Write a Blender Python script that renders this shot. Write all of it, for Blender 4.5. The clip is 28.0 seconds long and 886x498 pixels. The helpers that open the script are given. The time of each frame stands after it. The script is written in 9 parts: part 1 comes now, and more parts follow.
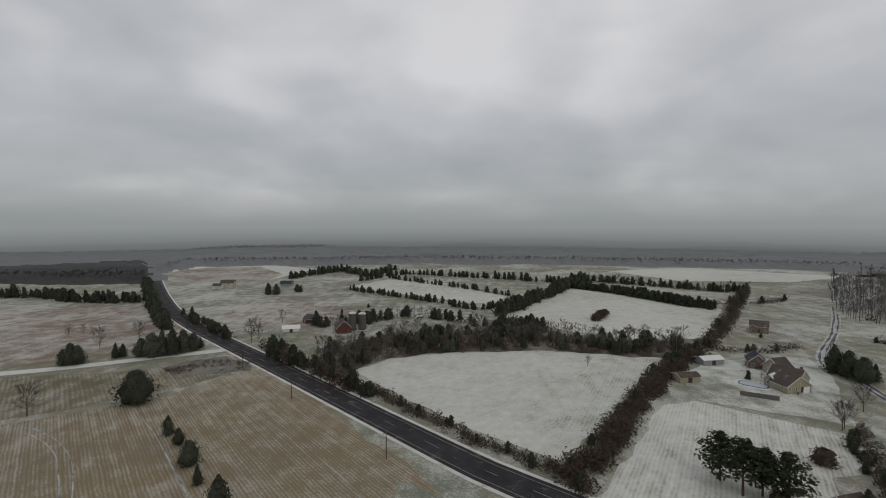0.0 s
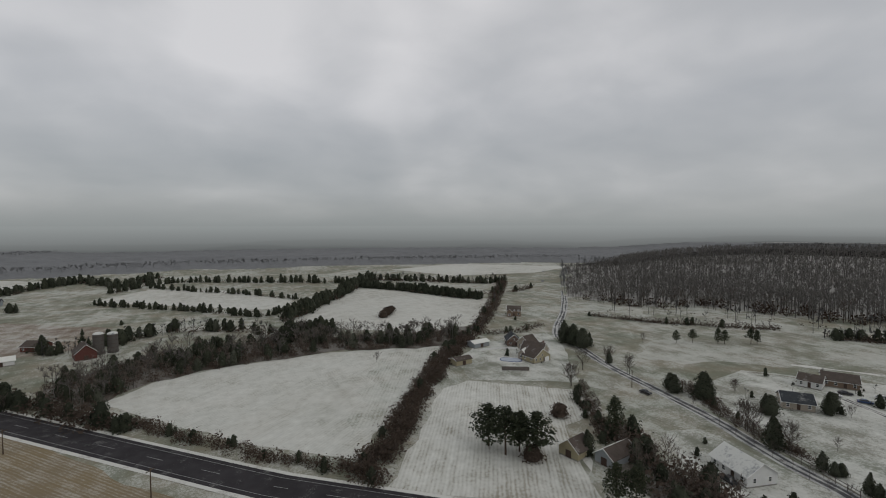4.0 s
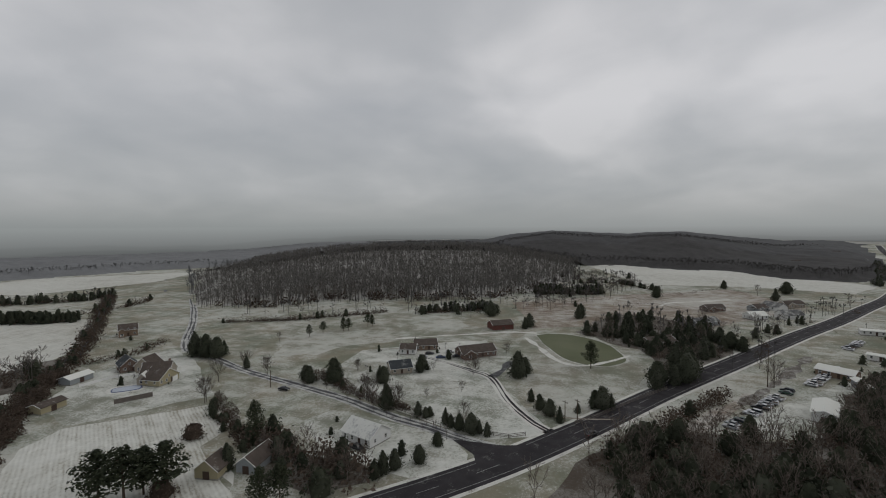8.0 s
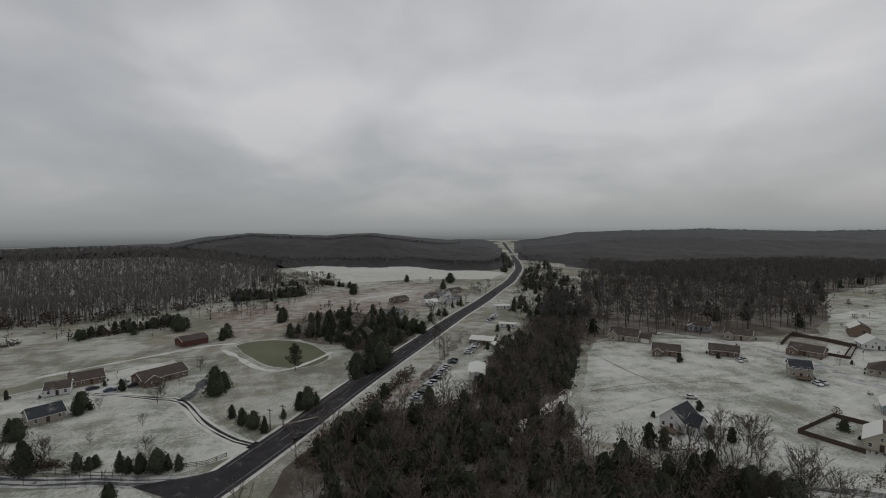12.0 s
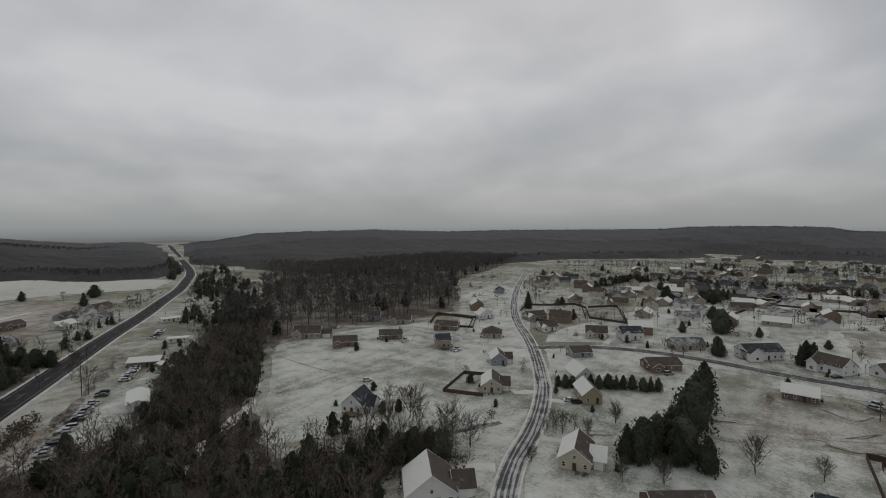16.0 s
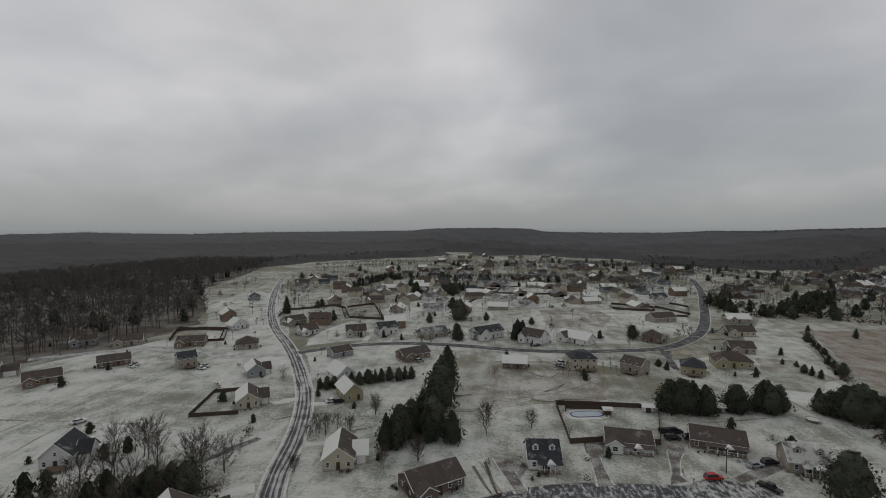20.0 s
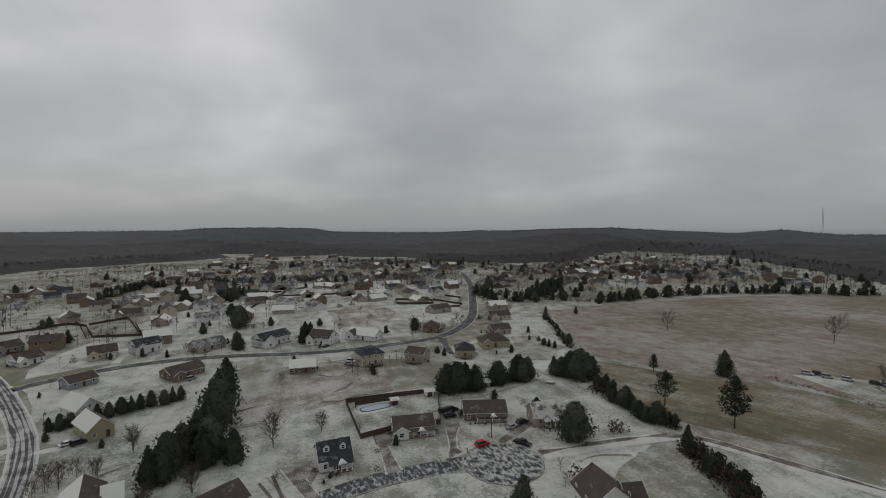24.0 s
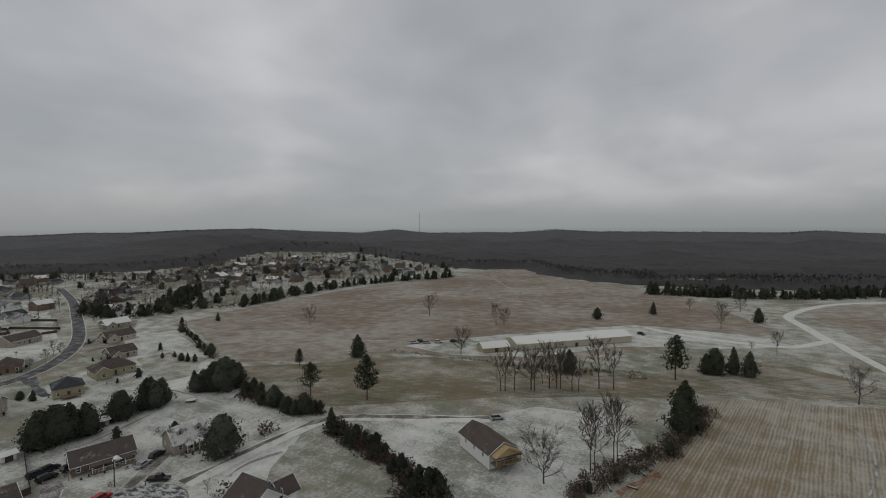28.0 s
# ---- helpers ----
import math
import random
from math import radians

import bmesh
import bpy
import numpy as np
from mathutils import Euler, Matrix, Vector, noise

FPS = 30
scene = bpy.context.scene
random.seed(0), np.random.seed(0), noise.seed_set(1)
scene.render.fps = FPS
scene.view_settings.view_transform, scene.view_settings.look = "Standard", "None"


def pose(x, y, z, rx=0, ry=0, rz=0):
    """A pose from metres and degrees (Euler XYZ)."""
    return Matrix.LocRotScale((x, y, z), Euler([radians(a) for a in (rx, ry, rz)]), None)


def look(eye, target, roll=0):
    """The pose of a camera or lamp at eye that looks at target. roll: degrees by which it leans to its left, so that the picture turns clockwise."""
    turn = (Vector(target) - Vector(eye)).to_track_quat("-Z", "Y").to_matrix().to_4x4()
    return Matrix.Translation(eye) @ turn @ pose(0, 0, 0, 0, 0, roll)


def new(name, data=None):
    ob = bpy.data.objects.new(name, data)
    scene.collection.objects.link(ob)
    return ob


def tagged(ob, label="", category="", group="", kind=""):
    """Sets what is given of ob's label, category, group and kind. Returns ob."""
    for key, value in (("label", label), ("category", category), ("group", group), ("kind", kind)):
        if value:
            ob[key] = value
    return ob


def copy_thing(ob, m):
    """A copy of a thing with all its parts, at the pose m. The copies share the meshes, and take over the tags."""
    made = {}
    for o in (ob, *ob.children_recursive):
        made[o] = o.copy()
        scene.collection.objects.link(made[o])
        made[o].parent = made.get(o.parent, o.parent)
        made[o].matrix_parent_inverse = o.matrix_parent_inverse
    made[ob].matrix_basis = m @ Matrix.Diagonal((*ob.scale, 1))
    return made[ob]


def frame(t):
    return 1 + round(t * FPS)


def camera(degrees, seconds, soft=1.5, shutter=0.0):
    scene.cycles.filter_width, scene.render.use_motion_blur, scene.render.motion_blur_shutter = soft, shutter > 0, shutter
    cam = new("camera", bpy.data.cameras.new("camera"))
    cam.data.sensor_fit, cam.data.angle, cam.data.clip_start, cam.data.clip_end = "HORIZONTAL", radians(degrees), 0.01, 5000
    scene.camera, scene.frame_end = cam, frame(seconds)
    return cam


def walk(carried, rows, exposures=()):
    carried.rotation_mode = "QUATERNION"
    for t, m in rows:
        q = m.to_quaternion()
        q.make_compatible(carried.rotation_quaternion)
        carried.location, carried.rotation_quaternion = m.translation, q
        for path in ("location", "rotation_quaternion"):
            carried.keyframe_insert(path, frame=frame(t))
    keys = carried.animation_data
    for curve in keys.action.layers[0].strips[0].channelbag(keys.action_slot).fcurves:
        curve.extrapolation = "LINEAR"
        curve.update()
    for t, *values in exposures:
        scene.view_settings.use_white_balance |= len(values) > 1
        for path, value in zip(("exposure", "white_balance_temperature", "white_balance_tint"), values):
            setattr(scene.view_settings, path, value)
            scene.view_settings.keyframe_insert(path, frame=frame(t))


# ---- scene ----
cam = camera(87.2, 28.0, soft=1.0)
# the drone hovers on one spot and turns: seconds, yaw, pitch, roll
EYE = 64
ROWS = [
    (0, -0.00, -2.86, 0.09),
    (0.5, -3.76, -2.85, 0.05),
    (1, -6.70, -2.86, 0.05),
    (1.5, -10.05, -2.83, 0.07),
    (2, -13.38, -2.82, 0.14),
    (2.5, -16.37, -2.81, 0.18),
    (4.5, -29.47, -2.79, 0.14),
    (5, -33.75, -2.78, 0.18),
    (5.5, -38.71, -2.78, 0.17),
    (6, -44.65, -2.77, 0.26),
    (6.5, -51.57, -2.76, 0.29),
    (7, -58.68, -2.79, 0.38),
    (7.5, -64.43, -2.78, 0.40),
    (8, -68.83, -2.78, 0.37),
    (8.5, -72.70, -2.82, 0.28),
    (9, -77.60, -2.80, 0.27),
    (9.5, -82.15, -2.78, 0.32),
    (10, -86.40, -2.73, 0.38),
    (10.5, -90.79, -2.71, 0.47),
    (11, -95.26, -2.67, 0.51),
    (11.5, -99.98, -2.70, 0.52),
    (13.5, -117.47, -2.76, 0.01),
    (14, -122.04, -2.75, 0.09),
    (14.5, -127.50, -2.80, 0.04),
    (15, -132.69, -2.80, 0.12),
    (15.5, -137.65, -2.81, 0.18),
    (16, -142.40, -2.83, 0.16),
    (16.5, -146.45, -2.81, 0.19),
    (17, -150.31, -2.80, 0.13),
    (17.5, -154.28, -2.74, 0.07),
    (18, -157.42, -2.72, 0.00),
    (18.5, -160.85, -2.68, 0.04),
    (19, -164.32, -2.68, 0.04),
    (19.5, -168.03, -2.67, 0.11),
    (20, -171.52, -2.67, 0.15),
    (20.5, -174.34, -2.66, 0.16),
    (22.5, -186.49, -2.72, 0.16),
    (23, -189.82, -2.72, 0.08),
    (23.5, -193.68, -2.74, 0.05),
    (24, -197.33, -2.75, 0.02),
    (24.5, -201.01, -2.77, 0.07),
    (25, -205.03, -2.78, 0.11),
    (25.5, -209.31, -2.79, 0.16),
    (26, -213.78, -2.82, 0.22),
    (26.5, -218.98, -2.82, 0.26),
    (27, -225.39, -2.82, 0.30),
    (27.5, -232.51, -2.80, 0.26),
    (28, -239.41, -2.74, 0.24),
]
walk(cam, [(t, pose(0, 0, EYE, 90 + pitch, roll, yaw)) for t, yaw, pitch, roll in ROWS],
     exposures=[(0.0, 0.06), (8.0, 0.0), (14.0, -0.12), (23.0, -0.12), (28.0, -0.06)])

# ---- sky, sun ----
world = bpy.data.worlds.new("overcast_sky")
scene.world = world
world.use_nodes = True
SUN_AZ, SUN_EL = radians(160), radians(35)


def build_sky():
    nt = world.node_tree
    N, K = nt.nodes, nt.links
    N.clear()
    out = N.new("ShaderNodeOutputWorld")
    bg = N.new("ShaderNodeBackground")
    K.new(bg.outputs[0], out.inputs[0])
    tc = N.new("ShaderNodeTexCoord")
    sep = N.new("ShaderNodeSeparateXYZ")
    K.new(tc.outputs["Generated"], sep.inputs[0])
    # project the direction on a flat cloud layer
    add = N.new("ShaderNodeMath"); add.operation = "ADD"; add.inputs[1].default_value = 0.34
    mx = N.new("ShaderNodeMath"); mx.operation = "MAXIMUM"; mx.inputs[1].default_value = 0.0
    K.new(sep.outputs[2], mx.inputs[0]); K.new(mx.outputs[0], add.inputs[0])
    div = N.new("ShaderNodeVectorMath"); div.operation = "DIVIDE"
    comb = N.new("ShaderNodeCombineXYZ")
    for i in range(3):
        K.new(add.outputs[0], comb.inputs[i])
    K.new(tc.outputs["Generated"], div.inputs[0]); K.new(comb.outputs[0], div.inputs[1])

    def noise_tex(scale, detail, dist):
        n = N.new("ShaderNodeTexNoise")
        n.inputs["Scale"].default_value = scale
        n.inputs["Detail"].default_value = detail
        n.inputs["Distortion"].default_value = dist
        K.new(div.outputs[0], n.inputs["Vector"])
        return n
    big, small = noise_tex(1.0, 3.0, 0.3), noise_tex(2.6, 6.0, 0.25)
    mixn = N.new("ShaderNodeMath"); mixn.operation = "MULTIPLY_ADD"
    K.new(small.outputs[0], mixn.inputs[0]); mixn.inputs[1].default_value = 0.32; K.new(big.outputs[0], mixn.inputs[2])
    cloud = N.new("ShaderNodeValToRGB")
    el = cloud.color_ramp.elements
    el[0].position, el[0].color = 0.46, (0.33, 0.345, 0.366, 1)
    el[1].position, el[1].color = 0.86, (0.595, 0.59, 0.60, 1)
    e = el.new(0.66); e.color = (0.43, 0.437, 0.452, 1)
    K.new(mixn.outputs[0], cloud.inputs[0])
    # murk along the horizon
    hor = N.new("ShaderNodeValToRGB")
    he = hor.color_ramp.elements
    he[0].position, he[0].color = 0.0, (1, 1, 1, 1)
    he[1].position, he[1].color = 0.24, (0, 0, 0, 1)
    e = he.new(0.07); e.color = (0.36, 0.36, 0.36, 1)
    K.new(mx.outputs[0], hor.inputs[0])
    mix = N.new("ShaderNodeMixRGB")
    K.new(hor.outputs[0], mix.inputs[0])
    # the murk is thickest to the north, where snow is falling
    north = N.new("ShaderNodeVectorMath"); north.operation = "DOT_PRODUCT"
    north.inputs[1].default_value = (-0.25, 0.97, 0.0)
    K.new(tc.outputs["Generated"], north.inputs[0])
    murk = N.new("ShaderNodeValToRGB")
    me = murk.color_ramp.elements
    me[0].position, me[0].color = 0.30, (0.30, 0.315, 0.315, 1)
    me[1].position, me[1].color = 0.95, (0.25, 0.268, 0.268, 1)
    half = N.new("ShaderNodeMath"); half.operation = "MULTIPLY_ADD"; half.inputs[1].default_value = 0.5; half.inputs[2].default_value = 0.5
    K.new(north.outputs["Value"], half.inputs[0]); K.new(half.outputs[0], murk.inputs[0])
    K.new(murk.outputs[0], mix.inputs[2])
    # clear sky above the cloud sheet adds a little blue
    sky = N.new("ShaderNodeTexSky")
    sky.sky_type = "NISHITA"
    sky.sun_disc = False
    sky.sun_elevation, sky.sun_rotation = SUN_EL, SUN_AZ
    plus = N.new("ShaderNodeMixRGB"); plus.blend_type = "ADD"; plus.inputs[0].default_value = 0.006
    K.new(cloud.outputs[0], plus.inputs[1]); K.new(sky.outputs[0], plus.inputs[2])
    K.new(plus.outputs[0], mix.inputs[1])
    K.new(mix.outputs[0], bg.inputs[0])
    bg.inputs[1].default_value = 1.0


build_sky()
sun_data = bpy.data.lights.new("sun", "SUN")
sun_data.energy, sun_data.angle, sun_data.color = 0.35, radians(40), (1.0, 0.97, 0.93)
sun = new("sun", sun_data)
sun.matrix_world = look((math.sin(SUN_AZ) * 100, math.cos(SUN_AZ) * 100, 100 * math.tan(SUN_EL)), (0, 0, 0))


# ---- materials ----
def socket(nt, value):
    if isinstance(value, (tuple, list)):
        n = nt.nodes.new("ShaderNodeRGB")
        n.outputs[0].default_value = (*value[:3], 1)
        return n.outputs[0]
    return value


class Mat:
    """A small builder for procedural materials in world metres."""

    def __init__(self, name, rough=0.9, spec=0.2):
        self.m = bpy.data.materials.new(name)
        self.m.use_nodes = True
        self.nt = self.m.node_tree
        self.bsdf = self.nt.nodes["Principled BSDF"]
        self.bsdf.inputs["Roughness"].default_value = rough
        self.bsdf.inputs["Specular IOR Level"].default_value = spec
        self.pos = self.nt.nodes.new("ShaderNodeNewGeometry").outputs["Position"]

    def noise(self, scale, detail=4.0, stretch=None, turn=0.0, local=False):
        n = self.nt.nodes.new("ShaderNodeTexNoise")
        n.inputs["Scale"].default_value = scale
        n.inputs["Detail"].default_value = detail
        src = self.nt.nodes.new("ShaderNodeTexCoord").outputs["Object"] if local else self.pos
        if stretch:
            mp = self.nt.nodes.new("ShaderNodeMapping")
            mp.inputs["Rotation"].default_value = (0, 0, radians(turn))
            mp.inputs["Scale"].default_value = stretch
            self.nt.links.new(src, mp.inputs[0])
            src = mp.outputs[0]
        self.nt.links.new(src, n.inputs["Vector"])
        return n.outputs[0]

    def wave(self, scale, turn, distort=2.0, detail=2.0, local=False):
        n = self.nt.nodes.new("ShaderNodeTexWave")
        n.inputs["Scale"].default_value = scale
        n.inputs["Distortion"].default_value = distort
        n.inputs["Detail"].default_value = detail
        n.inputs["Detail Scale"].default_value = 0.4
        src = self.nt.nodes.new("ShaderNodeTexCoord").outputs["Object"] if local else self.pos
        mp = self.nt.nodes.new("ShaderNodeMapping")
        mp.inputs["Rotation"].default_value = (0, 0, radians(turn))
        self.nt.links.new(src, mp.inputs[0])
        self.nt.links.new(mp.outputs[0], n.inputs[0])
        return n.outputs["Fac"]

    def streak(self, turn, apart):
        """Noise drawn out along the rows of a field."""
        mp = self.nt.nodes.new("ShaderNodeMapping")
        mp.inputs["Rotation"].default_value = (0, 0, radians(turn))
        self.nt.links.new(self.pos, mp.inputs[0])
        sc = self.nt.nodes.new("ShaderNodeVectorMath")
        sc.operation = "MULTIPLY"
        sc.inputs[1].default_value = (0.8 / apart, 0.035, 1)
        self.nt.links.new(mp.outputs[0], sc.inputs[0])
        n = self.nt.nodes.new("ShaderNodeTexNoise")
        n.inputs["Scale"].default_value = 1.0
        n.inputs["Detail"].default_value = 4.0
        self.nt.links.new(sc.outputs[0], n.inputs["Vector"])
        return n.outputs[0]

    def math(self, op, a, b):
        n = self.nt.nodes.new("ShaderNodeMath")
        n.operation = op
        for i, v in enumerate((a, b)):
            if isinstance(v, (int, float)):
                n.inputs[i].default_value = v
            else:
                self.nt.links.new(v, n.inputs[i])
        return n.outputs[0]

    def total(self, *pairs):
        out = None
        for s, w in pairs:
            t = self.math("MULTIPLY", s, w)
            out = t if out is None else self.math("ADD", out, t)
        return out

    def ramp(self, fac, *stops):
        n = self.nt.nodes.new("ShaderNodeValToRGB")
        els = n.color_ramp.elements
        while len(els) < len(stops):
            els.new(0.5)
        for e, (p, c) in zip(els, stops):
            e.position = p
            e.color = (c, c, c, 1) if isinstance(c, (int, float)) else (*c, 1)
        self.nt.links.new(fac, n.inputs[0])
        return n.outputs[0]

    def mix(self, fac, a, b, kind="MIX"):
        n = self.nt.nodes.new("ShaderNodeMixRGB")
        n.blend_type = kind
        if isinstance(fac, (int, float)):
            n.inputs[0].default_value = fac
        else:
            self.nt.links.new(fac, n.inputs[0])
        self.nt.links.new(socket(self.nt, a), n.inputs[1])
        self.nt.links.new(socket(self.nt, b), n.inputs[2])
        return n.outputs[0]

    def random(self, island=False):
        if island:
            return self.nt.nodes.new("ShaderNodeNewGeometry").outputs["Random Per Island"]
        return self.nt.nodes.new("ShaderNodeObjectInfo").outputs["Random"]

    def leafy(self, lift):
        """Lean the shading normals to the sky, as the round mass of a crown does."""
        g = self.nt.nodes.new("ShaderNodeNewGeometry").outputs["Normal"]
        n = self.nt.nodes.new("ShaderNodeVectorMath")
        n.operation = "MULTIPLY_ADD"
        n.inputs[1].default_value = (1 - lift,) * 3
        n.inputs[2].default_value = (0, 0, lift)
        self.nt.links.new(g, n.inputs[0])
        k = self.nt.nodes.new("ShaderNodeVectorMath")
        k.operation = "NORMALIZE"
        self.nt.links.new(n.outputs[0], k.inputs[0])
        self.nt.links.new(k.outputs[0], self.bsdf.inputs["Normal"])

    def done(self, color, bump=None, strength=0.3, distance=0.1, rough=None):
        self.nt.links.new(socket(self.nt, color), self.bsdf.inputs["Base Color"])
        if rough is not None:
            self.nt.links.new(rough, self.bsdf.inputs["Roughness"])
        if bump is not None:
            n = self.nt.nodes.new("ShaderNodeBump")
            n.inputs["Strength"].default_value = strength
            n.inputs["Distance"].default_value = distance
            self.nt.links.new(bump, n.inputs["Height"])
            self.nt.links.new(n.outputs[0], self.bsdf.inputs["Normal"])
        return self.m


SNOW = (0.742, 0.744, 0.69)


def snowy_ground(name, low, high, grass, soil, cover, rows=None, patch=0.02, snow=SNOW):
    """Grass or stubble under thin snow. cover: how much of it is white, 0 to 1. rows: (turn, metres apart, weight)."""
    m = Mat(name, 0.95, 0.1)
    big, mid, fine, grit = m.noise(patch, 4), m.noise(0.13, 5), m.noise(0.9, 4), m.noise(4.5, 2)
    wide, blown = m.noise(patch * 0.35, 3), m.noise(0.25, 4, (1.0, 0.16, 1.0), 24)
    pairs = [(wide, 0.22), (big, 0.30), (mid, 0.26), (blown, 0.14), (fine, 0.18), (grit, 0.07)]
    if rows:
        turn, apart, weight = rows[:3]
        # ragged lines of stubble, bent a little by the tractor
        comb, drawn = m.wave(0.314 / apart, turn, 2.5, 2.0), m.streak(turn, apart)
        if len(rows) > 3:
            # the rows swing round in the southern half of the field
            sep = m.nt.nodes.new("ShaderNodeSeparateXYZ")
            m.nt.links.new(m.pos, sep.inputs[0])
            north = m.ramp(m.math("MULTIPLY", m.math("ADD", sep.outputs[1], m.math("MULTIPLY", big, 40.0)), 0.005), (0.36, 0.0), (0.58, 1.0))
            comb = m.mix(north, m.wave(0.314 / apart, rows[3], 2.5, 2.0), comb)
            drawn = m.mix(north, m.streak(rows[3], apart), drawn)
        pairs += [(comb, weight * 0.26), (drawn, weight * 0.95)]
    f = m.math("MULTIPLY", m.total(*pairs), 1 / sum(w for _, w in pairs))
    edge = 0.5 + (0.5 - cover) * 0.30
    soft = m.ramp(f, (max(0.0, edge - 0.10), 0.0), (min(1.0, edge + 0.09), 1.0))
    # tufts that stand through the snow where it lies thin
    tuft = m.total((m.noise(1.6, 5), 0.5), (m.noise(5.5, 3), 0.5))
    sharp = m.ramp(m.math("ADD", tuft, m.math("MULTIPLY", soft, 0.42)), (0.615, 0.0), (0.705, 1.0))
    white = m.total((soft, 0.58), (sharp, 0.42))
    earth = m.mix(m.ramp(m.noise(0.05, 5), (0.38, 0.0), (0.62, 1.0)), grass, soil)
    earth = m.mix(m.math("MULTIPLY", fine, 0.7), earth, tuple(c * 0.55 for c in grass))
    snowc = m.mix(m.ramp(m.noise(0.35, 5), (0.3, 0.0), (0.7, 1.0)), snow, tuple(c * 0.86 for c in snow))
    weight = m.math("MULTIPLY", white, high - low)
    weight = m.math("ADD", weight, low)
    return m.done(m.mix(weight, earth, snowc), m.total((fine, 1.0), (grit, 0.5)), 0.35, 0.12)


GRASS, STRAW = (0.098, 0.112, 0.052), (0.20, 0.160, 0.088)
M_BASE = snowy_ground("snowy_pasture", 0.16, 0.74, GRASS, STRAW, 0.36)
M_LAWN = snowy_ground("snowy_lawn", 0.22, 0.92, (0.092, 0.112, 0.056), (0.145, 0.130, 0.078), 0.475, patch=0.03)
M_LOT = snowy_ground("rutted_building_plot", 0.16, 0.78, (0.17, 0.130, 0.085), (0.15, 0.125, 0.075), 0.40, patch=0.035)
M_WHITE = snowy_ground("snow_field", 0.38, 0.84, (0.14, 0.135, 0.075), STRAW, 0.58, (49, 1.1, 0.16))
M_WHITE2 = snowy_ground("snow_field_far", 0.42, 0.82, (0.17, 0.148, 0.085), STRAW, 0.57, (70, 4.0, 0.10), 0.012)
M_CORN = snowy_ground("snowy_corn_stubble", 0.25, 0.92, (0.16, 0.143, 0.08), STRAW, 0.52, (32, 1.1, 0.26))
M_STUBBLE = snowy_ground("brown_stubble", 0.05, 0.48, (0.235, 0.174, 0.090), (0.215, 0.168, 0.104), 0.36, (-40, 0.9, 0.30, -80), 0.012)
M_BROWN = snowy_ground("brown_hay_field", 0.07, 0.50, (0.195, 0.145, 0.094), (0.218, 0.156, 0.104), 0.36, (-40, 1.8, 0.16), 0.014)
M_GREEN = snowy_ground("winter_grass", 0.05, 0.48, (0.140, 0.125, 0.062), (0.21, 0.155, 0.092), 0.33, (-40, 1.5, 0.18), 0.03)
M_THIN = snowy_ground("thin_snow_on_grass", 0.18, 0.70, (0.11, 0.117, 0.055), (0.16, 0.133, 0.075), 0.42, patch=0.03)
M_TAN = snowy_ground("rough_tan_pasture", 0.10, 0.66, (0.19, 0.137, 0.084), (0.165, 0.100, 0.064), 0.40)
M_FLOOR = snowy_ground("wood_floor", 0.03, 0.28, (0.080, 0.060, 0.044), (0.10, 0.079, 0.059), 0.38, patch=0.05)
M_HILLFLOOR = snowy_ground("hill_leaf_litter", 0.10, 0.52, (0.105, 0.092, 0.078), (0.13, 0.112, 0.092), 0.50, patch=0.02)


def asphalt(name, base, snow_amount, sharp=False):
    m = Mat(name, 0.8, 0.12)
    f = m.total((m.noise(0.25, 5), 0.5), (m.noise(2.2, 4), 0.35), (m.noise(14, 2), 0.15))
    white = m.ramp(f, (0.56 - snow_amount * 0.3, 0.0), (0.70 - snow_amount * 0.3, 1.0))
    weight = 0.25 + 0.65 * snow_amount
    if sharp:
        # ploughed slush: clods and bare wet streaks
        f = m.total((m.noise(0.35, 3), 0.25), (m.noise(1.1, 4, (1.0, 0.45, 1.0), 28), 0.5), (m.noise(3.5, 3), 0.25))
        white, weight = m.ramp(f, (0.63 - 0.3 * snow_amount, 0.0), (0.73 - 0.3 * snow_amount, 1.0)), 0.62
    tone = m.ramp(m.noise(0.12, 4), (0.3, tuple(c * 0.8 for c in base)), (0.7, tuple(c * 1.25 for c in base)))
    c = m.mix(m.math("MULTIPLY", white, weight), tone, SNOW)
    return m.done(c, m.noise(20, 3), 0.2, 0.02, m.ramp(m.noise(0.3, 3), (0.3, 0.65), (0.7, 0.9)))


M_ROAD = asphalt("wet_highway_asphalt", (0.034, 0.031, 0.033), 0.0)
M_ROAD2 = asphalt("snow_tracked_asphalt", (0.075, 0.075, 0.078), 0.20)
M_ROAD3 = asphalt("slushy_street_asphalt", (0.14, 0.14, 0.145), 0.56)
M_DRIVE = asphalt("concrete_drive", (0.20, 0.185, 0.165), 0.35)
M_GRAVEL = asphalt("snowy_gravel", (0.22, 0.19, 0.16), 0.8)
M_GRAVELDARK = asphalt("wet_gravel", (0.12, 0.105, 0.09), 0.3)
M_TRACKED = asphalt("half_melted_slush", (0.115, 0.112, 0.11), 0.52)
M_SLUSH = asphalt("ploughed_slush", (0.28, 0.255, 0.22), 0.72)


def paint(name, color, rough=0.6, grime=0.25, metal=0.0, scale=1.2):
    m = Mat(name, rough, 0.3)
    f = m.total((m.noise(scale, 4), 0.6), (m.noise(scale * 9, 3), 0.4))
    c = m.mix(m.ramp(f, (0.35, 0.0), (0.68, grime)), color, tuple(c * 0.45 for c in color))
    m.bsdf.inputs["Metallic"].default_value = metal
    return m.done(c, m.noise(scale * 14, 2), 0.12, 0.01)


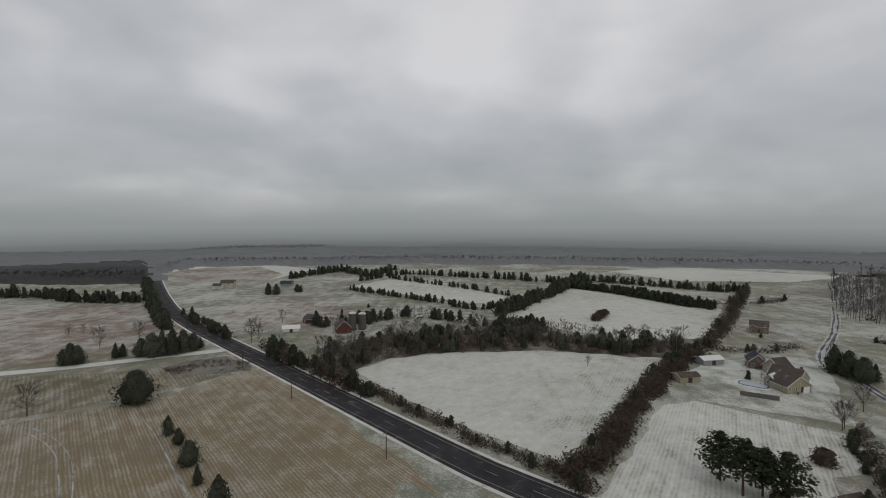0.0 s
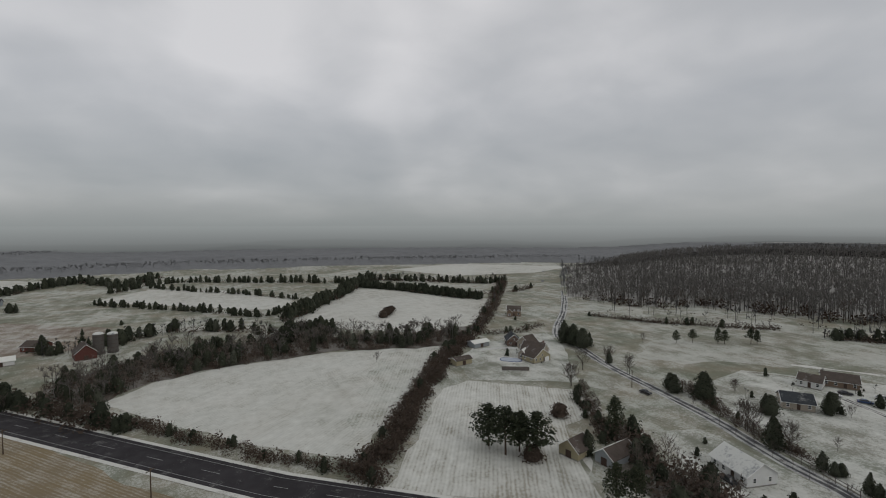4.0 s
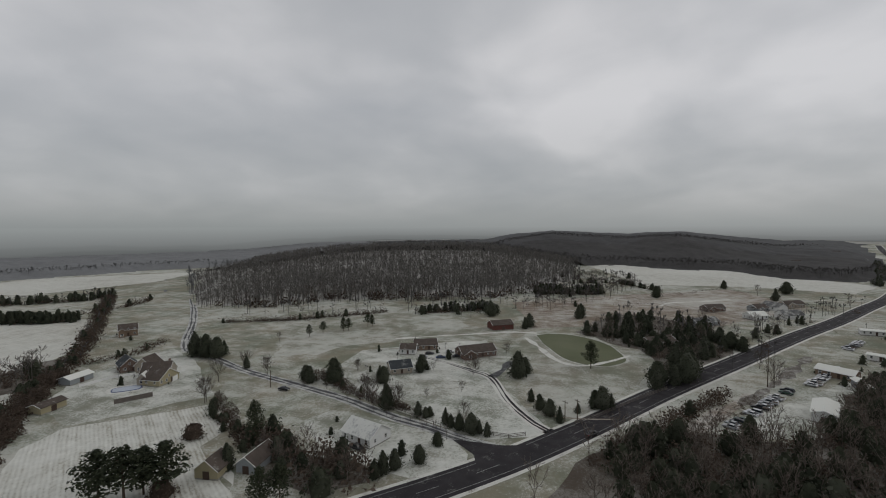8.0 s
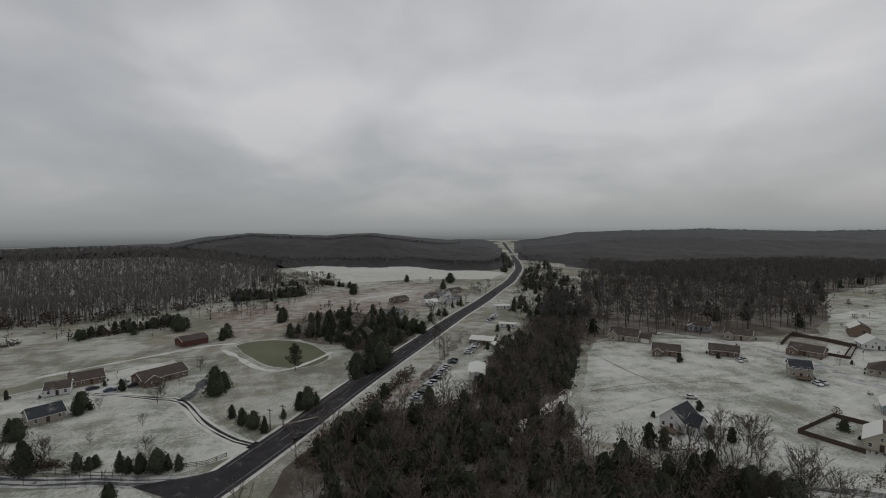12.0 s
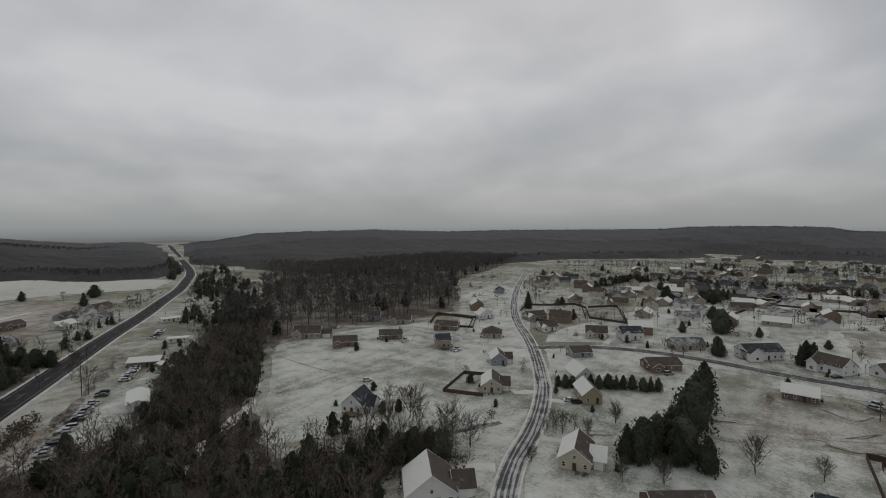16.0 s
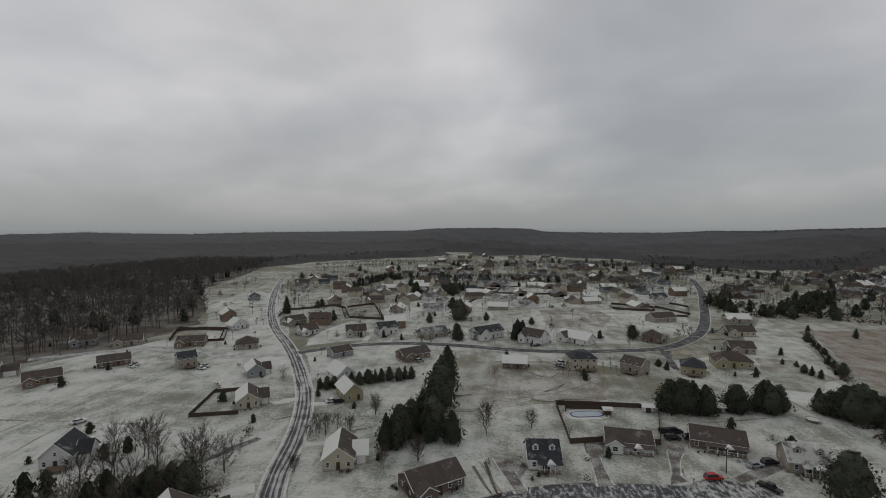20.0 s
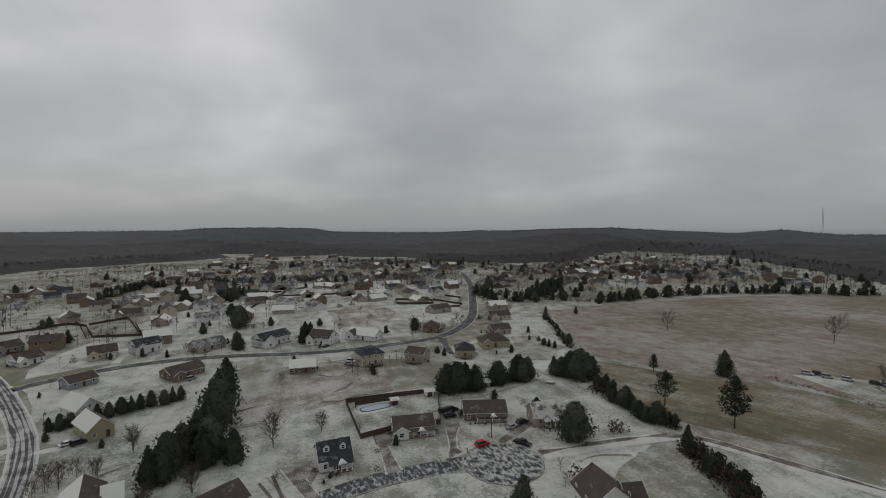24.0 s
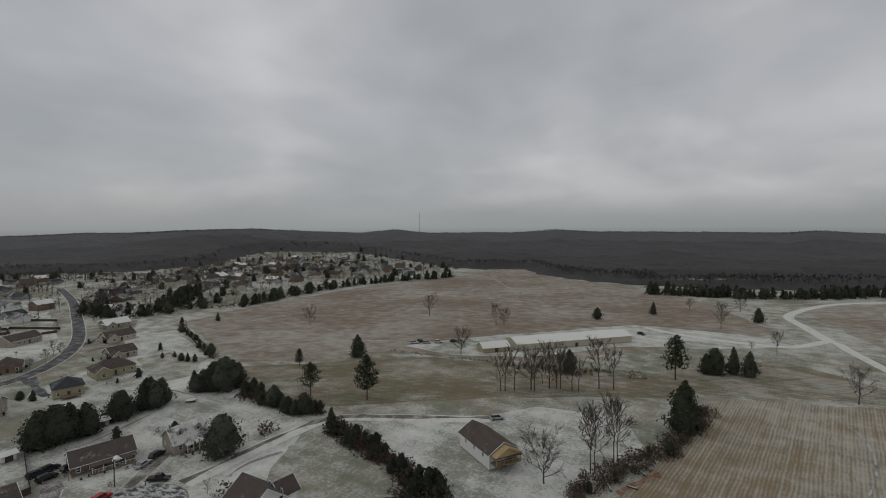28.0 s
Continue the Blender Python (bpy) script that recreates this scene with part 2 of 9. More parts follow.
M_LINE_W = paint("white_road_paint", (0.34, 0.34, 0.33), 0.7, 0.6, scale=2.5)
M_LINE_Y = paint("yellow_road_paint", (0.22, 0.16, 0.05), 0.7, 0.6, scale=2.5)


# ---- meshes ----
def link(name, bm, material, parent=None):
    me = bpy.data.meshes.new(name)
    bm.to_mesh(me)
    bm.free()
    for mt in material if isinstance(material, (list, tuple)) else [material]:
        me.materials.append(mt)
    ob = new(name, me)
    if parent is not None:
        ob.parent = parent
    return ob


def part(name, bm, material, parent, label=""):
    return tagged(link(name, bm, material, parent), label)


def empty(name, m, label, category, group=""):
    ob = new(name)
    ob.empty_display_size = 0.5
    ob.matrix_world = m
    return tagged(ob, label, category, group)


def smooth_line(points, step=8.0):
    """A Catmull-Rom line through the plan's points."""
    p = [Vector((x, y, 0)) for x, y in points]
    p = [p[0] * 2 - p[1]] + p + [p[-1] * 2 - p[-2]]
    out = []
    for i in range(1, len(p) - 2):
        a, b, c, d = p[i - 1:i + 3]
        n = max(1, int((c - b).length / step))
        for k in range(n):
            t = k / n
            out.append(0.5 * ((2 * b) + (c - a) * t + (2 * a - 5 * b + 4 * c - d) * t * t + (3 * b - a - 3 * c + d) * t ** 3))
    return out + [p[-2]]


def sideways(line):
    out = []
    for i, p in enumerate(line):
        d = line[min(i + 1, len(line) - 1)] - line[max(i - 1, 0)]
        out.append(Vector((-d.y, d.x, 0)).normalized())
    return out


def ribbon_bm(line, left, right, z, thick=0.0, dash=None, wander=0.0):
    """A strip along a line between two offsets. dash: (on, off) in pieces of the line."""
    bm = bmesh.new()
    side = sideways(line)
    prev = None
    for i, (p, s) in enumerate(zip(line, side)):
        up = Vector((0, 0, z + terrain(p.x, p.y)))
        l, r = left, right
        if wander:
            mid = (l + r) / 2 + wander * noise.noise((p.x * 0.05, p.y * 0.05, left * 3))
            half = max(0.06, (l - r) / 2 * (1 + 1.6 * noise.noise((p.x * 0.11, p.y * 0.11, right * 5))))
            l, r = mid + half, mid - half
        pair = (bm.verts.new(p + s * l + up), bm.verts.new(p + s * r + up))
        if prev and (dash is None or i % (dash[0] + dash[1]) < dash[0]):
            bm.faces.new((prev[0], prev[1], pair[1], pair[0]))
        prev = pair
    if thick:
        geo = bmesh.ops.extrude_face_region(bm, geom=bm.faces[:])["geom"]
        for v in geo:
            if isinstance(v, bmesh.types.BMVert):
                v.co.z -= thick
        bmesh.ops.recalc_face_normals(bm, faces=bm.faces[:])
    return bm


# the highway's course
HIGHWAY = smooth_line([
    (-570, 905), (-414, 663), (-281, 458.9), (-205.6, 350.5), (-162.3, 297.9), (-119.9, 253.8), (-71.6, 204.2), (-38.8, 170.1), (-15.3, 145.6),
    (2.4, 127.2), (10.8, 118.7), (62, 75.6), (112.5, 34.9), (145, 13.5), (167, 0.6), (191, -13.4), (218, -30.4), (247, -48.9), (282, -70.6),
    (322.9, -96.6), (374.6, -131.3), (436, -169), (500, -209), (572, -247), (652.3, -287.8), (771.9, -336.4), (929.4, -395.3), (1066.8, -445.3), (1203.9, -493.1), (1483, -597),
], 6.0)
CARRIAGEWAY = np.array([(p.x, p.y) for p in HIGHWAY])
# the wooded rim: azimuth (degrees, turning left from ahead), where woods begin, foot of the rise, crest distance, crest height
RIM = [
    (60, 760, 1000, 1500, 8), (44, 735, 900, 1450, 10), (33, 640, 900, 1450, 5), (29, 860, 900, 1250, 2), (24, 830, 880, 1150, 8), (17, 800, 860, 1100, 9),
    (10, 800, 1000, 1450, 1), (6, 800, 1000, 1450, 0), (-15, 790, 1000, 1450, 0), (-38, 850, 1000, 1450, 0), (-74, 900, 900, 1050, 10), (-77, 850, 820, 1050, 27),
    (-82, 800, 760, 1050, 39), (-87.5, 790, 780, 1050, 33), (-90.5, 790, 780, 1050, 30), (-93, 785, 780, 1050, 34), (-96, 785, 780, 1050, 35),
    (-101, 770, 770, 1100, 20), (-105, 715, 800, 1200, 10), (-108.5, 690, 800, 1300, 12), (-110.5, 700, 900, 1400, 9), (-113, 900, 1000, 1450, 9),
    (-116, 860, 900, 1450, 12), (-120.5, 760, 850, 1450, 33), (-126.5, 700, 850, 1450, 39), (-134, 700, 850, 1450, 43), (-143, 720, 850, 1450, 36),
    (-149, 800, 900, 1450, 40), (-154, 900, 900, 1450, 42), (-163, 980, 950, 1450, 43), (-167.5, 1000, 980, 1400, 44), (-170.5, 1060, 1040, 1350, 51),
    (-177.5, 1070, 1060, 1350, 51), (-182, 1090, 1060, 1350, 49), (-184, 1060, 1000, 1400, 39), (-192, 1000, 980, 1450, 36), (-197, 900, 950, 1450, 37),
    (-202, 850, 880, 1400, 42), (-206, 840, 850, 1350, 42), (-211, 900, 880, 1250, 49), (-217, 1080, 960, 1300, 52), (-223, 1120, 980, 1350, 43),
    (-229.5, 1120, 980, 1450, 36), (-233.5, 1000, 960, 1450, 46), (-237.5, 860, 900, 1450, 35), (-241, 730, 850, 1450, 35), (-247.5, 720, 850, 1450, 35),
    (-250, 740, 850, 1450, 38), (-253, 640, 850, 1450, 45), (-257, 590, 850, 1450, 38), (-264, 560, 850, 1450, 38), (-270, 560, 850, 1450, 36),
    (-276, 590, 850, 1400, 35), (-278, 600, 850, 1350, 41), (-283, 640, 850, 1450, 34), (-300, 760, 1000, 1500, 20),
]
# the long hill: azimuth, foot, crest distance, crest height
HILL = [(-40.5, 412, 470, 0), (-43.5, 405, 520, 6), (-48.5, 385, 600, 15), (-53.5, 400, 670, 21), (-59, 400, 710, 25), (-64.5, 400, 720, 26), (-73.5, 400, 720, 25), (-79, 440, 720, 16), (-85, 560, 700, 0)]


def smooth01(x):
    x = min(1.0, max(0.0, x))
    return x * x * (3 - 2 * x)


def azimuth(x, y):
    az = math.degrees(math.atan2(-x, y))
    return az if az < 60 else az - 360


def along(table, az):
    """Row of a table at an azimuth, eased between its entries; None outside it."""
    if not table[-1][0] <= az <= table[0][0]:
        return None
    for p, q in zip(table, table[1:]):
        if q[0] <= az:
            t = (p[0] - az) / (p[0] - q[0])
            return [a + (b - a) * t for a, b in zip(p[1:], q[1:])]


def terrain(x, y):
    d = math.hypot(x, y)
    if d < 380:
        return 0.0
    az = azimuth(x, y)
    h = 0.0
    rough = 1 + 0.05 * noise.noise((x * 0.004, y * 0.004, 0.7))
    row = along(RIM, az)
    if row:
        _, foot, crest, top = row
        h = top * rough * smooth01((d - foot) / (crest - foot))
    row = along(HILL, az)
    if row:
        foot, crest, top = row
        rise = min(1.0, max(0.0, (d - foot) / (crest - foot)))
        h = max(h, top * rough * (0.35 * rise + 0.65 * smooth01(rise)) * (1 - smooth01((d - crest - 30) / 260)))
    return h


def wooded(x, y):
    """True where woods cover the rim or the long hill."""
    d = math.hypot(x, y)
    if d < 380:
        return False
    # verges widen along the far highway to the east
    verge = 11 if y > 0 else 11 + 0.038 * max(0.0, d - 450)
    if np.hypot(CARRIAGEWAY[:, 0] - x, CARRIAGEWAY[:, 1] - y).min() < verge:
        return False
    az = azimuth(x, y)
    wave = 26 * noise.noise((x * 0.011, y * 0.011, 2.0)) + 12 * noise.noise((x * 0.04, y * 0.04, 5.0))
    row = along(RIM, az)
    if row and d > row[0] + wave:
        return not any(inside(x, y, c) for c in CLEARINGS)
    row = along(HILL, az + wave * 0.05)
    return bool(row and row[0] + wave * 0.4 < d < row[1] + 260)


def inside(x, y, poly):
    c = False
    j = len(poly) - 1
    for i in range(len(poly)):
        xi, yi = poly[i]
        xj, yj = poly[j]
        if (yi > y) != (yj > y) and x < (xj - xi) * (y - yi) / (yj - yi) + xi:
            c = not c
        j = i
    return c


CLEARINGS = [[
    (547.3, -246.0), (819.6, -371.8), (759.3, -403.7), (685.7, -412.0), (548.6, -329.6), (525.7, -267.9),
], [
    (558.8, -548.5), (618.4, -642.9), (551.5, -694.4), (394.6, -508.4), (389.4, -443.8), (428.5, -430.6),
], [
    (-640, -63.8), (-701.8, 77.6), (-639.7, 70.9), (-558.9, -55.6),
], [
    (-741.8, 96.4), (-781.8, 198.6), (-691.1, 175.8), (-654.9, 87.8),
],
             [
    (-277.6, 1018), (18.5, 955.6), (196.6, 918.1), (16.7, 861.4),
], [
    (335.5, 931.4), (625.8, 941.7), (565.2, 850.1), (303.3, 841.7),
], [
    (189.6, -1095.9), (145.5, -1124.5), (63.5, -1132.9), (72.4, -1062.9), (146.6, -1033.8),
]]


def build_ground():
    """One sheet to the horizon: rings that widen with distance."""
    rings = [0.0] + [40.0 * i for i in range(1, 10)]
    while rings[-1] < 4700:
        rings.append(rings[-1] * 1.06 + 4 if rings[-1] > 1500 else rings[-1] + 14)
    n = 540
    verts, faces = [(0, 0, -0.03)], []
    for r in rings[1:]:
        for k in range(n):
            a = 2 * math.pi * k / n
            x, y = -r * math.sin(a), r * math.cos(a)
            verts.append((x, y, terrain(x, y) - 0.03))
    for k in range(n):
        faces.append((0, 1 + k, 1 + (k + 1) % n))
    for j in range(len(rings) - 2):
        b = 1 + j * n
        for k in range(n):
            k2 = (k + 1) % n
            faces.append((b + k, b + n + k, b + n + k2, b + k2))
    me = bpy.data.meshes.new("ground")
    me.from_pydata(verts, [], faces)
    me.polygons.foreach_set("use_smooth", [True] * len(faces))
    me.materials.append(M_BASE)
    me.materials.append(M_HILLFLOOR)
    # leaf litter where woods cover the land
    def cover(f):
        x, y = (sum(verts[k][i] for k in f) / len(f) for i in range(2))
        k = 1 - 16 / max(math.hypot(x, y), 20)
        return 1 if wooded(x * k, y * k) and wooded(x, y) else 0
    me.polygons.foreach_set("material_index", [cover(f) for f in faces])
    return tagged(new("ground", me), "snow-dusted winter pasture and rolling land", "ground", kind="structure")


build_ground()


def ragged(points, step=6.0, rough=1.2):
    out = []
    n = len(points)
    for i in range(n):
        a, b = Vector((*points[i], 0)), Vector((*points[(i + 1) % n], 0))
        k = max(1, int((b - a).length / step))
        s = Vector((-(b - a).y, (b - a).x, 0)).normalized()
        for j in range(k):
            p = a.lerp(b, j / k)
            out.append(p + s * rough * 2 * noise.noise((p.x * 0.07, p.y * 0.07, 3.1)))
    return out


PATCHES = []


def patch(name, points, material, label, category, z=0.02, rough=1.2, step=6.0):
    bm = bmesh.new()
    if z < 0.06:
        # later patches lie a little higher
        z = -0.024 + 0.001 * len(PATCHES)
    PATCHES.append(name)
    pts = ragged(points, step, rough)
    f = bm.faces.new([bm.verts.new((p.x, p.y, z + terrain(p.x, p.y))) for p in pts])
    if f.normal.z < 0:
        f.normal_flip()
    bmesh.ops.triangulate(bm, faces=bm.faces[:])
    for f in bm.faces:
        if f.normal.z < 0:
            f.normal_flip()
    return tagged(link(name, bm, material), label, category, kind="structure")


# glowing ring painted as haze, sky-coloured at the horizon, closes the view all round
def build_haze():
    m = bpy.data.materials.new("distant_haze")
    m.use_nodes = True
    nt = m.node_tree
    nt.nodes.clear()
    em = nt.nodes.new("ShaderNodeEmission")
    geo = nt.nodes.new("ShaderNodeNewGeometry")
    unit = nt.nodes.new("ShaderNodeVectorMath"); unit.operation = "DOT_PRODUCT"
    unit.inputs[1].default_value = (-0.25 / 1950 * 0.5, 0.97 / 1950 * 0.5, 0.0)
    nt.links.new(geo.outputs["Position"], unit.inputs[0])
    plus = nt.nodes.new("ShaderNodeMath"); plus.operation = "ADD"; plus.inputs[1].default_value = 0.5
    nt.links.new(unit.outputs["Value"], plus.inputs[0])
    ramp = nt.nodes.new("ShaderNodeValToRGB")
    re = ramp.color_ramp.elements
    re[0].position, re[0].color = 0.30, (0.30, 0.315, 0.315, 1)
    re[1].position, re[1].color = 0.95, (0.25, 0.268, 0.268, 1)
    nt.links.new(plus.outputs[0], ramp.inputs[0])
    # painted into the glow: land darkening towards its foot, faint ridges one after another
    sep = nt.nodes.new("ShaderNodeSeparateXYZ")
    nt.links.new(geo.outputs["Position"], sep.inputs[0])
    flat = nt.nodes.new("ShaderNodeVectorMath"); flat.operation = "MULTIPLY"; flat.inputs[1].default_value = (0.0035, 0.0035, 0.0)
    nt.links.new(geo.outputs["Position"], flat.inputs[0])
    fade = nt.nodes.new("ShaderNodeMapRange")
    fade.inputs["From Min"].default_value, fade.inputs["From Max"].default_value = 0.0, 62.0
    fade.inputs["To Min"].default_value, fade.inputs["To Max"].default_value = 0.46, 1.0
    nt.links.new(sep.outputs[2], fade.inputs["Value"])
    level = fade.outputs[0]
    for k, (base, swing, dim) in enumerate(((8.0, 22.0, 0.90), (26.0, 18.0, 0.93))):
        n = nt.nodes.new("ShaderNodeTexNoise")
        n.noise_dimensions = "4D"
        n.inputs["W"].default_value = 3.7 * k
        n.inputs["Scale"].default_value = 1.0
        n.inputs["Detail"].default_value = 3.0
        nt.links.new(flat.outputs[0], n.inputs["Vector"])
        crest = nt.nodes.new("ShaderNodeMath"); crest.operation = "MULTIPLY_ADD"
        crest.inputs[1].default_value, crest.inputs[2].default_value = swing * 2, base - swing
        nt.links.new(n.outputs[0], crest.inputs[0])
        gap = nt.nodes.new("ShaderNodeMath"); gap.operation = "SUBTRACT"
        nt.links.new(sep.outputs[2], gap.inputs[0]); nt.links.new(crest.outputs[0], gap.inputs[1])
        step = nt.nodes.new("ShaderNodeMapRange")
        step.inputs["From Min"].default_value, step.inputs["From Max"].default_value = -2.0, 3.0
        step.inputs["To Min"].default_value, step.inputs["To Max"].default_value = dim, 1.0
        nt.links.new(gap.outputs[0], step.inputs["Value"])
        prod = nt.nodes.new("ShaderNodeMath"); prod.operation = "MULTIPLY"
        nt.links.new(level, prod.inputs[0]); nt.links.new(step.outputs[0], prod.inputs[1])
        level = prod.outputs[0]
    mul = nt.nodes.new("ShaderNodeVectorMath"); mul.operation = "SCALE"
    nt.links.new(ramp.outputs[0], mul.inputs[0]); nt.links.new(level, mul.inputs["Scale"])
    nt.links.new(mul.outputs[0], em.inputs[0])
    o = nt.nodes.new("ShaderNodeOutputMaterial")
    nt.links.new(em.outputs[0], o.inputs[0])
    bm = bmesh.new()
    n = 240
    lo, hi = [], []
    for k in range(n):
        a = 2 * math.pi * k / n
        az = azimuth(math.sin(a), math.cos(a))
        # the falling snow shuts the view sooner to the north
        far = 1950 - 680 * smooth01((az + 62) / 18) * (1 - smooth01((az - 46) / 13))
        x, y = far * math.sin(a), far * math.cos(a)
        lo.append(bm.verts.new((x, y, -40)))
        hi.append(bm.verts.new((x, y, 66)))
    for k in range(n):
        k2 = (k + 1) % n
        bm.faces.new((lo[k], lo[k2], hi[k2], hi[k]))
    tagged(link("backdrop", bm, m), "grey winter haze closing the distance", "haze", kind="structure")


build_haze()


# ---- fields ----
patch("stubble_field", [
    (-85.2, 206.8), (-60.2, 184.3), (-25.4, 141.6), (0.7, 107.3), (-12.5, 114.3), (-7.8, 72.3), (-58.6, 67.3), (-88.8, 18.1), (-94.5, -7.1),
    (-111.3, -21.1), (-133.4, -12.5), (-162, -8.1), (-189, -3.3), (-198, 4.7), (-206.6, 24), (-214.6, 51.4), (-143.3, 147.3), (-129.4, 154.9),
    (-104.4, 174.4),
],
      M_STUBBLE, "brown crop stubble with snow in the rows", "field", 0.02)
patch("grass_margin", [
    (-87.1, 208.4), (-107.3, 179.3), (-132.6, 158.8), (-146.2, 150.4), (-219.4, 52.5), (-211.4, 24.5), (-198.1, -4.4), (-211.8, -5.8),
    (-237.3, 27.3), (-240.7, 57.4), (-188.4, 194.7), (-144.5, 200.6), (-119.1, 212.9), (-101.7, 226.9),
],
      M_GREEN, "rough winter grass with thin snow", "field", 0.03)
patch("snow_field", [
    (-40.1, 204.1), (-23.3, 224.5), (4.5, 232.5), (51.1, 236.5), (108, 221.9), (69.4, 172.5), (46.5, 141.3), (33, 123), (26.5, 128.7), (16.3, 137.6),
    (-0.9, 154.4), (-20.9, 179),
],
      M_WHITE, "snow-covered field with faint crop rows", "field", 0.02)
patch("green_strip", [
    (76, 224), (105.7, 218.1), (69.9, 173.7), (46.3, 143.3), (33.8, 135.7), (43.1, 161.7),
],
      snowy_ground("thin_snow_strip", 0.32, 0.84, (0.11, 0.125, 0.06), STRAW, 0.50, (28, 1.3, 0.16)), "thinly snowed green crop strip", "field", 0.04, 4.0)
patch("snow_field", [
    (37.8, 322.4), (127, 470.9), (182.2, 407.4), (216.3, 349.3), (163.1, 270.7), (129.5, 253.6), (108.8, 256.2), (74.6, 281.7),
],
      M_WHITE2, "smooth snow-covered field", "field", 0.02)
patch("snow_field", [
    (-100.6, 486.7), (-63.6, 553.2), (3.7, 514.2), (56.7, 418.5), (43.8, 373.5), (-22.7, 419.3),
], M_WHITE2, "narrow snow-covered field", "field", 0.02)
patch("snow_field", [
    (-299.4, 528.4), (-163, 438.4), (-91.6, 456.8), (-2, 379.4), (22, 322.5), (-33.8, 327), (-99.3, 361.7), (-169.7, 380.9),
],
      M_BASE, "snow-dusted pasture", "field", 0.02)
patch("snow_field", [
    (231.5, 652.8), (356.8, 703.9), (503.2, 576.2), (390.7, 519.7), (272.8, 537.4),
], M_WHITE2, "far pale snow-covered field", "field", 0.02)
patch("snow_field", [
    (-456.9, 758.8), (-307.4, 778.5), (-189.7, 694.3), (-206, 555.1), (-292.9, 528.3),
], M_WHITE2, "far pale snow-covered field", "field", 0.02)
patch("tan_pasture", [
    (-167, 354.9), (-130.6, 404.1), (-62.5, 354), (-67.6, 299), (-108.6, 290.9), (-143.6, 304.8),
], M_TAN, "brown rough pasture with little snow", "field", 0.04)
patch("tan_pasture", [
    (-382.4, 648.6), (-364, 721.3), (-291.3, 735.4), (-211.7, 614.6), (-205.8, 526.2), (-255.9, 506), (-309.2, 533.9),
], M_TAN, "far tan pasture under thin snow", "field", 0.02)
patch("brown_pasture", [
    (-349.3, 363.9), (-288, 371.1), (-219.5, 362.8), (-142.8, 261.7), (-154.8, 235.5), (-185, 213.3), (-202, 209),
], M_TAN, "reddish winter pasture", "field", 0.02)
patch("corn_field", [
    (78.7, 163.7), (91.8, 166.9), (126.2, 137.6), (119.8, 120.1), (98.2, 115.1), (89.3, 99.7), (78.5, 75.7), (34.3, 105.5), (43.7, 115.3),
    (60.3, 138.2),
], M_CORN, "snowy crop stubble in rows", "field", 0.02)
patch("lawn", [
    (100, 195.5), (124.8, 217), (176.5, 223.1), (162.7, 191), (131, 144.5), (93.9, 168.1),
], M_LAWN, "snow-covered farmhouse yard", "lawn", 0.03)
patch("lawn", [
    (135.6, 94.3), (134.7, 69.4), (129.6, 47.7), (121.7, 38.9), (113.1, 38.5), (105.4, 45), (104.3, 55.6), (110.7, 83), (124.3, 97.6),
], M_LAWN, "snow-covered roadside yard", "lawn", 0.03)
patch("lawn", [
    (160.4, 119.7), (207.5, 126.2), (251.6, 75.2), (216.3, 42.4), (188.5, 51.4), (142.2, 19.2), (132.1, 37.8), (140.2, 67.9),
], M_LAWN, "snow-covered yards of three houses", "lawn", 0.03)
patch("grass_slope", [
    (273.5, 54.2), (286.8, 44.9), (266.1, -3), (219.3, -13.1), (153.7, 13.6), (179.5, 32.9), (194.4, 49.2),
], M_THIN, "thinly snowed grass round the pond", "field", 0.03)
patch("tan_pasture", [
    (383.5, 86.6), (452, 5.3), (528.6, -97.9), (430.4, -134.2), (328, -52.4), (315.5, 4), (287.7, 51.8),
], M_TAN, "brown rough pasture with little snow", "field", 0.03)
patch("snow_field", [
    (830.2, 68.7), (857.8, 9.3), (741, -137.4), (600.9, -245.5), (528.7, -198.9), (554.8, -116.7), (541.7, -20.1),
], M_WHITE2, "far pale hill field under snow", "field", 0.03)
patch("yard", [
    (171.7, -33.8), (231, -84.1), (252.1, -111.5), (209.1, -96.7), (168.3, -63.5), (160.1, -37.6),
], M_LAWN, "snow-covered salvage yard", "yard", 0.03)
patch("lawn", [
    (124.1, -73.5), (154.3, -92.7), (221.9, -141), (229, -170.4), (197.1, -235.6), (151.2, -252.4), (110.1, -217.7), (92.7, -190.1), (73.7, -138.9),
    (65.6, -106.2), (108.2, -91.4),
], M_LAWN, "wide snow-covered back lawns", "lawn", 0.03)
patch("lawn", [
    (105.9, -226.3), (69.3, -261.2), (11.9, -259.5), (-30.6, -266.5), (-63.6, -249), (-60.5, -128.1), (-33.1, -125.6), (44.6, -81.7), (62.7, -129.8),
    (78, -169.5),
], M_LAWN, "snow-covered house plots", "lawn", 0.03)
patch("grass_lot", [
    (28.2, -217.6), (-25.1, -225), (-64.8, -213.2), (-58.3, -184.5), (1.1, -164.8), (22.5, -173.1),
], M_BASE, "thin snow on an empty plot", "lawn", 0.05)
patch("lawn", [
    (117.4, -265.2), (95.3, -371.9), (4.2, -542.7), (-179.8, -539.6), (-107.2, -296.1), (-74.9, -266.8), (1.8, -256.2), (67.9, -264.6),
    (111.1, -236.1),
], M_LAWN, "snow-covered plots along the street", "lawn", 0.03)
patch("lawn", [
    (247.1, -345.6), (272.6, -486), (244.6, -469.1), (124.7, -246.4), (96.6, -206.3), (80.1, -160.8), (56, -91.4), (84.2, -100.8), (105.2, -146.7),
], M_LAWN, "snow-covered house plots", "lawn", 0.025)
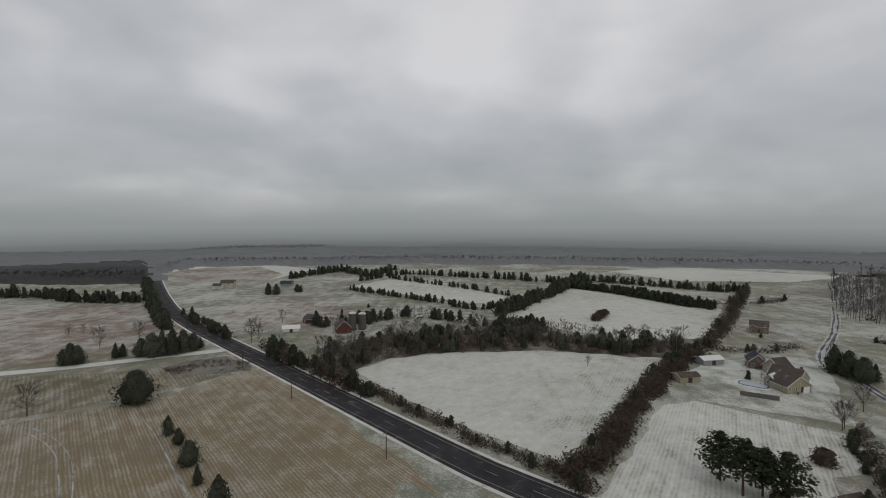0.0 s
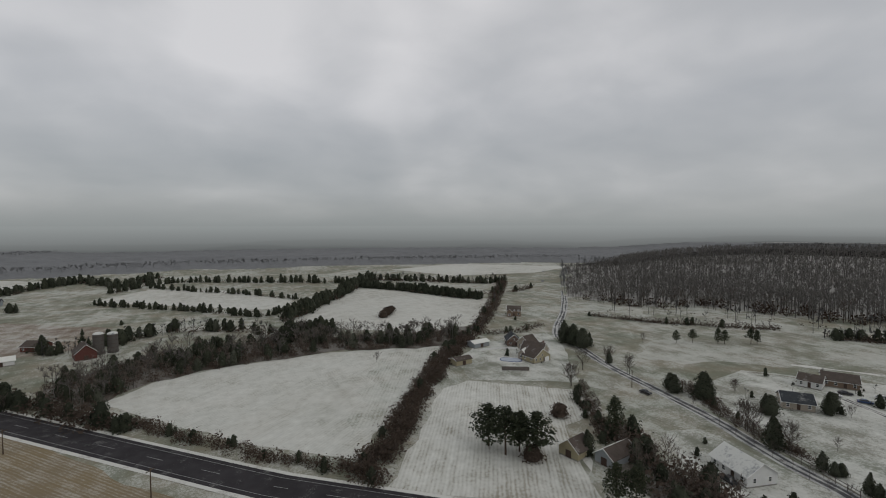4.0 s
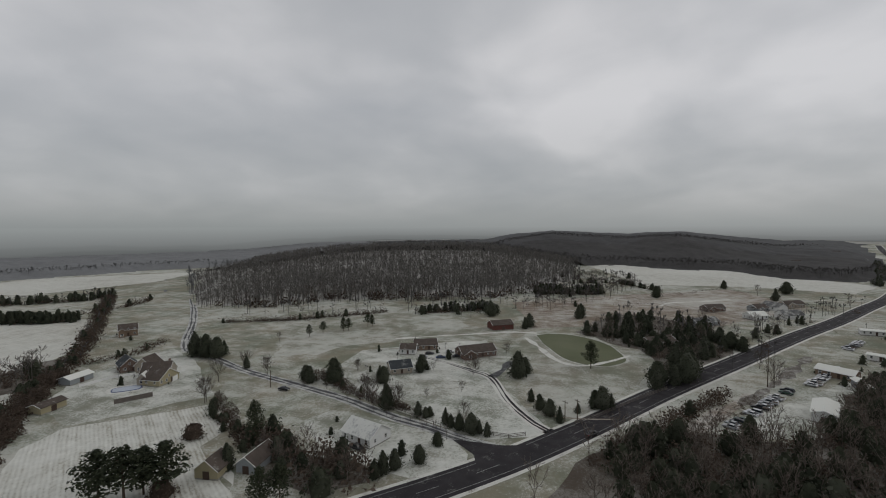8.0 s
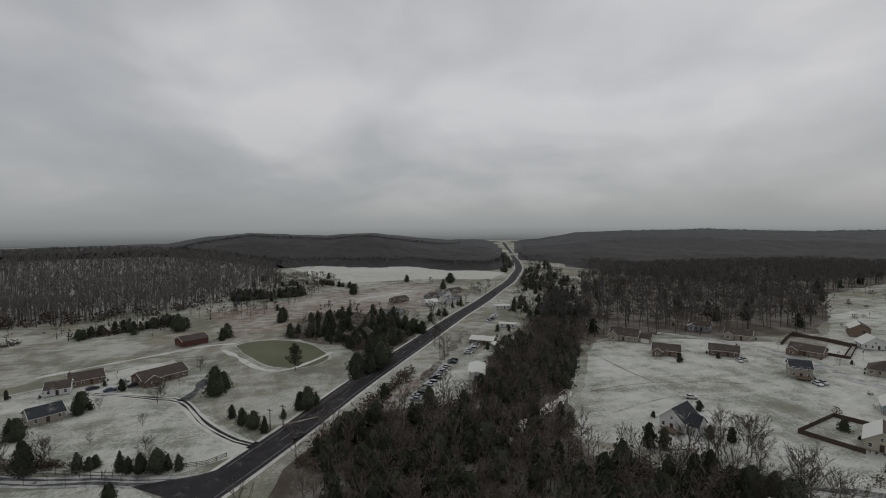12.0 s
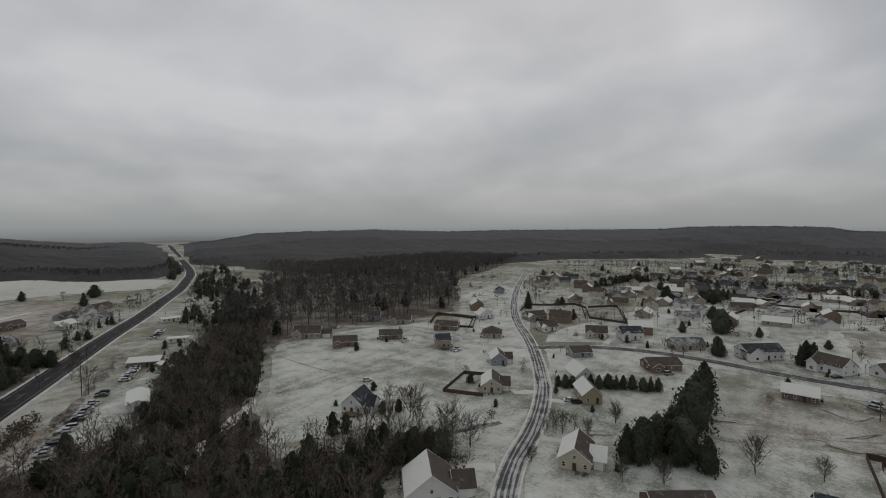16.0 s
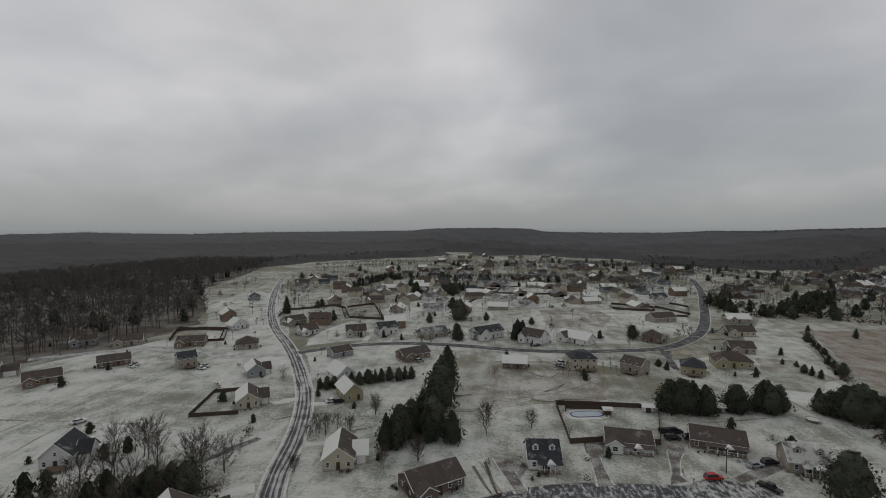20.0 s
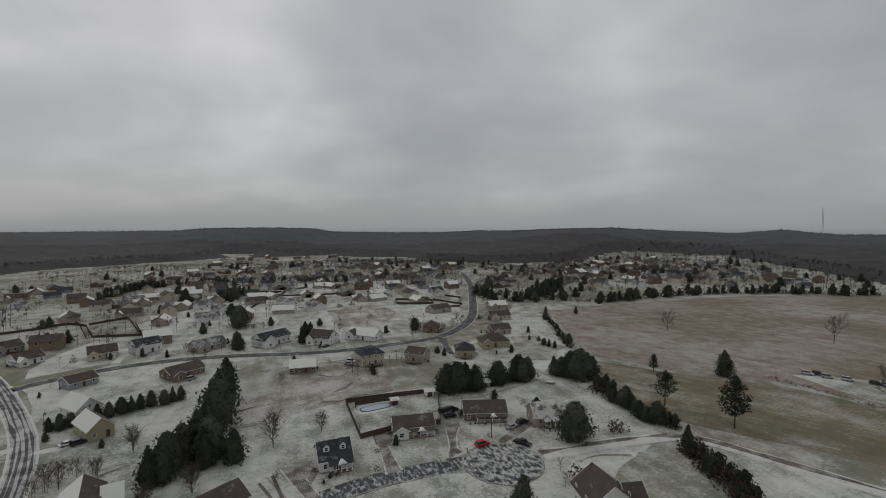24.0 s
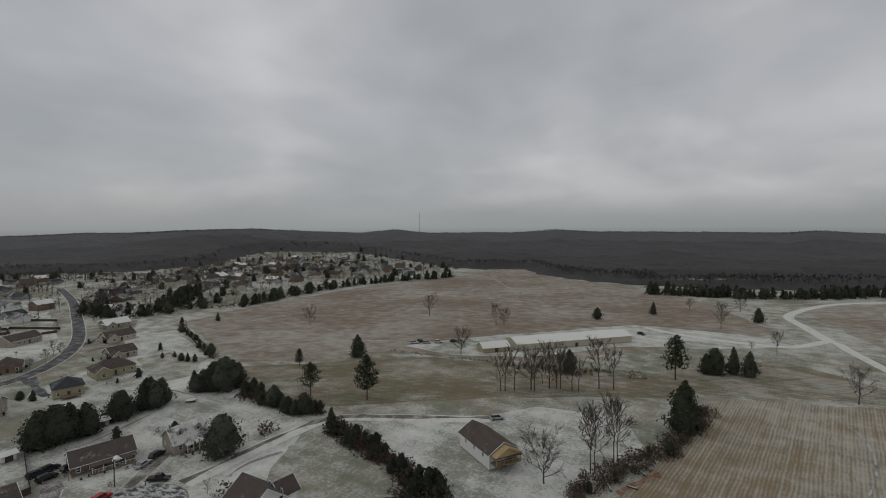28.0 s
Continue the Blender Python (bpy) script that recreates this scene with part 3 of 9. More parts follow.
patch("lawn", [
    (-49.3, -128.6), (-40.9, -152.7), (-56.5, -207.8), (-73.7, -232.7), (-109.1, -249), (-176.7, -359.2), (-153.1, -262.8), (-116.5, -158.4),
    (-110.2, -114.9), (-80.4, -100.8), (-57.5, -83),
], M_LAWN, "snow-covered plots round the turning circle", "lawn", 0.02)
patch("lawn", [
    (42, -80), (20, -97), (-5, -108), (-30, -112), (-42, -110), (-52, -99), (-64, -100), (-72, -88), (-60, -62), (-20, -55), (25, -60),
], M_LAWN, "white lawns inside the bend of the street", "lawn", 0.02)
patch("hay_field", [
    (-177.5, -309.3), (-238.2, -321.5), (-382.2, -327.6), (-535.6, -286.1), (-724.3, -271.2), (-571.9, -162.5), (-496.3, -56.9), (-431.4, -3.1),
    (-337.1, 32.7), (-282.8, -4.2), (-207.3, -77.4), (-191.5, -134.9), (-157.8, -163.8), (-140.3, -194.5),
],
      M_BROWN, "wide brown hay field with wind-blown snow", "field", 0.02)
patch("winter_grass", [
    (-133.9, -187.7), (-156.5, -162.4), (-187.3, -131.9), (-203, -75.8), (-218, -24.4), (-197, -6.3), (-185.4, -20.6), (-160.8, -66.7),
    (-135, -100.3), (-117.4, -122.2), (-116.5, -158.4),
],
      M_GREEN, "olive winter grass with thin snow", "field", 0.025)
patch("winter_grass", [
    (-216.3, -24.2), (-244.4, -3.5), (-266.6, 26.2), (-253.1, 44.5), (-240.7, 57.4), (-217.7, 56.8), (-219.4, 52.5), (-211.4, 24.5), (-198.1, -4.4),
], M_GREEN, "olive winter grass with thin snow", "field", 0.025)
patch("snow_bank", [
    (-202.8, -144.6), (-228.8, -129.6), (-319.8, -46.4), (-323.3, 36.6), (-305, 41.8), (-274.9, -4.1), (-263.5, -38.1), (-214.5, -80.1),
    (-200.2, -113.4),
], M_LAWN, "snow-covered yard round the long shed", "yard", 0.045)
patch("lawn", [
    (-113.3, -105.1), (-139.6, -66), (-156.6, -54.2), (-162.8, -28.5), (-138, -13.6), (-106.3, -29.8), (-91.6, -55.1),
], M_LAWN, "snow-covered plot with rough grass", "lawn", 0.045)
patch("grass_plot", [
    (-91.5, -106.6), (-105.6, -102.8), (-97.3, -86.8), (-87.5, -72.3), (-69.6, -80.8), (-72.7, -95.3),
], M_BASE, "thin snow on a grass plot", "lawn", 0.05)
patch("hay_field", [
    (-441.2, 56.3), (-479.4, 82.7), (-498.4, 116.8), (-317.6, 75.1), (-356.6, 67.2),
], M_BROWN, "brown hay field beyond the track", "field", 0.03)
patch("pasture", [
    (300, 259), (325.8, 215.9), (332.7, 158.6), (283.9, 90.8), (253, 72.3), (239.7, 87.9), (238.9, 114.5), (218, 133.5), (193.7, 144), (182.7, 159),
], M_THIN, "grey-green pasture under thin snow", "field", 0.03, 3.0)
patch("ditch_bank", [
    (129, -0.8), (151.1, -12.7), (177.8, -28.1), (203.2, -43.5), (204, -48), (193.1, -43.5), (170.6, -29.7), (145.5, -15.1), (125.5, -4.2),
], M_TAN, "brown grass bank below the highway", "ground", 0.03, 0.8, 4.0)

patch("lawn", [
    (-20.6, -143.4), (-47.6, -142.8), (-62, -138.5), (-54.5, -121.4), (-44.2, -120.7), (-19.9, -113.9), (-7.5, -112.9), (-6.2, -119.7), (-17.8, -123.9),
], M_LAWN, "white front lawn of the white ranch house", "lawn", 0.02)
# plots where grass and soil show through
patch("building_plot", [
    (24.3, -173.6), (17.6, -205.1), (5.8, -209.8), (-6.8, -195.5), (-7.7, -172.5), (5.2, -162.4), (19.4, -160.8),
], M_LOT, "brown rutted plot with thin snow", "lawn", 0.05, 1.6, 3.0)
patch("building_plot", [
    (-9.1, -218.4), (-19, -207.5), (-39, -211.4), (-33.9, -176.5), (-20.7, -172.6), (-7.7, -173.6),
], M_LOT, "rutted empty plot with thin snow", "lawn", 0.05, 1.6, 3.0)
patch("grass_plot", [
    (-40.7, -205.2), (-59.9, -204.3), (-54.2, -178.8), (-35.1, -174.4),
], M_THIN, "green plot showing through thin snow", "lawn", 0.05, 1.6, 3.0)
patch("grass_plot", [
    (15.3, -347.1), (-17.4, -398.5), (-13.1, -339.8), (9.9, -301.7),
], M_THIN, "green lawn showing through thin snow", "lawn", 0.05, 1.6, 3.0)
patch("grass_plot", [
    (-19.8, -361.6), (-57.8, -383.2), (-70.4, -345.8), (-55.5, -286.4), (-23.3, -305.2),
], M_LOT, "brown plot between gardens", "lawn", 0.05, 1.6, 3.0)
patch("grass_plot", [
    (126.8, -358.1), (110.1, -365.9), (90.1, -314.6), (109.2, -308.1),
], M_THIN, "green garden plot behind a fence", "lawn", 0.05, 1.6, 3.0)
patch("grass_plot", [
    (36.1, -200.9), (18.4, -237.4), (7.5, -228.9), (10.4, -190), (21.7, -176.6),
], M_THIN, "green plot showing through thin snow", "lawn", 0.05, 1.6, 3.0)
patch("grass_plot", [
    (-62.1, -238), (-70.9, -208.3), (-59.9, -183.5), (-39.7, -178.6), (-53.9, -206.1),
], M_THIN, "green garden under thin snow", "lawn", 0.05, 1.6, 3.0)
patch("grass_plot", [
    (-117.9, -244), (-132.8, -242), (-133.8, -214.7), (-116.3, -194.9), (-100.3, -199.2),
], M_BASE, "thin snow on sloping grass", "lawn", 0.05, 1.6, 3.0)
patch("wet_ground", [
    (3.6, -123.2), (-1.8, -126.8), (-3.3, -123.1), (-2.6, -118.5), (0.9, -119.7),
], M_FLOOR, "bare wet earth beside the dormered cottage", "lawn", 0.05, 1.6, 3.0)
patch("wet_ground", [
    (-21.4, -139.5), (-26.5, -140.8), (-24.8, -131.7), (-21.9, -130.7), (-20.7, -133.8),
], M_FLOOR, "wet earth beside the white ranch house", "lawn", 0.05, 1.6, 3.0)

# ---- roads ----


def road(name, line, width, material, label, z=0.06, edge=None, lines=(), category="road"):
    ob = tagged(link(name, ribbon_bm(line, width / 2, -width / 2, z), material), label, category, kind="structure")
    if edge:
        w, mt = edge
        for k, s in enumerate((1, -1)):
            lo, hi = sorted((s * width / 2, s * (width / 2 + w)))
            tagged(link("shoulder", ribbon_bm(line, hi, lo, z - 0.015), mt), "snowy road shoulder", "shoulder", kind="structure")
    for off, w, mt, dash in lines:
        wheel = mt not in (M_LINE_W, M_LINE_Y)
        part("wheel_track" if wheel else "lane_marking", ribbon_bm(line, off + w / 2, off - w / 2, z + 0.006 + 0.004 * (off < 0), dash=dash, wander=0.5 if wheel else 0.0), mt, ob)
    return ob


road("road", HIGHWAY, 11.0, M_ROAD, "wet dark two-lane highway with snowy edges", 0.07, (1.3, M_SLUSH),
     [(4.0, 0.15, M_LINE_W, None), (-4.0, 0.15, M_LINE_W, None), (0.0, 0.15, M_LINE_W, (1, 2))])
SIDE = smooth_line([
    (127.4, 33.1), (130.7, 48.1), (133.8, 56.9), (136.7, 70.5), (141.1, 83.9), (146.5, 99.2), (153.8, 131.7), (159, 154.8), (165.5, 174.7),
    (176.6, 205.6), (175.4, 211.1), (192.1, 232.3), (228.2, 269.2), (264.6, 310.6), (306.7, 361.9),
])
TRACKS = [(1.1, 1.0, M_ROAD2, None), (-1.1, 1.1, M_ROAD2, None)]
road("road", SIDE, 5.2, M_ROAD3, "narrow side road with tyre tracks in snow", 0.06, None, TRACKS)
patch("road_apron", [
    (114.9, 35.2), (121.9, 38.5), (128.5, 47.3), (129.2, 40.4), (130, 32), (133.2, 24.4), (137.2, 16.8), (123.3, 25.7),
], M_ROAD, "wet asphalt where the side road meets the highway", "road", 0.080, 0.0)
MAIN = smooth_line([
    (48.8, -83.4), (54.4, -94.9), (60.3, -110.5), (64.1, -126.7), (70.4, -146.6), (79.8, -168.5), (95.3, -196), (119.2, -233.4), (152.4, -279.6),
    (188.4, -341.7), (239.3, -442.9), (288.4, -553),
])
road("road", MAIN, 5.8, M_ROAD3, "street with wheel tracks in slush", 0.06, (0.6, M_SLUSH), [(2.0, 0.7, M_ROAD2, None), (0.75, 0.6, M_ROAD2, None), (-0.75, 0.6, M_ROAD2, None), (-2.0, 0.7, M_ROAD2, None)])
CROSS = smooth_line([
    (109.2, -220.4), (91.9, -236.3), (63.6, -247.6), (32.2, -248.3), (1.7, -243.1), (-27, -242.6), (-56.1, -248.8), (-75.9, -255), (-93.7, -270.7),
    (-111.5, -296.7), (-128.1, -332.7), (-154.9, -405.2), (-186.1, -494.7), (-215.7, -599.8),
])
road("road", CROSS, 6.4, M_ROAD2, "curving street under thin snow", 0.055, (0.4, M_SLUSH))
COURT = smooth_line([
    (106.1, -219.5), (120.8, -215.3), (137.1, -209.7), (165.9, -217.1), (194.1, -216.8), (216.3, -205.4), (233.1, -191.6),
])
road("road", COURT, 5.6, M_ROAD3, "short street under thin snow", 0.055)
TURN = smooth_line([
    (35.4, -78.2), (12.9, -99.2), (-8.1, -111.4), (-18.8, -114.3), (-32.1, -115.6), (-43.2, -116.2), (-51, -114.6),
])
M_TURN = asphalt("tracked_slush_asphalt", (0.075, 0.077, 0.084), 0.46, True)
road("road", TURN, 6.6, M_TURN, "slushy street to the turning circle", 0.055, (0.35, M_DRIVE))
LANE = smooth_line([
    (-64.6, -113.5), (-74.2, -113.6), (-88.8, -113.7), (-107.4, -111.7), (-115.9, -105.9), (-122.3, -94.5), (-129, -81.7), (-134.9, -70.3),
    (-138.7, -64.2),
], 4.0)
road("road", LANE, 5.6, M_SLUSH, "narrow farm lane with slush", 0.055, None, [(1.2, 1.9, M_GRAVELDARK, None)])
FARM = smooth_line([
    (-104.3, 246.5), (-117, 235.3), (-135.3, 227.1), (-155.3, 215.8), (-174, 206.4), (-192.7, 199.3), (-217.3, 194.8),
])
road("road", FARM, 7.0, M_GRAVEL, "snow-covered gravel lane", 0.05)
TRACK = smooth_line([
    (-314.4, -38.9), (-304.3, -19.1), (-298.6, 6.3), (-300.6, 34.2), (-326, 54.4), (-308, 58.3), (-273.9, 65.1), (-248.5, 71),
])
road("track", TRACK, 5.0, M_GRAVEL, "snowy gravel track", 0.06)
TRACK2 = smooth_line([
    (-324.4, 54.2), (-363.6, 48.1), (-403.3, 43.7), (-454.5, 65), (-490.7, 91.8), (-520, 132.8),
])
road("track", TRACK2, 6.0, M_GRAVEL, "snowy gravel track", 0.055)
DRIVE = smooth_line([
    (142.1, 17.4), (148.3, 26.3), (164.6, 38.5), (188.3, 51.8), (193.4, 60.4), (200.3, 73.5), (206.1, 87.4),
], 4.0)
road("driveway", DRIVE, 4.4, M_GRAVEL, "wet driveway with wheel tracks", 0.055, None, [(0.8, 0.7, M_ROAD, None), (-0.8, 0.7, M_ROAD, None)], category="driveway")

for k, pts in enumerate(([
    (-161.5, -276.9), (-196, -276.6), (-248.1, -268.6), (-296.9, -273.4), (-330.6, -244.6),
], [
    (-352.8, -317.2), (-399.8, -295.6), (-413.2, -233.8), (-394.1, -186.5), (-365, -122), (-351.2, -66.4),
], [
    (-540.6, -247.9), (-449.2, -186.6), (-419, -156.8), (-469.7, -105.2),
], [
    (-153.5, -212.5), (-190.3, -197.3), (-207.5, -153.8),
])):
    tagged(link("field_track", ribbon_bm(smooth_line(pts, 4.0), 0.5, -0.5, 0.075 + 0.004 * k, wander=1.5), M_TRACKED), "faint pale track across the hay field", "track", kind="structure")
# pale wheel tracks that wander over the stubble
for k, pts in enumerate(([
    (-87.1, 105.9), (-94, 114.4), (-102.4, 124.4), (-110.8, 132.6), (-119.6, 139.2), (-131.3, 145.2),
], [
    (-90.3, 105.9), (-98.7, 115.7), (-108.8, 127.2), (-117.6, 134.7), (-127.4, 140.7),
], [
    (-60.8, 107), (-75, 124.3), (-90.5, 141.8), (-109.6, 161.2),
], [
    (-142.5, 31.5), (-154.9, 35.7), (-168, 38), (-182.1, 38.5), (-190.3, 36.7),
])):
    tagged(link("field_track", ribbon_bm(smooth_line(pts, 2.0), 0.15, -0.15, 0.075 + 0.004 * k, wander=0.6), M_TRACKED), "pale wheel track in the stubble", "track", kind="structure")


# ---- plants: shared shapes as arrays of corners and triangles ----
def foliage(name, dark, light, tip=None, lift=0.0):
    m = Mat(name, 0.85, 0.15)
    r = m.random(True)
    o = m.random()
    f = m.total((r, 0.7), (o, 0.3))
    c = m.ramp(f, (0.1, dark), (0.75, light), (1.0, tip or light))
    if lift:
        m.leafy(lift)
    out = m.done(c)
    # thin leaves and twigs are lit from both sides
    thin = m.nt.nodes.new("ShaderNodeBsdfTranslucent")
    m.nt.links.new(c, thin.inputs[0])
    both = m.nt.nodes.new("ShaderNodeMixShader")
    both.inputs[0].default_value = 0.42
    m.nt.links.new(m.bsdf.outputs[0], both.inputs[1])
    m.nt.links.new(thin.outputs[0], both.inputs[2])
    m.nt.links.new(both.outputs[0], m.nt.nodes["Material Output"].inputs["Surface"])
    return out


M_CEDAR = foliage("cedar_foliage", (0.038, 0.045, 0.031), (0.078, 0.086, 0.058), (0.14, 0.145, 0.113))
M_PINE = foliage("pine_foliage", (0.032, 0.040, 0.025), (0.072, 0.081, 0.049), (0.13, 0.138, 0.097))
M_TWIG = foliage("bare_twigs", (0.070, 0.057, 0.048), (0.125, 0.105, 0.089), (0.18, 0.157, 0.137))
M_BRUSH = foliage("brown_brush", (0.066, 0.050, 0.039), (0.125, 0.095, 0.074), (0.19, 0.15, 0.12), 0.4)
M_WOODS = foliage("winter_woods", (0.085, 0.075, 0.066), (0.145, 0.130, 0.117), (0.21, 0.193, 0.176), 0.5)
# haze over the northern woods is put into this pale grey
M_FARWOODS = foliage("haze_paled_far_woods", (0.21, 0.212, 0.213), (0.27, 0.271, 0.271), (0.33, 0.33, 0.329), 0.75)
M_RIDGEWOODS = foliage("dark_ridge_woods", (0.090, 0.086, 0.083), (0.125, 0.120, 0.116), (0.165, 0.160, 0.155), 0.75)
M_HILLWOODS = foliage("grey_winter_hardwoods", (0.125, 0.117, 0.107), (0.21, 0.199, 0.184), (0.30, 0.288, 0.270), 0.5)
M_BOUGH = foliage("brown_grey_boughs", (0.085, 0.069, 0.058), (0.18, 0.150, 0.127), (0.27, 0.234, 0.205), 0.3)


def bark(name, base):
    m = Mat(name, 0.95, 0.1)
    f = m.total((m.noise(1.5, 3, (1, 1, 0.2)), 0.6), (m.noise(9, 3, (1, 1, 0.15)), 0.4))
    return m.done(m.ramp(f, (0.35, tuple(c * 0.6 for c in base)), (0.65, tuple(c * 1.3 for c in base))), f, 0.4, 0.05)


M_BARK = bark("grey_bark", (0.10, 0.085, 0.072))
M_PINEBARK = bark("pine_bark", (0.085, 0.062, 0.048))


def cards(rng, pos, normal, size, flat=0.5):
    """A small four-cornered tuft at every place, tilted round its normal."""
    n = len(pos)
    nn = normal + rng.normal(0, flat, (n, 3))
    nn /= np.linalg.norm(nn, axis=1)[:, None] + 1e-9
    a = np.cross(nn, rng.normal(0, 1, (n, 3)))
    a /= np.linalg.norm(a, axis=1)[:, None] + 1e-9
    b = np.cross(nn, a)
    s = (size * rng.uniform(0.6, 1.4, n))[:, None]
    k = rng.uniform(0.5, 1.0, (n, 1))
    quad = np.stack([pos - a * s, pos + b * s * k, pos + a * s, pos - b * s * k * 0.7 + nn * s * 0.3], 1)
    base = np.arange(n)[:, None] * 4
    tri = np.concatenate([base + np.array([[0, 1, 2]]), base + np.array([[0, 2, 3]])])
    return quad.reshape(-1, 3), tri


def joined(*shapes):
    v, f, off = [], [], 0
    for a, b in shapes:
        v.append(a)
        f.append(b + off)
        off += len(a)
    return np.concatenate(v), np.concatenate(f)


def limb(p0, p1, r0, r1, sides=3):
    d = p1 - p0
    u = np.cross(d, (0.31, 0.17, 0.93) if abs(d[2]) < 0.9 * np.linalg.norm(d) else (1, 0.2, 0))
    u = u / (np.linalg.norm(u) + 1e-9)
    w = np.cross(d, u)
    w = w / (np.linalg.norm(w) + 1e-9)
    ang = np.arange(sides) * 2 * np.pi / sides
    ring = np.cos(ang)[:, None] * u + np.sin(ang)[:, None] * w
    v = np.concatenate([p0 + ring * r0, p1 + ring * r1])
    i = np.arange(sides)
    j = (i + 1) % sides
    return v, np.concatenate([np.stack([i, j, j + sides], 1), np.stack([i, j + sides, i + sides], 1)])


def cedar_shape(seed, n, wide=0.26, round_top=0.75, size=0.04):
    """Dense evergreen of height 1: a ragged cone or egg of tufts round a dark core."""
    rng = np.random.default_rng(seed)
    h = rng.beta(1.1, 1.5, n) * 0.95 + 0.04
    ang = rng.uniform(0, 2 * np.pi, n)
    ph = rng.uniform(0, 6.3, 4)

    lobes = rng.uniform(0, 1, (16, 4))

    def radius(h, ang):
        bump = sum((0.75 * w - 0.32) * np.exp(-((h - p) / 0.10) ** 2 - (1 - np.cos(ang - 6.283 * a)) * (1.6 + 2 * q)) for p, a, w, q in lobes)
        lump = bump + 1 + 0.16 * np.sin(3 * ang + ph[0] + 5 * h) + 0.12 * np.sin(5 * ang + ph[1] - 9 * h) + 0.10 * np.sin(17 * h + ph[2] + ang)
        return wide * (1 - h) ** round_top * np.minimum(1, 0.35 + h / 0.16) * lump
    r = radius(h, ang) * rng.uniform(0.68, 1.16, n)
    pos = np.stack([r * np.cos(ang), r * np.sin(ang), h], 1)
    nor = np.stack([np.cos(ang), np.sin(ang), np.full(n, 0.5)], 1)
    tufts = cards(rng, pos, nor, size, 0.55)
    k, m = (9, 7) if n > 200 else (6, 5)
    hh = np.linspace(0.06, 0.95, m)
    aa = np.arange(k) * 2 * np.pi / k
    core = np.array([[0.78 * radius(q, a) * np.cos(a), 0.78 * radius(q, a) * np.sin(a), q] for q in hh for a in aa])
    f = []
    for i in range(m - 1):
        for j in range(k):
            a, b = i * k + j, i * k + (j + 1) % k
            f += [(a, b, b + k), (a, b + k, a + k)]
    return joined(tufts, (core, np.array(f)))


def pine_shape(seed, n, clumps=11, wide=0.27, low=0.42):
    rng = np.random.default_rng(seed)
    shapes = []
    for c in range(clumps):
        h = low + (1 - low) * (c + rng.uniform(0, 1)) / clumps
        a = c * 2.4 + rng.uniform(-0.4, 0.4)
        reach = wide * (1.05 - 0.75 * ((h - low) / (1 - low)) ** 1.6) * rng.uniform(0.55, 1.0)
        if c == clumps - 1:
            reach = 0.03
        mid = np.array([reach * 0.62 * np.cos(a), reach * 0.62 * np.sin(a), h * 0.93])
        k = n // clumps
        d = rng.normal(0, 1, (k, 3))
        d /= np.linalg.norm(d, axis=1)[:, None]
        pos = mid + d * np.array([0.5 * reach + 0.06, 0.5 * reach + 0.06, 0.095]) * rng.uniform(0.5, 1.0, (k, 1))
        shapes.append(cards(rng, pos, d + np.array([0, 0, 0.7]), 0.023, 0.7))
    return joined(*shapes)


def pine_trunk(seed, low=0.42):
    rng = np.random.default_rng(seed)
    s = [limb(np.array([0, 0, -0.01]), np.array([0.01, 0.0, 0.5]), 0.016, 0.011, 6), limb(np.array([0.01, 0, 0.5]), np.array([0, 0, 0.93]), 0.011, 0.004, 5)]
    for c in range(10):
        h = low * 0.8 + (0.9 - low * 0.8) * c / 10
        a = c * 2.4
        r = 0.2 * (1.1 - 0.7 * c / 10) * rng.uniform(0.6, 1)
        s.append(limb(np.array([0, 0, h]), np.array([r * np.cos(a), r * np.sin(a), h + 0.05]), 0.006, 0.002))
    return joined(*s)


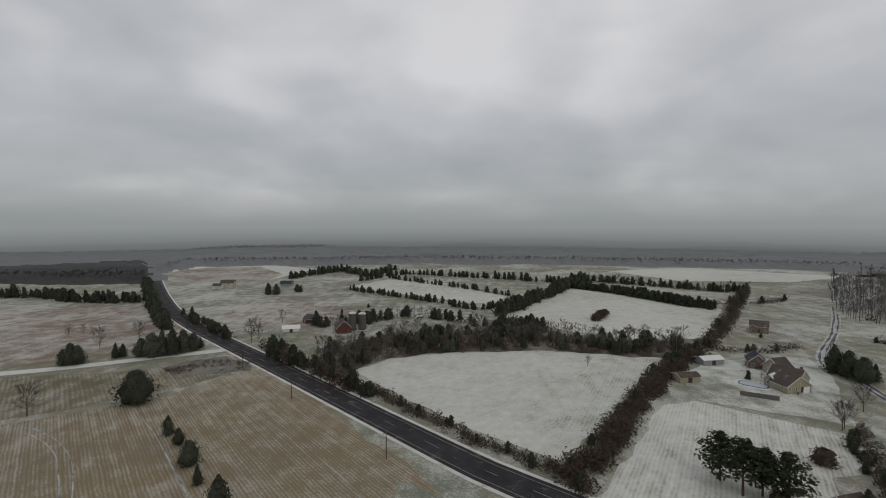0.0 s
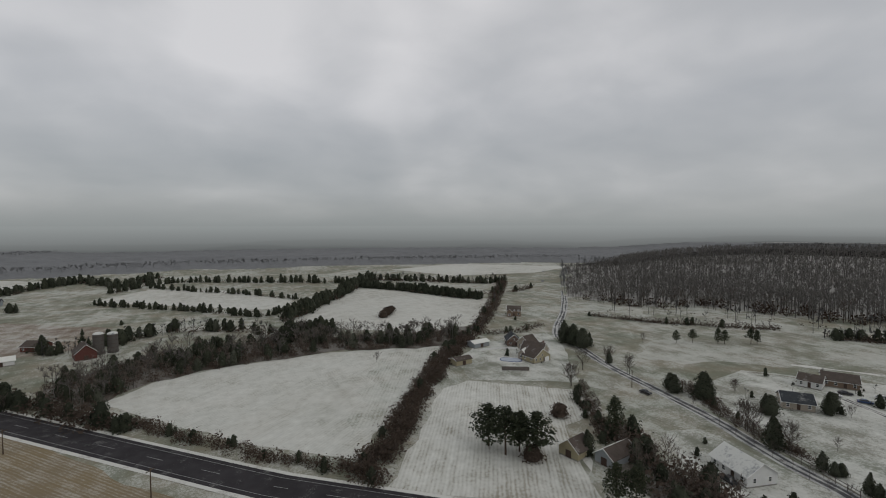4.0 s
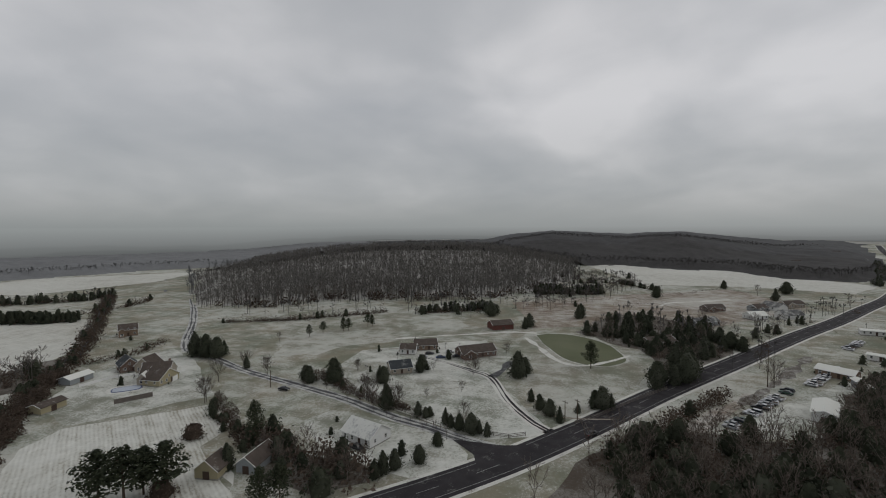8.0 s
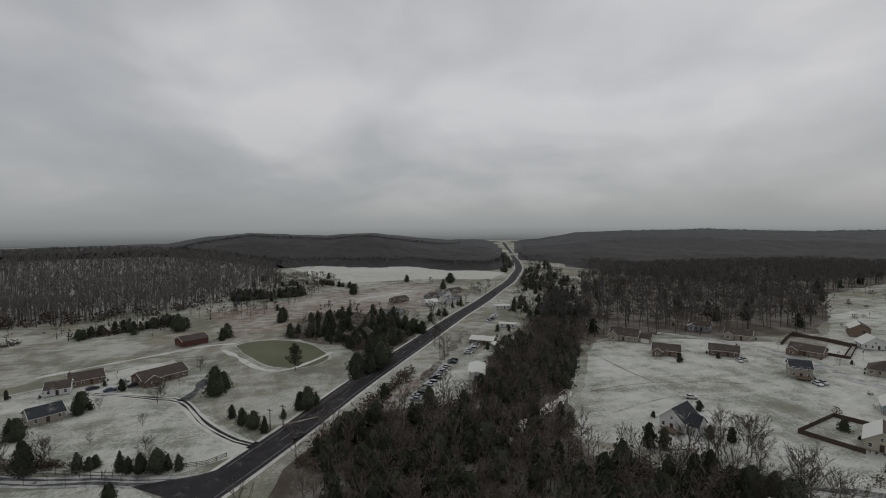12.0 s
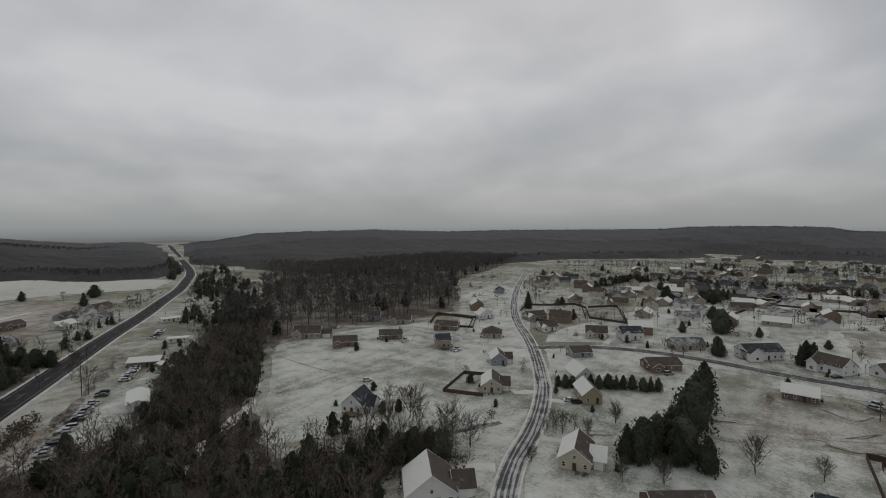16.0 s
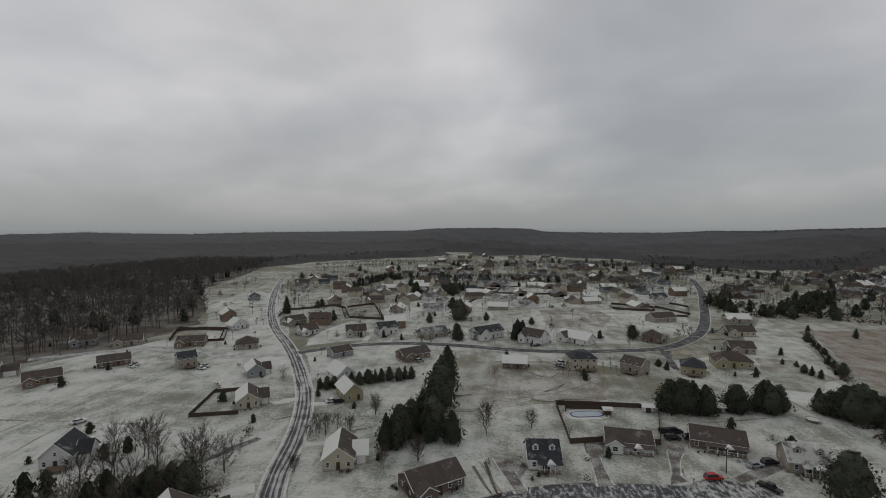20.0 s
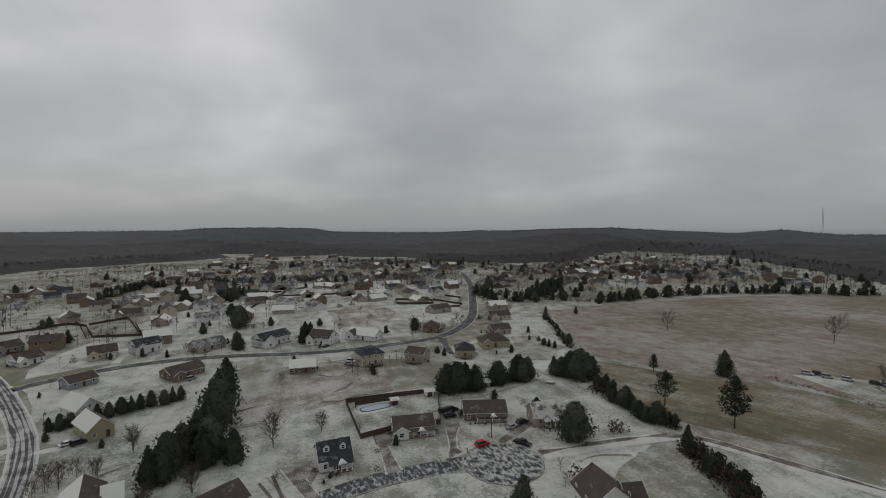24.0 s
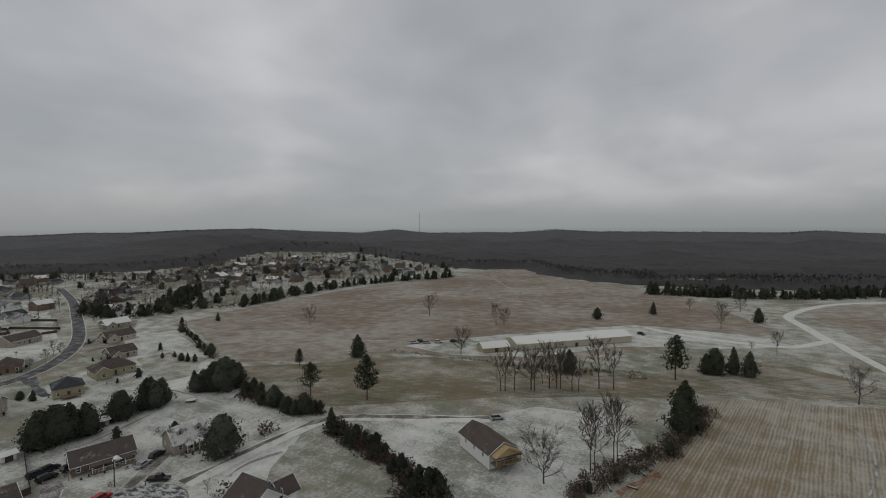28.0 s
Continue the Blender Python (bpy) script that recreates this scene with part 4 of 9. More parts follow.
def bare_shape(seed, boughs, wide, thick=0.012, low=0.2, subs=5, twigs=8, fine=0.0018, lean=0.03):
    """Leafless tree of height about 1: a leader with rising boughs, (trunk and limbs, twigs)."""
    rng = np.random.default_rng(seed)
    big, small = [], []
    n = 6
    line = [np.array([0, 0, -0.01])]
    for i in range(1, n + 1):
        line.append(np.array([rng.normal(0, lean) * i / n, rng.normal(0, lean) * i / n, 0.93 * i / n]))
    rad = [max(thick * (1 - 0.9 * i / n), fine) for i in range(n + 1)]
    for i in range(n):
        big.append(limb(line[i], line[i + 1], rad[i], rad[i + 1], 5 if i < 3 else 3))

    def sliver(p, q, w):
        u = np.cross(q - p, rng.normal(0, 1, 3))
        u = u / (np.linalg.norm(u) + 1e-9) * w
        small.append((np.array([p - u, p + u, q]), np.array([[0, 1, 2]])))

    def spray(p, d, length, count):
        for _ in range(count):
            e = d + rng.normal(0, 0.55, 3) + np.array([0, 0, 0.25])
            e = e / np.linalg.norm(e)
            s = p + d * length * rng.uniform(0.0, 1.0)
            sliver(s, s + e * length * rng.uniform(0.4, 0.9), fine)

    for k in range(boughs):
        h = low + (0.92 - low) * (k + rng.uniform(0, 0.8)) / boughs
        t = h / 0.93 * n
        i = min(int(t), n - 1)
        p = line[i] + (line[i + 1] - line[i]) * (t - i)
        a = k * 2.4 + rng.uniform(-0.5, 0.5)
        swell = math.sin(math.pi * min(1.0, (h - low + 0.16) / (1.10 - low))) ** 0.8
        length = wide * swell * rng.uniform(0.75, 1.25)
        el = radians(rng.uniform(24, 50) + 22 * h)
        d = np.array([math.cos(a) * math.cos(el), math.sin(a) * math.cos(el), math.sin(el)])
        d2 = d + np.array([0, 0, 0.35]) + rng.normal(0, 0.12, 3)
        d2 = d2 / np.linalg.norm(d2)
        m, r = p + d * length * 0.5, max(thick * 0.5 * (1.1 - h), fine * 1.5)
        q = m + d2 * length * 0.5
        big.append(limb(p, m, r, r * 0.7, 3))
        big.append(limb(m, q, r * 0.7, fine, 3))
        for j in range(subs):
            u = 0.25 + 0.75 * (j + rng.random()) / subs
            s = p + (m - p) * u * 2 if u < 0.5 else m + (q - m) * (u - 0.5) * 2
            e = d2 + rng.normal(0, 0.6, 3) + np.array([0, 0, 0.2])
            e = e / np.linalg.norm(e)
            ln = length * rng.uniform(0.28, 0.5)
            small.append(limb(s, s + e * ln, max(r * 0.45, fine), fine * 0.7, 3))
            spray(s, e, ln, twigs)
        spray(q - d2 * length * 0.1, d2, length * 0.3, twigs)
    a, b = joined(*big), joined(*small)
    top = max(a[0][:, 2].max(), b[0][:, 2].max())
    return (a[0] / top, a[1]), (b[0] / top, b[1])


def hill_tree(seed, boughs=5, twigs=16, thick=0.016, wide=0.2, fine=0.011):
    """Slim leafless hardwood of height 1: a bare pole with steep boughs and a brush of twigs on top."""
    rng = np.random.default_rng(seed)
    lean = rng.normal(0, 0.02, 2)
    top = np.array([lean[0], lean[1], 0.97])
    s = [limb(np.array([0, 0, -0.03]), top * 0.55, thick, thick * 0.7, 3), limb(top * 0.55, top, thick * 0.7, 0.003, 3)]
    tips = []
    for k in range(boughs):
        h = rng.uniform(0.42, 0.78)
        a = k * 2.4 + rng.uniform(-0.4, 0.4)
        r = wide * rng.uniform(0.5, 1.0)
        p = top * h
        q = p + np.array([r * math.cos(a), r * math.sin(a), rng.uniform(0.14, 0.26)])
        s.append(limb(p, q, thick * 0.4, 0.003, 3))
        tips += [(p, q)] * 2
    tips.append((top * 0.6, top))
    for k in range(twigs):
        p, q = tips[k % len(tips)]
        u = rng.uniform(0.45, 1.0)
        m = p + (q - p) * u
        e = (q - p) / np.linalg.norm(q - p) * 0.6 + rng.normal(0, 0.5, 3) + np.array([0, 0, 0.55])
        e = e / np.linalg.norm(e) * rng.uniform(0.10, 0.2)
        side = np.cross(e, rng.normal(0, 1, 3))
        side = side / (np.linalg.norm(side) + 1e-9) * fine
        s.append((np.array([m - side, m + side, m + e]), np.array([[0, 1, 2]])))
    return joined(*s)


def brush_shape(seed, n, flat=0.75):
    """Leafless thicket dome of height 1: twigs and tangle."""
    rng = np.random.default_rng(seed)
    d = rng.normal(0, 1, (n, 3))
    d[:, 2] = np.abs(d[:, 2])
    d /= np.linalg.norm(d, axis=1)[:, None]
    pos = d * np.array([flat, flat, 1.0]) * rng.uniform(0.45, 1.0, (n, 1)) * (1 + 0.2 * np.sin(7 * d[:, :1] + seed))
    s = [cards(rng, pos, d, 0.105, 0.8)]
    for k in range(n // 8):
        p = pos[k] * 0.25
        p[2] = 0
        s.append(limb(p, pos[k] * rng.uniform(1.0, 1.25), 0.012, 0.004))
    return joined(*s)


def mesh_from(name, shape, material, smooth=False):
    v, f = shape
    me = bpy.data.meshes.new(name)
    me.vertices.add(len(v))
    me.vertices.foreach_set("co", np.asarray(v, dtype=np.float32).ravel())
    me.loops.add(len(f) * 3)
    me.loops.foreach_set("vertex_index", np.asarray(f, dtype=np.int32).ravel())
    me.polygons.add(len(f))
    me.polygons.foreach_set("loop_start", np.arange(len(f), dtype=np.int32) * 3)
    me.polygons.foreach_set("loop_total", np.full(len(f), 3, dtype=np.int32))
    me.update()
    me.validate()
    for mt in material if isinstance(material, (list, tuple)) else [material]:
        me.materials.append(mt)
    return me


def scatter(name, shapes, spots, label, category, materials):
    """One object of many plants. spots: (x, y, height, which shape). shapes: (corners, triangles, material index)."""
    rng = np.random.default_rng(len(spots) + 7)
    vs, fs, ms, off = [], [], [], 0
    for x, y, h, k in spots:
        v, f, mi = shapes[k]
        a = rng.uniform(0, 6.283)
        c, s = math.cos(a) * h, math.sin(a) * h
        wide = rng.uniform(0.85, 1.2)
        w = np.empty_like(v)
        w[:, 0] = (v[:, 0] * c - v[:, 1] * s) * wide + x
        w[:, 1] = (v[:, 0] * s + v[:, 1] * c) * wide + y
        w[:, 2] = v[:, 2] * h + terrain(x, y)
        vs.append(w)
        fs.append(f + off)
        ms.append(np.full(len(f), mi, dtype=np.int32))
        off += len(v)
    me = mesh_from(name, (np.concatenate(vs), np.concatenate(fs)), materials)
    me.polygons.foreach_set("material_index", np.concatenate(ms))
    return tagged(new(name, me), label, category, kind="stuff")


CEDARS = [cedar_shape(10 + i, 760, (0.34, 0.38, 0.44, 0.30)[i], (0.66, 0.56, 0.50, 0.78)[i], 0.032) for i in range(4)]
PINES = [(pine_shape(30 + i, 1500, (15, 13, 16)[i], (0.30, 0.36, 0.27)[i], (0.30, 0.38, 0.26)[i]), pine_trunk(30 + i, (0.30, 0.38, 0.26)[i])) for i in range(3)]
DOME = cedar_shape(120, 420, 0.85, 0.34, 0.06)
BARES = [bare_shape(50 + i, (19, 17, 20, 16)[i], (0.62, 0.54, 0.70, 0.38)[i], (0.019, 0.017, 0.021, 0.014)[i], (0.18, 0.22, 0.16, 0.28)[i], 6, 10, 0.0027) for i in range(4)]
LIGHT_BARE = [bare_shape(70 + i, 10, (0.42, 0.36, 0.48)[i], 0.016, (0.26, 0.32, 0.22)[i], 3, 5, 0.0045) for i in range(3)]
LIGHT_CEDAR = [cedar_shape(90 + i, 170, (0.36, 0.44, 0.30)[i], 0.45, 0.060) for i in range(3)]
BRUSH = [brush_shape(80 + i, 64, (0.8, 1.1)[i]) for i in range(2)]
SKETCH = [hill_tree(100 + i, 7, 46, 0.015, (0.27, 0.32, 0.24)[i], 0.016) for i in range(3)]
FAR_CEDAR = [cedar_shape(95 + i, 44, (0.36, 0.42)[i], 0.48, 0.10) for i in range(2)]
FAR_BRUSH = [brush_shape(85 + i, 22, (0.8, 1.1)[i]) for i in range(2)]

FAR_SKETCH = [hill_tree(110 + i, 2, 16, 0.020, (0.22, 0.27, 0.2)[i], 0.034) for i in range(3)]
HILL_TREES = [hill_tree(130 + i, (6, 5, 7, 5)[i], 24, (0.016, 0.019, 0.014, 0.022)[i], (0.22, 0.27, 0.18, 0.3)[i], 0.017) for i in range(4)]

# shapes for joined woods: 13-15 the lightest far trees, 16-19 slim hill hardwoods, 20-22 trees of the dark ridges, 23-24 far brush, 0-2 sketch trees, 3-5 fuller bare trees, 6-8 cedars, 9-10 brush, 11-12 far cedars
KINDS = [(*s, 0) for s in SKETCH] + [(*joined(*s), 5) for s in LIGHT_BARE] + [(*s, 1) for s in LIGHT_CEDAR] + [(*s, 2) for s in BRUSH] + [(*s, 1) for s in FAR_CEDAR] + [(*s, 3) for s in FAR_SKETCH] + [(*s, 4) for s in HILL_TREES] + [(*s, 6) for s in FAR_SKETCH] + [(*s, 2) for s in FAR_BRUSH]
WOOD_MATS = [M_WOODS, M_CEDAR, M_BRUSH, M_FARWOODS, M_HILLWOODS, M_BOUGH, M_RIDGEWOODS]


def tree_model(name, parts):
    ob = new(name)
    for pname, me in parts:
        c = new(pname, me)
        c.parent = ob
    return ob


MODELS = {}


def plant(kind, variant, x, y, h, label, category, group="", wide=1.0):
    """A single tree: built once for every variant, then copied."""
    key = (kind, variant)
    rng = random.Random(int(x * 13 + y * 7 + h * 3))
    m = pose(x, y, terrain(x, y), 0, 0, rng.uniform(0, 360)) @ Matrix.Diagonal((h * wide, h * wide, h, 1))
    if key in MODELS:
        ob = copy_thing(MODELS[key], Matrix.Identity(4))
    else:
        if kind == "cedar":
            parts = [("trunk", mesh_from("trunk", limb(np.array([0, 0, -0.01]), np.array([0, 0, 0.6]), 0.022, 0.008, 6), M_BARK)),
                     ("crown", mesh_from("crown", CEDARS[variant], M_CEDAR))]
        elif kind == "pine":
            parts = [("trunk", mesh_from("trunk", PINES[variant][1], M_PINEBARK)), ("crown", mesh_from("crown", PINES[variant][0], M_PINE))]
        elif kind == "dome":
            parts = [("crown", mesh_from("crown", DOME, M_BRUSH))]
        elif kind == "bare":
            parts = [("trunk", mesh_from("trunk", BARES[variant][0], M_BARK)), ("crown", mesh_from("crown", BARES[variant][1], M_TWIG))]
        elif kind == "young":
            parts = [("trunk", mesh_from("trunk", LIGHT_BARE[variant][0], M_BARK)), ("crown", mesh_from("crown", LIGHT_BARE[variant][1], M_TWIG))]
        else:
            parts = [("crown", mesh_from("crown", BRUSH[variant], M_BRUSH))]
        ob = tree_model({"cedar": "cedar_tree", "pine": "pine_tree", "bare": "bare_tree", "young": "bare_tree", "shrub": "shrub", "dome": "shrub"}[kind], parts)
        MODELS[key] = ob
    ob.matrix_basis = m
    tagged(ob, label, category, group)
    return ob




def wood(name, poly, spacing, heights, mix, label, seed=1, category="woods", keep=1.0, brush=0.32):
    """A wood over a plan outline. mix: (shape index, weight) pairs."""
    rng = random.Random(seed)
    xs, ys = [p[0] for p in poly], [p[1] for p in poly]
    kinds, weights = [k for k, _ in mix], [w for _, w in mix]
    spots = []
    y = min(ys)
    while y < max(ys):
        x = min(xs)
        while x < max(xs):
            px, py = x + rng.uniform(-0.6, 0.6) * spacing, y + rng.uniform(-0.6, 0.6) * spacing
            if inside(px, py, poly) and rng.random() < keep and np.hypot(CARRIAGEWAY[:, 0] - px, CARRIAGEWAY[:, 1] - py).min() > 10 and noise.noise((px * 0.03, py * 0.03, seed)) > -0.42:
                k = rng.choices(kinds, weights)[0]
                h = rng.uniform(*heights) * (brush if k in (9, 10) else (0.72 if 6 <= k <= 12 else 1.0))
                spots.append((px, py, h, FAR_KIND.get(k, k) if math.hypot(px, py) > 300 else k))
            x += spacing
        y += spacing
    return scatter(name, KINDS, spots, label, category, WOOD_MATS)


def hedge(name, points, width, heights, mix, label, spacing=2.2, seed=1, category="hedge"):
    rng = random.Random(seed)
    kinds, weights = [k for k, _ in mix], [w for _, w in mix]
    line = smooth_line(points, spacing)
    side = sideways(line)
    spots = []
    for p, s in zip(line, side):
        for _ in range(max(1, round(width / spacing / 1.3))):
            q = p + s * rng.uniform(-0.5, 0.5) * width
            k = rng.choices(kinds, weights)[0]
            h = rng.uniform(*heights) * (0.75 + 0.5 * (0.5 + 0.5 * noise.noise((q.x * 0.06, q.y * 0.06, seed))))
            spots.append((q.x, q.y, h * (0.7 if k in (9, 10, 23, 24) else 1.0), FAR_KIND.get(k, k) if q.length > 260 else k))
    return scatter(name, KINDS, spots, label, category, WOOD_MATS)


# what stands in for a plant far off
FAR_KIND = {6: 11, 7: 12, 8: 11, 9: 23, 10: 24, 3: 20, 4: 21, 5: 22}
BRUSHY = [(9, 5), (10, 5), (3, 1.2), (6, 0.6)]
CEDARY = [(6, 3), (7, 3), (8, 2), (9, 2)]
MIXED = [(9, 3), (3, 2), (4, 2), (6, 1.6), (7, 1.2)]


def understorey(az0, az1, materials, bounds, label):
    """Closed sheet for saplings and branches, filling the far woods' dark gaps to their crowns."""
    n, radii, d = 720, [], 385.0
    while d < 1640:
        radii.append(d)
        d += 9 + (d - 385) * 0.012
    index, verts, faces, stand = {}, [], [], []

    def corner(i, k):
        k %= n
        if (i, k) not in index:
            a = 2 * math.pi * k / n
            r = radii[i]
            x, y = -r * math.sin(a), r * math.cos(a)
            e = 22 / r
            spots = ((x, y), (x * (1 - e), y * (1 - e)), (x * (1 + e), y * (1 + e)), (x - y * e, y + x * e), (x + y * e, y - x * e))
            full = smooth01(sum(wooded(*q) for q in spots) / 5)
            z = terrain(x, y) - 0.4 + full * (8.4 + 1.8 * noise.noise((x * 0.03, y * 0.03, 1.0)) + 1.8 * noise.noise((x * 0.12, y * 0.12, 4.0)))
            index[i, k] = len(verts), full
            verts.append((x, y, z))
        return index[i, k]
    for i in range(len(radii) - 1):
        for k in range(n):
            a = 2 * math.pi * (k + 0.5) / n
            az = azimuth(-math.sin(a), math.cos(a))
            r = (radii[i] + radii[i + 1]) / 2
            ragged_az = az + 2.5 * noise.noise((r * 0.012, 0.0, 3.0))
            if az1 < ragged_az <= az0 and r > 540 and not (-88 < az < -38 and r < 770) and not (az > -42 and r > 1230):
                c = [corner(i, k), corner(i + 1, k), corner(i + 1, k + 1), corner(i, k + 1)]
                if max(q[1] for q in c) == 0:
                    continue
                c = [q[0] for q in c]
                faces += [(c[0], c[1], c[2]), (c[0], c[2], c[3])]
                # haze is painted in steps: a paler material beyond each distance in bounds
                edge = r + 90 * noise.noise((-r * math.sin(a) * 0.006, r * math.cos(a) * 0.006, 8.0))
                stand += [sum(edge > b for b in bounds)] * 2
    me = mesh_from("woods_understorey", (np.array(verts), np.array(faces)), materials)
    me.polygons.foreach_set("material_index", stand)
    tagged(new("woods_understorey", me), label, "woods", kind="stuff")


def thicket(name, dark, light):
    m = Mat(name, 0.9, 0.1)
    f = m.total((m.noise(0.02, 4), 0.3), (m.noise(0.11, 5), 0.35), (m.noise(0.6, 4), 0.35))
    return m.done(m.ramp(f, (0.36, dark), (0.64, light)))


# pale base colour stands in for the haze before the northern woods
HAZE_PALED = thicket("haze_paled_thicket", (0.155, 0.158, 0.160), (0.215, 0.218, 0.220))
# three tones from near to far, the paler ones imitating haze
STANDS = [thicket("dark_thicket", (0.044, 0.042, 0.041), (0.078, 0.075, 0.073)), thicket("half_hazed_thicket", (0.056, 0.055, 0.055), (0.092, 0.091, 0.091)), thicket("hazed_thicket", (0.072, 0.072, 0.073), (0.112, 0.112, 0.113))]
understorey(32.5, -60, [HAZE_PALED], (), "tangle of saplings under far woods, paled by painted haze")
understorey(-60, -287, STANDS, (960, 1180), "tangle of saplings under far winter woods, paled with distance by painted haze")
understorey(48, 32.5, STANDS[:2] + [HAZE_PALED], (800, 930), "dark tangle of saplings west of the highway, paled far off by painted haze")


# ---- hedgerows and woods ----
hedge("hedgerow", [
    (31.2, 111), (37.3, 119.5), (46.8, 132.1), (60, 151), (77.6, 174.3), (103.7, 207.5), (133.5, 238.2), (169.2, 281.1), (226.6, 358.9),
    (295.2, 452.6),
], 8.0, (3.2, 6.0), [(9, 5), (10, 5), (3, 1.0), (6, 0.3)], "thick brown leafless hedgerow between two fields", 1.5, 3)
hedge("hedgerow", [
    (-28.4, 177.8), (-17.4, 166.1), (-4.6, 151.2), (10.9, 133.9), (21, 124.9), (29.3, 117.3),
], 4.0, (2.4, 4.6), BRUSHY, "brushy roadside hedgerow with dead grass", 1.6, 4)
hedge("hedgerow", [
    (-92.2, 246.4), (-73.4, 217.2), (-57.7, 204.2), (-45.3, 189), (-35, 177.8), (-26.9, 174.7),
], 8.0, (4.5, 8.5), [(6, 2), (7, 2), (9, 4), (10, 3), (3, 1)], "dark cedars and brush beside the highway", 2.6, 5)
hedge("hedgerow", [
    (40.3, 326.5), (66.6, 373.3), (95.8, 421.5), (130.5, 484), (160, 533.3),
], 9.0, (7, 11), CEDARY, "dark cedar hedgerow between fields", 3.0, 6)
hedge("hedgerow", [
    (130.5, 484), (145, 463), (159.9, 442.5), (170, 422), (179.5, 401.1), (189, 378), (205, 352),
], 8.0, (6, 9.5), CEDARY, "dark cedar hedgerow between fields", 2.2, 7)
hedge("hedgerow", [
    (160, 533.3), (200, 505), (240, 470), (275, 445), (295.2, 452.6),
], 12.0, (6, 10), MIXED, "trees along the far field edge", 3.0, 61)
hedge("hedgerow", [
    (215, 380), (240, 375), (262, 380), (290, 392),
], 8.0, (4, 7), BRUSHY, "brush beyond the far snow field", 2.6, 62)
hedge("hedgerow", [
    (-96.1, 465), (-48.7, 423), (-11.6, 390.9), (24.1, 353.3), (52.2, 368.1),
], 5.0, (4, 7), CEDARY, "cedar fence row across snowy fields", 3.4, 8)
hedge("hedgerow", [
    (-64.9, 565.2), (-15, 509.4), (26.2, 467.8), (59.7, 421.9),
], 5.0, (4, 7), CEDARY, "cedar fence row across snowy fields", 4.0, 9)
hedge("hedgerow", [
    (-94.4, 536.6), (-47.3, 604.1), (25.2, 576.4), (101.6, 534.1), (140, 507.6),
], 8.0, (6, 10), CEDARY, "far cedar fence row", 5.0, 10)
hedge("hedgerow", [
    (-184.2, 560.7), (-167.6, 612.9), (-138.1, 650.5), (-95.7, 584.6), (-69.2, 674.5),
], 10.0, (6, 11), CEDARY, "far dark fence row of cedars", 5.0, 11)
hedge("hedgerow", [
    (-186, 334.8), (-163.2, 307.4), (-148.7, 292.4), (-134.6, 277), (-121, 262.5),
], 6.0, (4, 7), [(6, 2), (7, 2), (9, 4), (10, 2)], "brush and cedars along the highway bank", 2.4, 12)
hedge("hedgerow", [
    (-337.2, 526.2), (-269.1, 423.8), (-221.8, 354.3), (-191.6, 313), (-170.2, 285),
], 7.0, (5, 8), CEDARY, "dark cedars along the highway bank", 2.6, 13)
hedge("hedgerow", [
    (139.6, 239.2), (150.8, 231.5), (166.8, 233.6), (184.3, 242),
], 6.0, (3.5, 6.0), [(6, 1), (9, 4), (10, 4)], "clipped-looking thicket at the yard edge", 2.0, 14)
hedge("hedgerow", [
    (237, 251), (246, 236.2), (252.1, 222.2), (262, 208), (273.9, 198.1), (286, 185), (297.1, 173.4), (309.4, 165.7),
], 5.5, (3.4, 5.6), BRUSHY, "low brushy hedge across the pasture", 1.6, 15)
hedge("hedgerow", [
    (309.8, 142.4), (318, 132), (325.8, 122.3), (334, 110), (340.2, 101.3), (329, 85.8),
], 9.0, (4.5, 7.5), MIXED, "dark thicket at the foot of the wooded hill", 1.9, 16)
hedge("hedgerow", [
    (121.8, 134.4), (112.6, 119.8), (107.4, 108.9), (102.2, 99.9),
], 4.0, (2.5, 4.5), MIXED, "brush along a ditch", 1.8, 17)
hedge("hedgerow", [
    (168.1, 125.3), (158.9, 107.5), (149.9, 86.6), (146, 70.7),
], 4.0, (2.2, 4.0), BRUSHY, "brown brush along the side road", 1.7, 18)
hedge("hedgerow", [
    (198, -35.7), (173.2, -21.5), (150.3, -8.2), (138, -0.3),
], 6.0, (3, 6), BRUSHY, "brushy bank below the highway", 2.0, 19)
hedge("hedgerow", [
    (-107.1, -104.6), (-104.8, -95), (-100.4, -81.6), (-95.8, -68.7), (-90.3, -55.9), (-84.9, -62.9),
], 5.5, (3.6, 5.2), [(6, 2), (9, 4), (10, 4)], "dense dark hedge running down the slope", 1.3, 20)
hedge("hedgerow", [
    (-181.4, -3.1), (-160.2, -7.2), (-140.5, -12.5), (-127.7, -19.4), (-118.3, -24.6), (-107, -28.6),
], 6.5, (2.2, 4.4), BRUSHY, "brown thicket along the stubble field", 1.5, 21)
hedge("hedgerow", [
    (-110.8, -155.8), (-111.1, -141.6), (-110.8, -126.4), (-111.9, -116.6),
], 5.0, (3.5, 6.0), CEDARY, "dark cedars and brush along the field edge", 2.2, 22)
hedge("hedgerow", [
    (-176.7, -310.7), (-151.6, -252), (-135.8, -212), (-126.7, -183.6), (-115.4, -160.3),
], 3.5, (2.0, 4.5), MIXED, "brush along the fence of the hay field", 2.4, 23)
hedge("ditch_brush", [
    (-189.8, -144.3), (-193.9, -116.3), (-199.3, -91.3), (-202.7, -67.6), (-208.6, -43.9), (-215.5, -28.7),
], 3.0, (1.0, 2.2), [(9, 1), (10, 1)], "low dead brush along a ditch", 2.0, 24)
hedge("ditch_brush", [
    (-196.5, -87.2), (-201.1, -61.9), (-207.8, -39),
], 8.0, (1.4, 2.6), [(9, 1), (10, 1)], "brown bramble below the bare trees", 2.4, 25)
